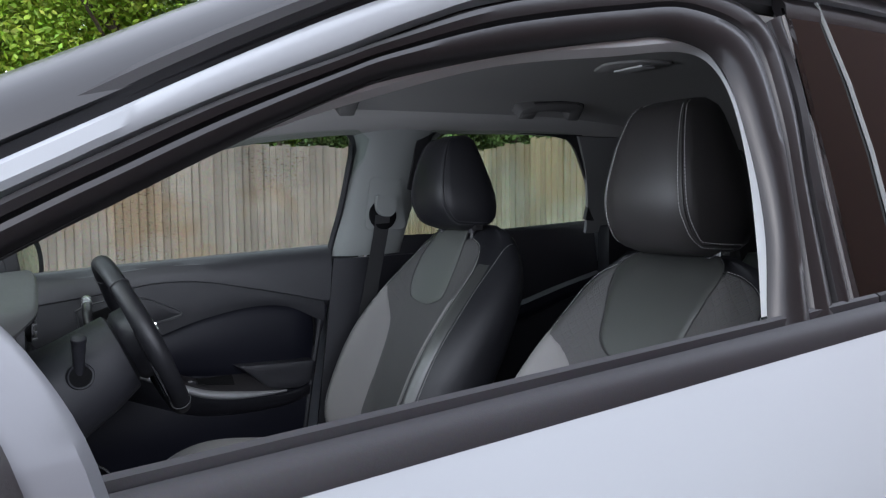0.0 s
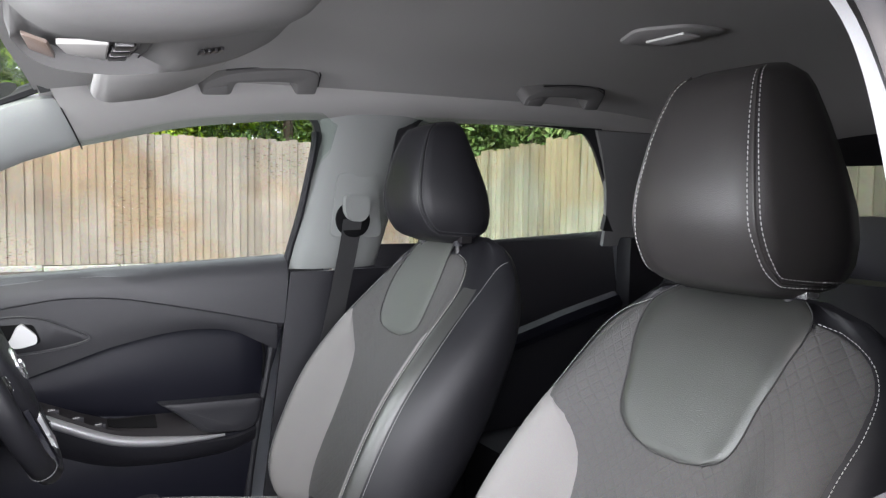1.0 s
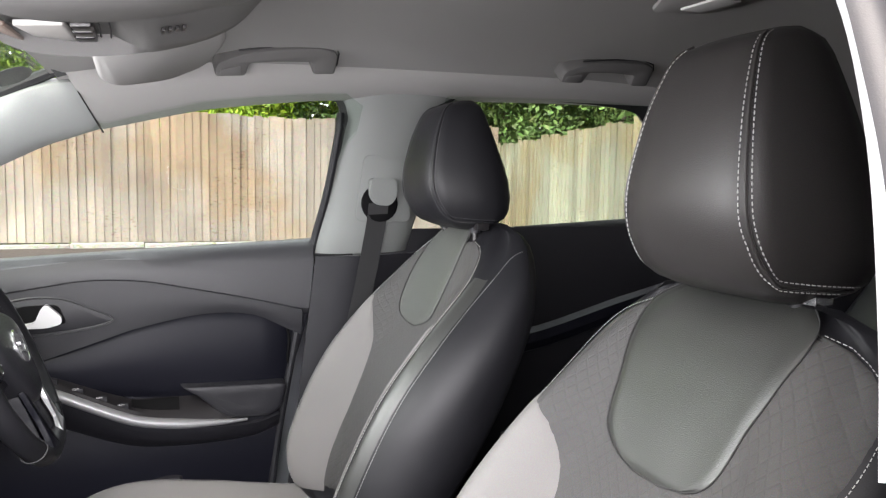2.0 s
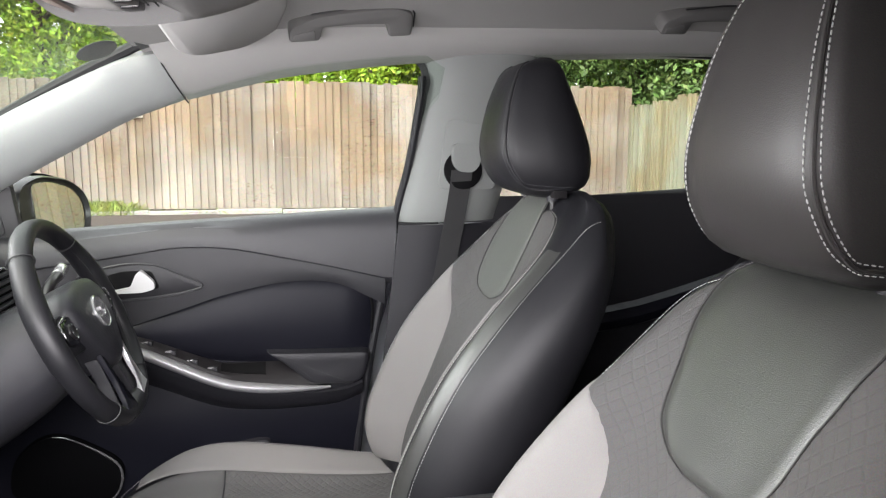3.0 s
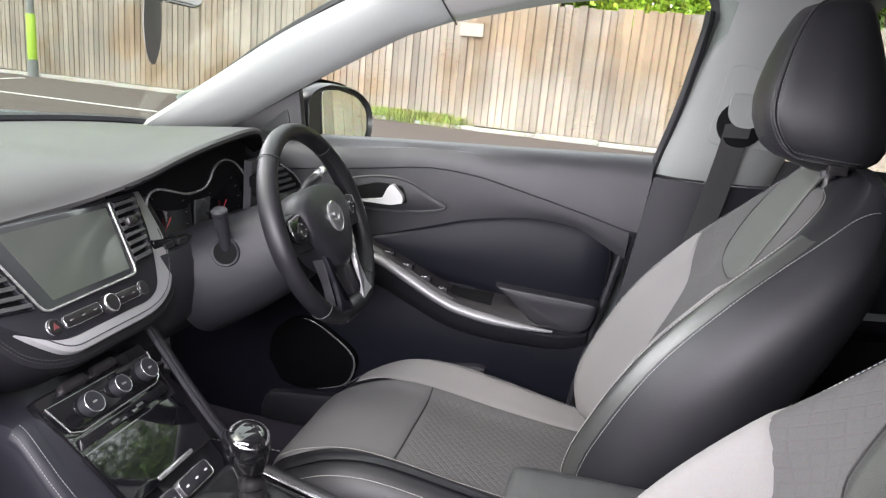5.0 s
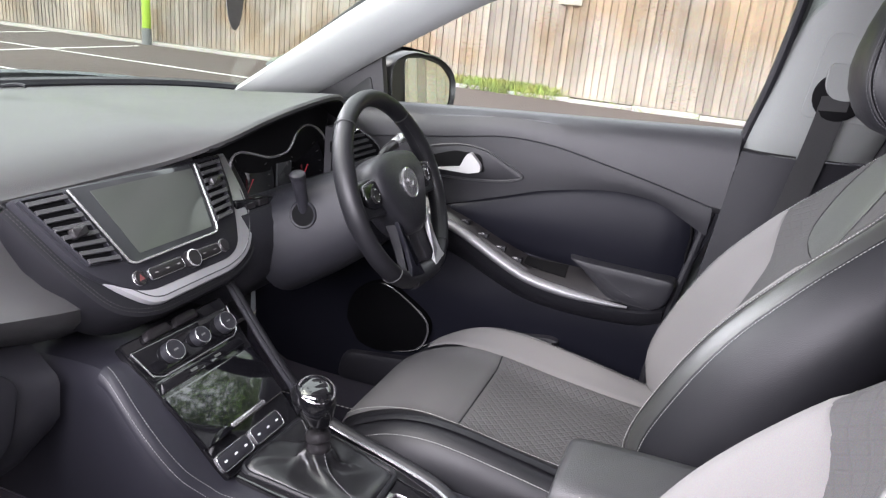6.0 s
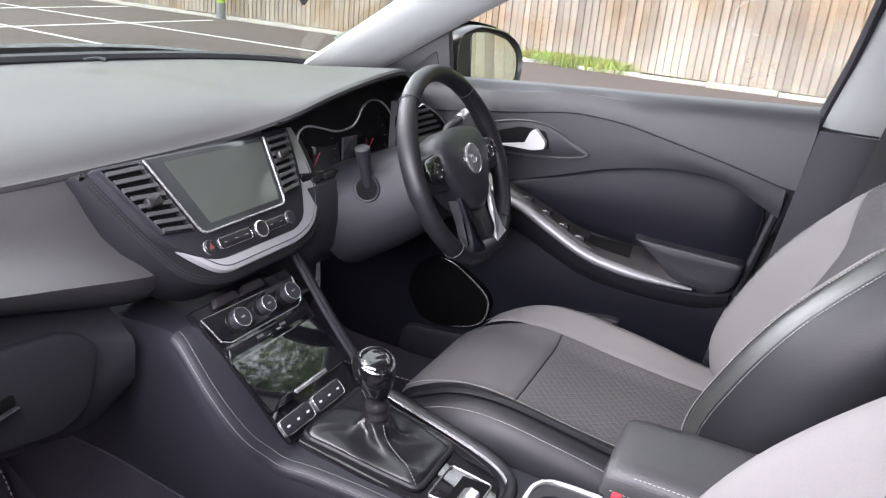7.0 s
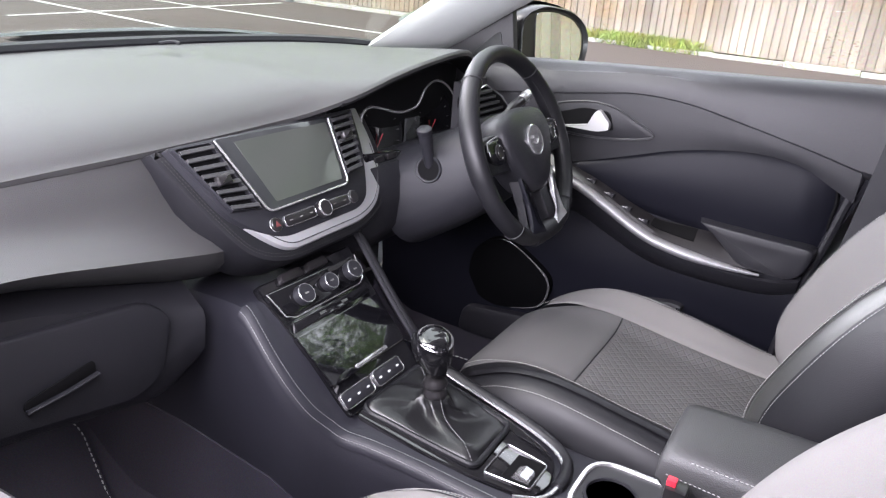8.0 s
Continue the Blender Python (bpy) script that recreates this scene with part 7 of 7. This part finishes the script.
ga = part("gaiter", loft(rings), material("soft_gaiter_leather", (0.008, 0.008, 0.009), 0.34, vary=0.2, grain=(700, 0.3), bump=(600, 0.14), kind="cells"), gear, "creased black leather gaiter", sharp=80)
part("gaiter_frame", tube([V(p.x, p.y, con_z(p.x) + 0.006) for p in GT] + [V(GT[0].x, GT[0].y, con_z(GT[0].x) + 0.006)], 0.005, 8), M_LEATHER, gear)
for idx in (24, 64):
    part("stitching", stitches(spline([rings[k][idx % n] + V(0, 0, 0.001) for k in range(1, 14)], 30), 0.0034, 0.002, 0.0006), M_GREYTHREAD, ga)
ax = V(-0.10, 0.02, 1).normalized()
part("collar", lathe([(0.0175, -0.006), (0.019, 0.0), (0.019, 0.006), (0.0165, 0.009), (0.0165, 0.014), (0.0195, 0.017), (0.0195, 0.023), (0.0165, 0.027), (0.0155, 0.034), (0.017, 0.04)], KTOP, ax, 24), M_SATIN, gear)
kc = KTOP + ax * 0.036
knob = part("knob", loft([[kc + ax * h + V(fx, 0, 0) + V(r * 1.12 * math.cos(a), r * math.sin(a), 0) for a in [2 * math.pi * k / 26 for k in range(26)]] for h, r, fx in ((0, 0.016, 0), (0.010, 0.019, 0.0), (0.022, 0.0255, -0.002), (0.038, 0.030, -0.004), (0.052, 0.0305, -0.005), (0.062, 0.027, -0.005), (0.067, 0.020, -0.005), (0.069, 0.008, -0.005))]), M_PIANO, gear, "gloss black knob", sharp=80)
capn = V(0.30, -0.22, 1).normalized()
part("knob_cap", lathe([(0.0262, -0.006), (0.0255, 0.0), (0.022, 0.0045), (0.013, 0.0066), (0.0, 0.0072)], kc + ax * 0.0625 + V(0.003, -0.002, 0), capn, 28), M_PIANO, knob, "gloss black shift cap")
part("cap_ring", lathe([(0.0258, -0.005), (0.0285, -0.004), (0.0285, -0.001), (0.0256, 0.0012), (0.0250, 0.0)], kc + ax * 0.0622 + V(0.003, -0.002, 0), capn, 30), M_CHROME, knob, "chrome cap ring")
for i in range(3):
    q = kc + ax * 0.0675 + V(0.004, -0.008 + 0.008 * i, 0.0)
    part("shift_mark", tube([q + V(-0.005, 0, 0.0016), q + V(0.005, 0, -0.0016)], 0.0006, 4), M_WHITE, knob)

# parking brake switch
pb = thing("parking_brake_switch", (0.195, -0.03, 0.59), "electric parking brake switch with a chrome paddle", "switch")
z0 = con_z(0.195) + 0.004
part("frame", frame_plate([Vector(p) for p in rounded([(0.160, -0.070), (0.160, 0.012), (0.232, 0.006), (0.232, -0.060)], 0.008, 4)], 0.0022, lambda u, v, w: V(u, v, con_z(u) + 0.003 + w), 0.004), M_SILVER, pb)
part("well", box((0.164, -0.064, z0 - 0.004), (0.228, 0.004, z0 - 0.0005), 0.001), M_DEEPSHADE, pb)
part("paddle", loft([[V(0.196 + dx, y, z0 + dz) for dx, dz in ((0, -0.003), (0.004, 0.004), (0.014, 0.009), (0.026, 0.006), (0.030, -0.003))] for y in (-0.052, -0.040, -0.026)]), M_SILVER, pb)

# cup holders
cup = thing("cup_holder", (0.33, 0.0, 0.58), "open cup holder tray with a chrome rim", "cup holder")
CH = [Vector(p) for p in rounded([(0.276, -0.070), (0.276, 0.074), (0.455, 0.074), (0.455, -0.070)], [0.05, 0.05, 0.01, 0.01], 8)]
part("rim", frame_plate(CH, 0.009, lambda u, v, w: V(u, v, 0.586 + w), 0.008, bevel=0.002), M_CHROME, cup, "chrome rim")
part("well", plate(inset(CH, 0.009), lambda u, v, w: V(u, v, 0.587 + w), 0.0025), M_RUBBER, cup)
for x in (0.33, 0.41):
    part("ring", lathe([(0.040, 0.0), (0.040, 0.003), (0.036, 0.0035), (0.035, 0.0)], (x, 0.0, 0.5895), (0, 0, 1), 28), M_PLASTIC, cup)

# armrest between the seats
rings = []
AX = [(0.392, 0.6), (0.396, 0.85), (0.406, 0.96), (0.43, 1.0), (0.50, 1.0), (0.60, 1.0), (0.70, 1.0), (0.72, 0.96), (0.73, 0.8)]
for x, k in AX:
    w = 0.076 * (0.93 + 0.07 * min(1, (x - 0.39) / 0.08))
    h = 0.042 * k
    zc = 0.706
    prof = [(-1.0, -0.8), (-1.02, 0.0), (-0.98, 0.55), (-0.88, 0.88), (-0.6, 1.0), (0, 1.05), (0.6, 1.0), (0.88, 0.88), (0.98, 0.55), (1.02, 0.0), (1.0, -0.8), (0.8, -1.0), (-0.8, -1.0)]
    rings.append([V(x + 0.03 * max(0, -v) * (x < 0.45), w * u - 0.002, zc + h * v) for u, v in prof])
lid = part("armrest", loft(rings), M_ARM, con, "padded black leather armrest lid", sharp=70)
for seam in ([V(x, -0.002 - 0.0792 * (0.93 + 0.07 * min(1, (x - 0.39) / 0.08)), 0.716) for x in [0.405 + 0.3 * i / 30 for i in range(31)]],
             [V(0.394 + 0.004 * (abs(y) / 0.08) ** 4, y - 0.002, 0.716) for y in [-0.068 + 0.136 * i / 20 for i in range(21)]],
             [V(x, -0.002 - 0.070, 0.7405) for x in [0.43 + 0.27 * i / 30 for i in range(31)]]):
    part("stitching", stitches(seam), M_THREAD, lid)
part("armrest_base", box((0.455, -0.085, 0.585), (0.74, 0.075, 0.676), 0.012), M_PLASTIC, con)

bk = thing("seat_belt_buckle", (0.40, 0.105, 0.60), "black seat belt buckle with a red release button", "seat belt buckle")
part("stem", box((0.40, 0.092, 0.48), (0.425, 0.116, 0.635), 0.004), M_SATIN, bk)
part("release_button", box((0.4005, 0.0985, 0.634), (0.412, 0.1095, 0.6425), 0.002), M_RED, bk, "red button")
bk2 = copy_thing(bk, pose(0.412, -0.112, 0.697))

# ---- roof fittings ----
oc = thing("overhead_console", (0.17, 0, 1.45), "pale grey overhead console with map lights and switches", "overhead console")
rings = []
OW = curve1([(-0.004, 0.08), (0.002, 0.120), (0.03, 0.142), (0.08, 0.150), (0.16, 0.152), (0.25, 0.146), (0.31, 0.125), (0.345, 0.085)])
OZ = curve1([(-0.004, 1.452), (0.002, 1.436), (0.03, 1.414), (0.08, 1.406), (0.16, 1.412), (0.25, 1.434), (0.31, 1.462), (0.345, 1.50)])
for x in [-0.004, 0.002, 0.010, 0.018] + [0.03 + 0.315 * i / 26 for i in range(27)]:
    w, z = OW(x), OZ(x)
    zt = ZC(x) + 0.012
    up = 0.019 * min(1, max(0, (0.36 - x) / 0.09))      # passenger half, nearly flush with the roof
    deep = 0.030 * min(1, max(0, (0.20 - x) / 0.05)) * min(1, max(0, x / 0.02))      # sunk bay for lamps and switches
    rings.append([V(x, -w * 1.06, zt), V(x, -w * 1.03, z + 0.036), V(x, -w * 0.92, z + 0.4 * up + 0.012), V(x, -w * 0.7, z + 0.80 * up), V(x, -w * 0.25, z + up), V(x, -w * 0.10, z + 1.15 * up), V(x, -w * 0.06, z + max(1.2 * up, deep)), V(x, w * 0.4, z + 0.002 + deep), V(x, w * 0.84, z + 0.004 + deep), V(x, w * 0.88, z + 0.006), V(x, w * 0.96, z + 0.009), V(x, w * 1.03, z + 0.03), V(x, w * 1.06, zt)])
part("housing", loft(rings), M_CONSOLEDIM, oc, sharp=52)
M_LENS = material("frosted_lens", (0.36, 0.35, 0.335), 0.4, vary=0.03)
part("map_light", plate(rounded([(0.048, 0.040), (0.104, 0.010), (0.112, 0.124), (0.062, 0.100)], 0.004, 3), lambda u, v, w: V(u, v, 1.436 - w), 0.007, 0.002), M_LENS, oc, "frosted map light lens")
part("front_lens", plate(rounded([(0.012, 0.050), (0.040, 0.040), (0.052, 0.118), (0.022, 0.126)], 0.004, 3), lambda u, v, w: V(u, v, 1.440 - 0.35 * (u - 0.02) - w), 0.005, 0.002), material("amber_lens", (0.15, 0.11, 0.09), 0.3, vary=0.1), oc, "small brown-tinted lens")
for i in range(3):
    part("switch", plate(rounded([(0.110, 0.010 + 0.040 * i), (0.134, 0.010 + 0.040 * i), (0.136, 0.040 + 0.040 * i), (0.113, 0.040 + 0.040 * i)], 0.003, 3), lambda u, v, w: V(u, v, 1.436 + 0.10 * (u - 0.11) - w), 0.008, 0.002), M_SATIN, oc, "dark roof switch")
for x in (0.140, 0.152):
    part("panel_joint", tube([V(x, 0.0, 1.4365), V(x + 0.001, 0.06, 1.4365), V(x, 0.124, 1.4385)], 0.0011, 5), M_RUBBER, oc)
for i in range(4):
    part("mic_slot", box((0.210 + 0.008 * i, 0.004, 1.4320 + 0.0020 * i), (0.214 + 0.008 * i, 0.030, 1.4360 + 0.0020 * i), 0.0006), M_SATIN, oc)


def visor(s):
    v = thing("sun_visor", (0.12, 0.38 * s, 1.43), "pale grey sun visor folded up", "sun visor", "sun visors")
    P = [Vector(p) for p in rounded([(0.112, 0.17), (0.30, 0.17), (0.322, 0.32), (0.304, 0.45), (0.245, 0.535), (0.150, 0.552), (0.122, 0.50)], 0.03, 5)]
    fold = lambda p, z: V(p.x, p.y * s, 1.419 + 0.16 * (p.x - 0.148) + 0.12 * (0.548 - p.y) + z)
    part("pad", loft([[fold(p, z) for p in inset(P, d)] for z, d in ((0.026, 0.006), (0.018, 0.001), (0.010, 0.0), (0.004, 0.003), (0.0, 0.010))]), M_LINER, v, sharp=60)
    part("hinge", tube([(0.150, 0.535 * s, 1.442), (0.135, 0.575 * s, 1.452)], 0.009, 8), M_PILLAR, v)
    return v


visor(1)
visor(-1)


def grab(x, y, z, rise):
    """A roof handle folded flat: a broad bar on two wide feet, set against the headliner."""
    g = thing("grab_handle", (x + 0.115, y, z), "pale grey roof grab handle, folded flat", "grab handle", "grab handles")
    e = V(0.235, 0, rise).normalized()
    up = V(0, -0.035, 0.042).normalized()
    n = e.cross(up)
    n = n if n.z < 0 else -n
    pl = lambda u, v, w: V(x, y, z) + e * u + up * v + n * w
    out = rounded([(-0.002, -0.004), (-0.002, 0.026), (0.045, 0.047), (0.12, 0.056), (0.198, 0.058), (0.236, 0.046), (0.236, -0.004), (0.190, -0.004), (0.186, 0.024), (0.12, 0.027), (0.062, 0.024), (0.056, -0.004)], [0.008, 0.012, 0.02, 0.03, 0.015, 0.016, 0.008, 0.008, 0.006, 0.02, 0.006, 0.008], 4)
    part("bar", plate(out, pl, 0.042, 0.006, base=-0.034), M_CONSOLEDIM, g)
    part("foot_cap", plate(rounded([(0.006, 0.0), (0.006, 0.014), (0.046, 0.022), (0.048, 0.0)], 0.005, 3), pl, 0.003, 0.0015, base=0.007), M_CONSOLEDIM, g)
    # Dark line drawn for the shadow round the folded bar
    part("shadow_gap", tube([pl(u, v, -0.002) for u, v in ((0.040, 0.049), (0.12, 0.0585), (0.20, 0.0605), (0.232, 0.052), (0.239, 0.040), (0.239, 0.012))], 0.0016, 6), M_RUBBER, g)
    return g


grab(0.326, 0.543, 1.457, 0.021)
grab(1.072, 0.494, 1.490, 0.006)
dl = thing("dome_light", (1.06, 0.03, 1.55), "rear dome light with a clear lens", "dome light")
part("bezel", plate(rounded([(0.965, 0.02), (1.015, 0.115), (1.115, 0.075), (1.105, -0.075), (1.015, -0.06)], 0.025, 4), lambda u, v, w: V(u, v, 1.5655 - w), 0.009, 0.006), M_LINER, dl)
part("lens", box((1.035, -0.030, 1.5525), (1.080, 0.060, 1.558), 0.002), material("dome_lens", (0.8, 0.8, 0.79), 0.2, vary=0.02), dl, "clear ribbed lens")

# rear-view mirror and stickers on the windscreen
rv = thing("rear_view_mirror", (-0.08, 0.0, 1.35), "black rear-view mirror on the windscreen", "mirror")
rn = V(0.93, 0.31, -0.12).normalized()
re_ = V(0.31, -0.93, 0).normalized()
ru = rn.cross(re_)
ru = ru if ru.z > 0 else -ru
rc = V(-0.085, -0.002, 1.342)
RP = [Vector(p) for p in rounded([(-0.100, -0.026), (-0.102, 0.030), (0.102, 0.030), (0.100, -0.026), (0.07, -0.034), (-0.07, -0.034)], 0.018, 4)]
pr = lambda u, v, w: rc + re_ * u + ru * v + rn * w
part("housing", loft([[pr(p.x * k, p.y * k, w) for p in RP] for w, k in ((0.010, 0.95), (0.012, 0.99), (0.006, 1.02), (-0.02, 1.0), (-0.035, 0.8), (-0.04, 0.4))]), M_PIANO, rv)
part("mirror_glass", plate(inset(RP, 0.004), pr, 0.003, 0.001, base=0.0105), M_MIRROR, rv, flat=True)
part("stem", tube([pr(0, 0.01, -0.03), (-0.13, 0, 1.43), (-0.11, 0, 1.475)], [0.012, 0.016, 0.022], 10), M_PIANO, rv)


def sticker(u, v, r, ring, label):
    """A disc stuck to the inside of the windscreen."""
    c = screen_pt(u, v)
    e = (screen_pt(u + 0.02, v) - screen_pt(u - 0.02, v)).normalized()
    f = (screen_pt(u, v + 0.02) - screen_pt(u, v - 0.02)).normalized()
    nn = e.cross(f).normalized()
    if nn.x < 0:
        nn = -nn
    d = thing("windscreen_sticker", c, label, "sticker", "windscreen stickers")
    pl = lambda a, b, w: c + e * a + f * b + nn * (0.008 + w)
    part("disc", plate([(r * math.cos(a), r * 1.0 * math.sin(a)) for a in [2 * math.pi * k / 32 for k in range(32)]], pl, 0.001), ring[0], d)
    if len(ring) > 1:
        part("logo", plate([(r * 0.55 * math.cos(a), r * 0.2 + r * 0.55 * math.sin(a)) for a in [2 * math.pi * k / 28 for k in range(28)]], pl, 0.0008, base=0.0012), ring[1], d, "plain red roundel")


sticker(0.897, 0.895, 0.036, (M_PATCH,), "small grey oval sensor patch on the windscreen")

# paper air freshener that hangs from the mirror
af = thing("air_freshener", (-0.146, 0.037, 1.26), "oval white paper air freshener with a red roundel, hanging", "air freshener")
an, ae = V(-0.966, -0.254, 0).normalized(), V(-0.254, 0.966, 0).normalized()
pa = lambda u, v, w: V(-0.146, 0.038, 1.286) + ae * u + V(0, 0, 1) * v + an * w
# White card; the shadow on its back is put in as grey
part("card", plate([(0.032 * math.cos(a), 0.055 * math.sin(a)) for a in [2 * math.pi * k / 36 for k in range(36)]], pa, 0.0012, base=-0.0006), M_PATCH, af, "card back coloured grey for its shadow")
part("face", plate([(0.0315 * math.cos(a), 0.0545 * math.sin(a)) for a in [2 * math.pi * k / 36 for k in range(36)]], pa, 0.0002, base=0.0006), M_WHITE, af, "white printed face")
part("roundel", plate([(0.019 * math.cos(a), 0.012 + 0.019 * math.sin(a)) for a in [2 * math.pi * k / 28 for k in range(28)]], pa, 0.0004, base=0.0008), M_RED, af, "plain red roundel")
part("caption_bar", plate([(-0.016, -0.020), (0.016, -0.020), (0.016, -0.014), (-0.016, -0.014)], pa, 0.0004, base=0.0008), M_PATCH, af)
part("string", tube([pa(0, 0.054, 0), (-0.11, 0.01, 1.345)], 0.0006, 4), M_WHITE, af)

# carpet up the passenger's side of the tunnel
rows = [[V(x, -YL(x) - 0.0135 - 0.02 * (1 - j / 6) ** 2, 0.365 + (0.535 - 0.10 * max(0, (x + 0.12) / 0.12) - 0.365) * j / 6) for j in range(7)] for x in [-0.66 + 0.66 * i / 20 for i in range(21)]]
single("tunnel_carpet", sheet(rows, 0.003, inward=(0, 1, 0)), M_CARPET, "black carpet up the side of the tunnel", "carpet", kind="structure")

# ---- seat belt on the driver's pillar ----
sb = thing("seat_belt", (0.69, 0.64, 1.22), "black seat belt through a grey height adjuster on the pillar", "seat belt")
PLT = rounded([(0.657, 1.312), (0.760, 1.320), (0.772, 1.160), (0.638, 1.162)], 0.018, 4)
part("slide_plate", plate(PLT, lambda u, v, w: V(u, 0.652 - w, v), 0.003, 0.002), M_PILLAR, sb, "pale grey slide plate")
part("guide_slot", lathe([(0.043, 0), (0.043, 0.008), (0.039, 0.010), (0.0, 0.010)], (0.694, 0.650, 1.203), (0, -1, 0.1), 24), M_DEEPSHADE, sb)
part("guide_cap", loft([[V(x, 0.640 - w, z) for x, z in rounded([(0.668, 1.262), (0.730, 1.258), (0.728, 1.215), (0.712, 1.198), (0.680, 1.200), (0.666, 1.22)], 0.012, 3)] for w in (-0.004, 0.010, 0.016)]), M_PILLAR, sb, "grey guide cap")
path = spline([(0.690, 0.636, 1.205), (0.684, 0.640, 1.15), (0.670, 0.655, 1.05), (0.652, 0.662, 0.95), (0.62, 0.665, 0.80), (0.58, 0.668, 0.60), (0.56, 0.67, 0.42)], 30)
part("webbing", loft([[p + V(-0.024, 0, -0.002), p + V(0.024, 0, 0.004), p + V(0.024, 0.0015, 0.004), p + V(-0.024, 0.0015, -0.002)] for p in path]), material("belt_webbing", (0.02, 0.02, 0.021), 0.7, grain=(900, 0.5), bump=(1200, 0.6)), sb, "black webbing")

# driver's floor mat and pedals
def floor_z(x, y):
    return 0.36 + 0.16 * max(0, (-0.45 - x) / 0.3) ** 1.3 + 0.06 * math.exp(-(y / 0.12) ** 2)


MAT = rounded([(-0.66, -0.26), (-0.60, -0.195), (-0.40, -0.265), (0.0, -0.24), (0.02, -0.60), (-0.62, -0.60)], [0.03, 0.05, 0.06, 0.04, 0.04, 0.05], 5)
fm = single("floor_mat", plate(MAT, lambda u, v, w: V(u, v, floor_z(u, v) + 0.004 + w), 0.012, 0.004), M_CARPET, "black carpet floor mat with a pale stitched edge", "floor mat", "floor mats")
part("stitching", stitches([V(p.x, p.y, floor_z(p.x, p.y) + 0.0165) for p in inset([Vector(q) for q in MAT], 0.005)], 0.008, 0.004, 0.0016), M_THREAD, fm, "pale edge stitching")
copy_thing(fm, pose(0, 0.79, 0))
pd = thing("pedals", (-0.45, 0.35, 0.5), "black pedals in the driver's footwell", "pedals")
for y in (0.24, 0.35, 0.45):
    part("pedal", box((-0.44, y - 0.03, 0.50), (-0.425, y + 0.03, 0.57), 0.006), M_RUBBER, pd)
    part("pedal_arm", tube([(-0.45, y, 0.535), (-0.52, y, 0.78)], 0.009, 8), M_SATIN, pd)
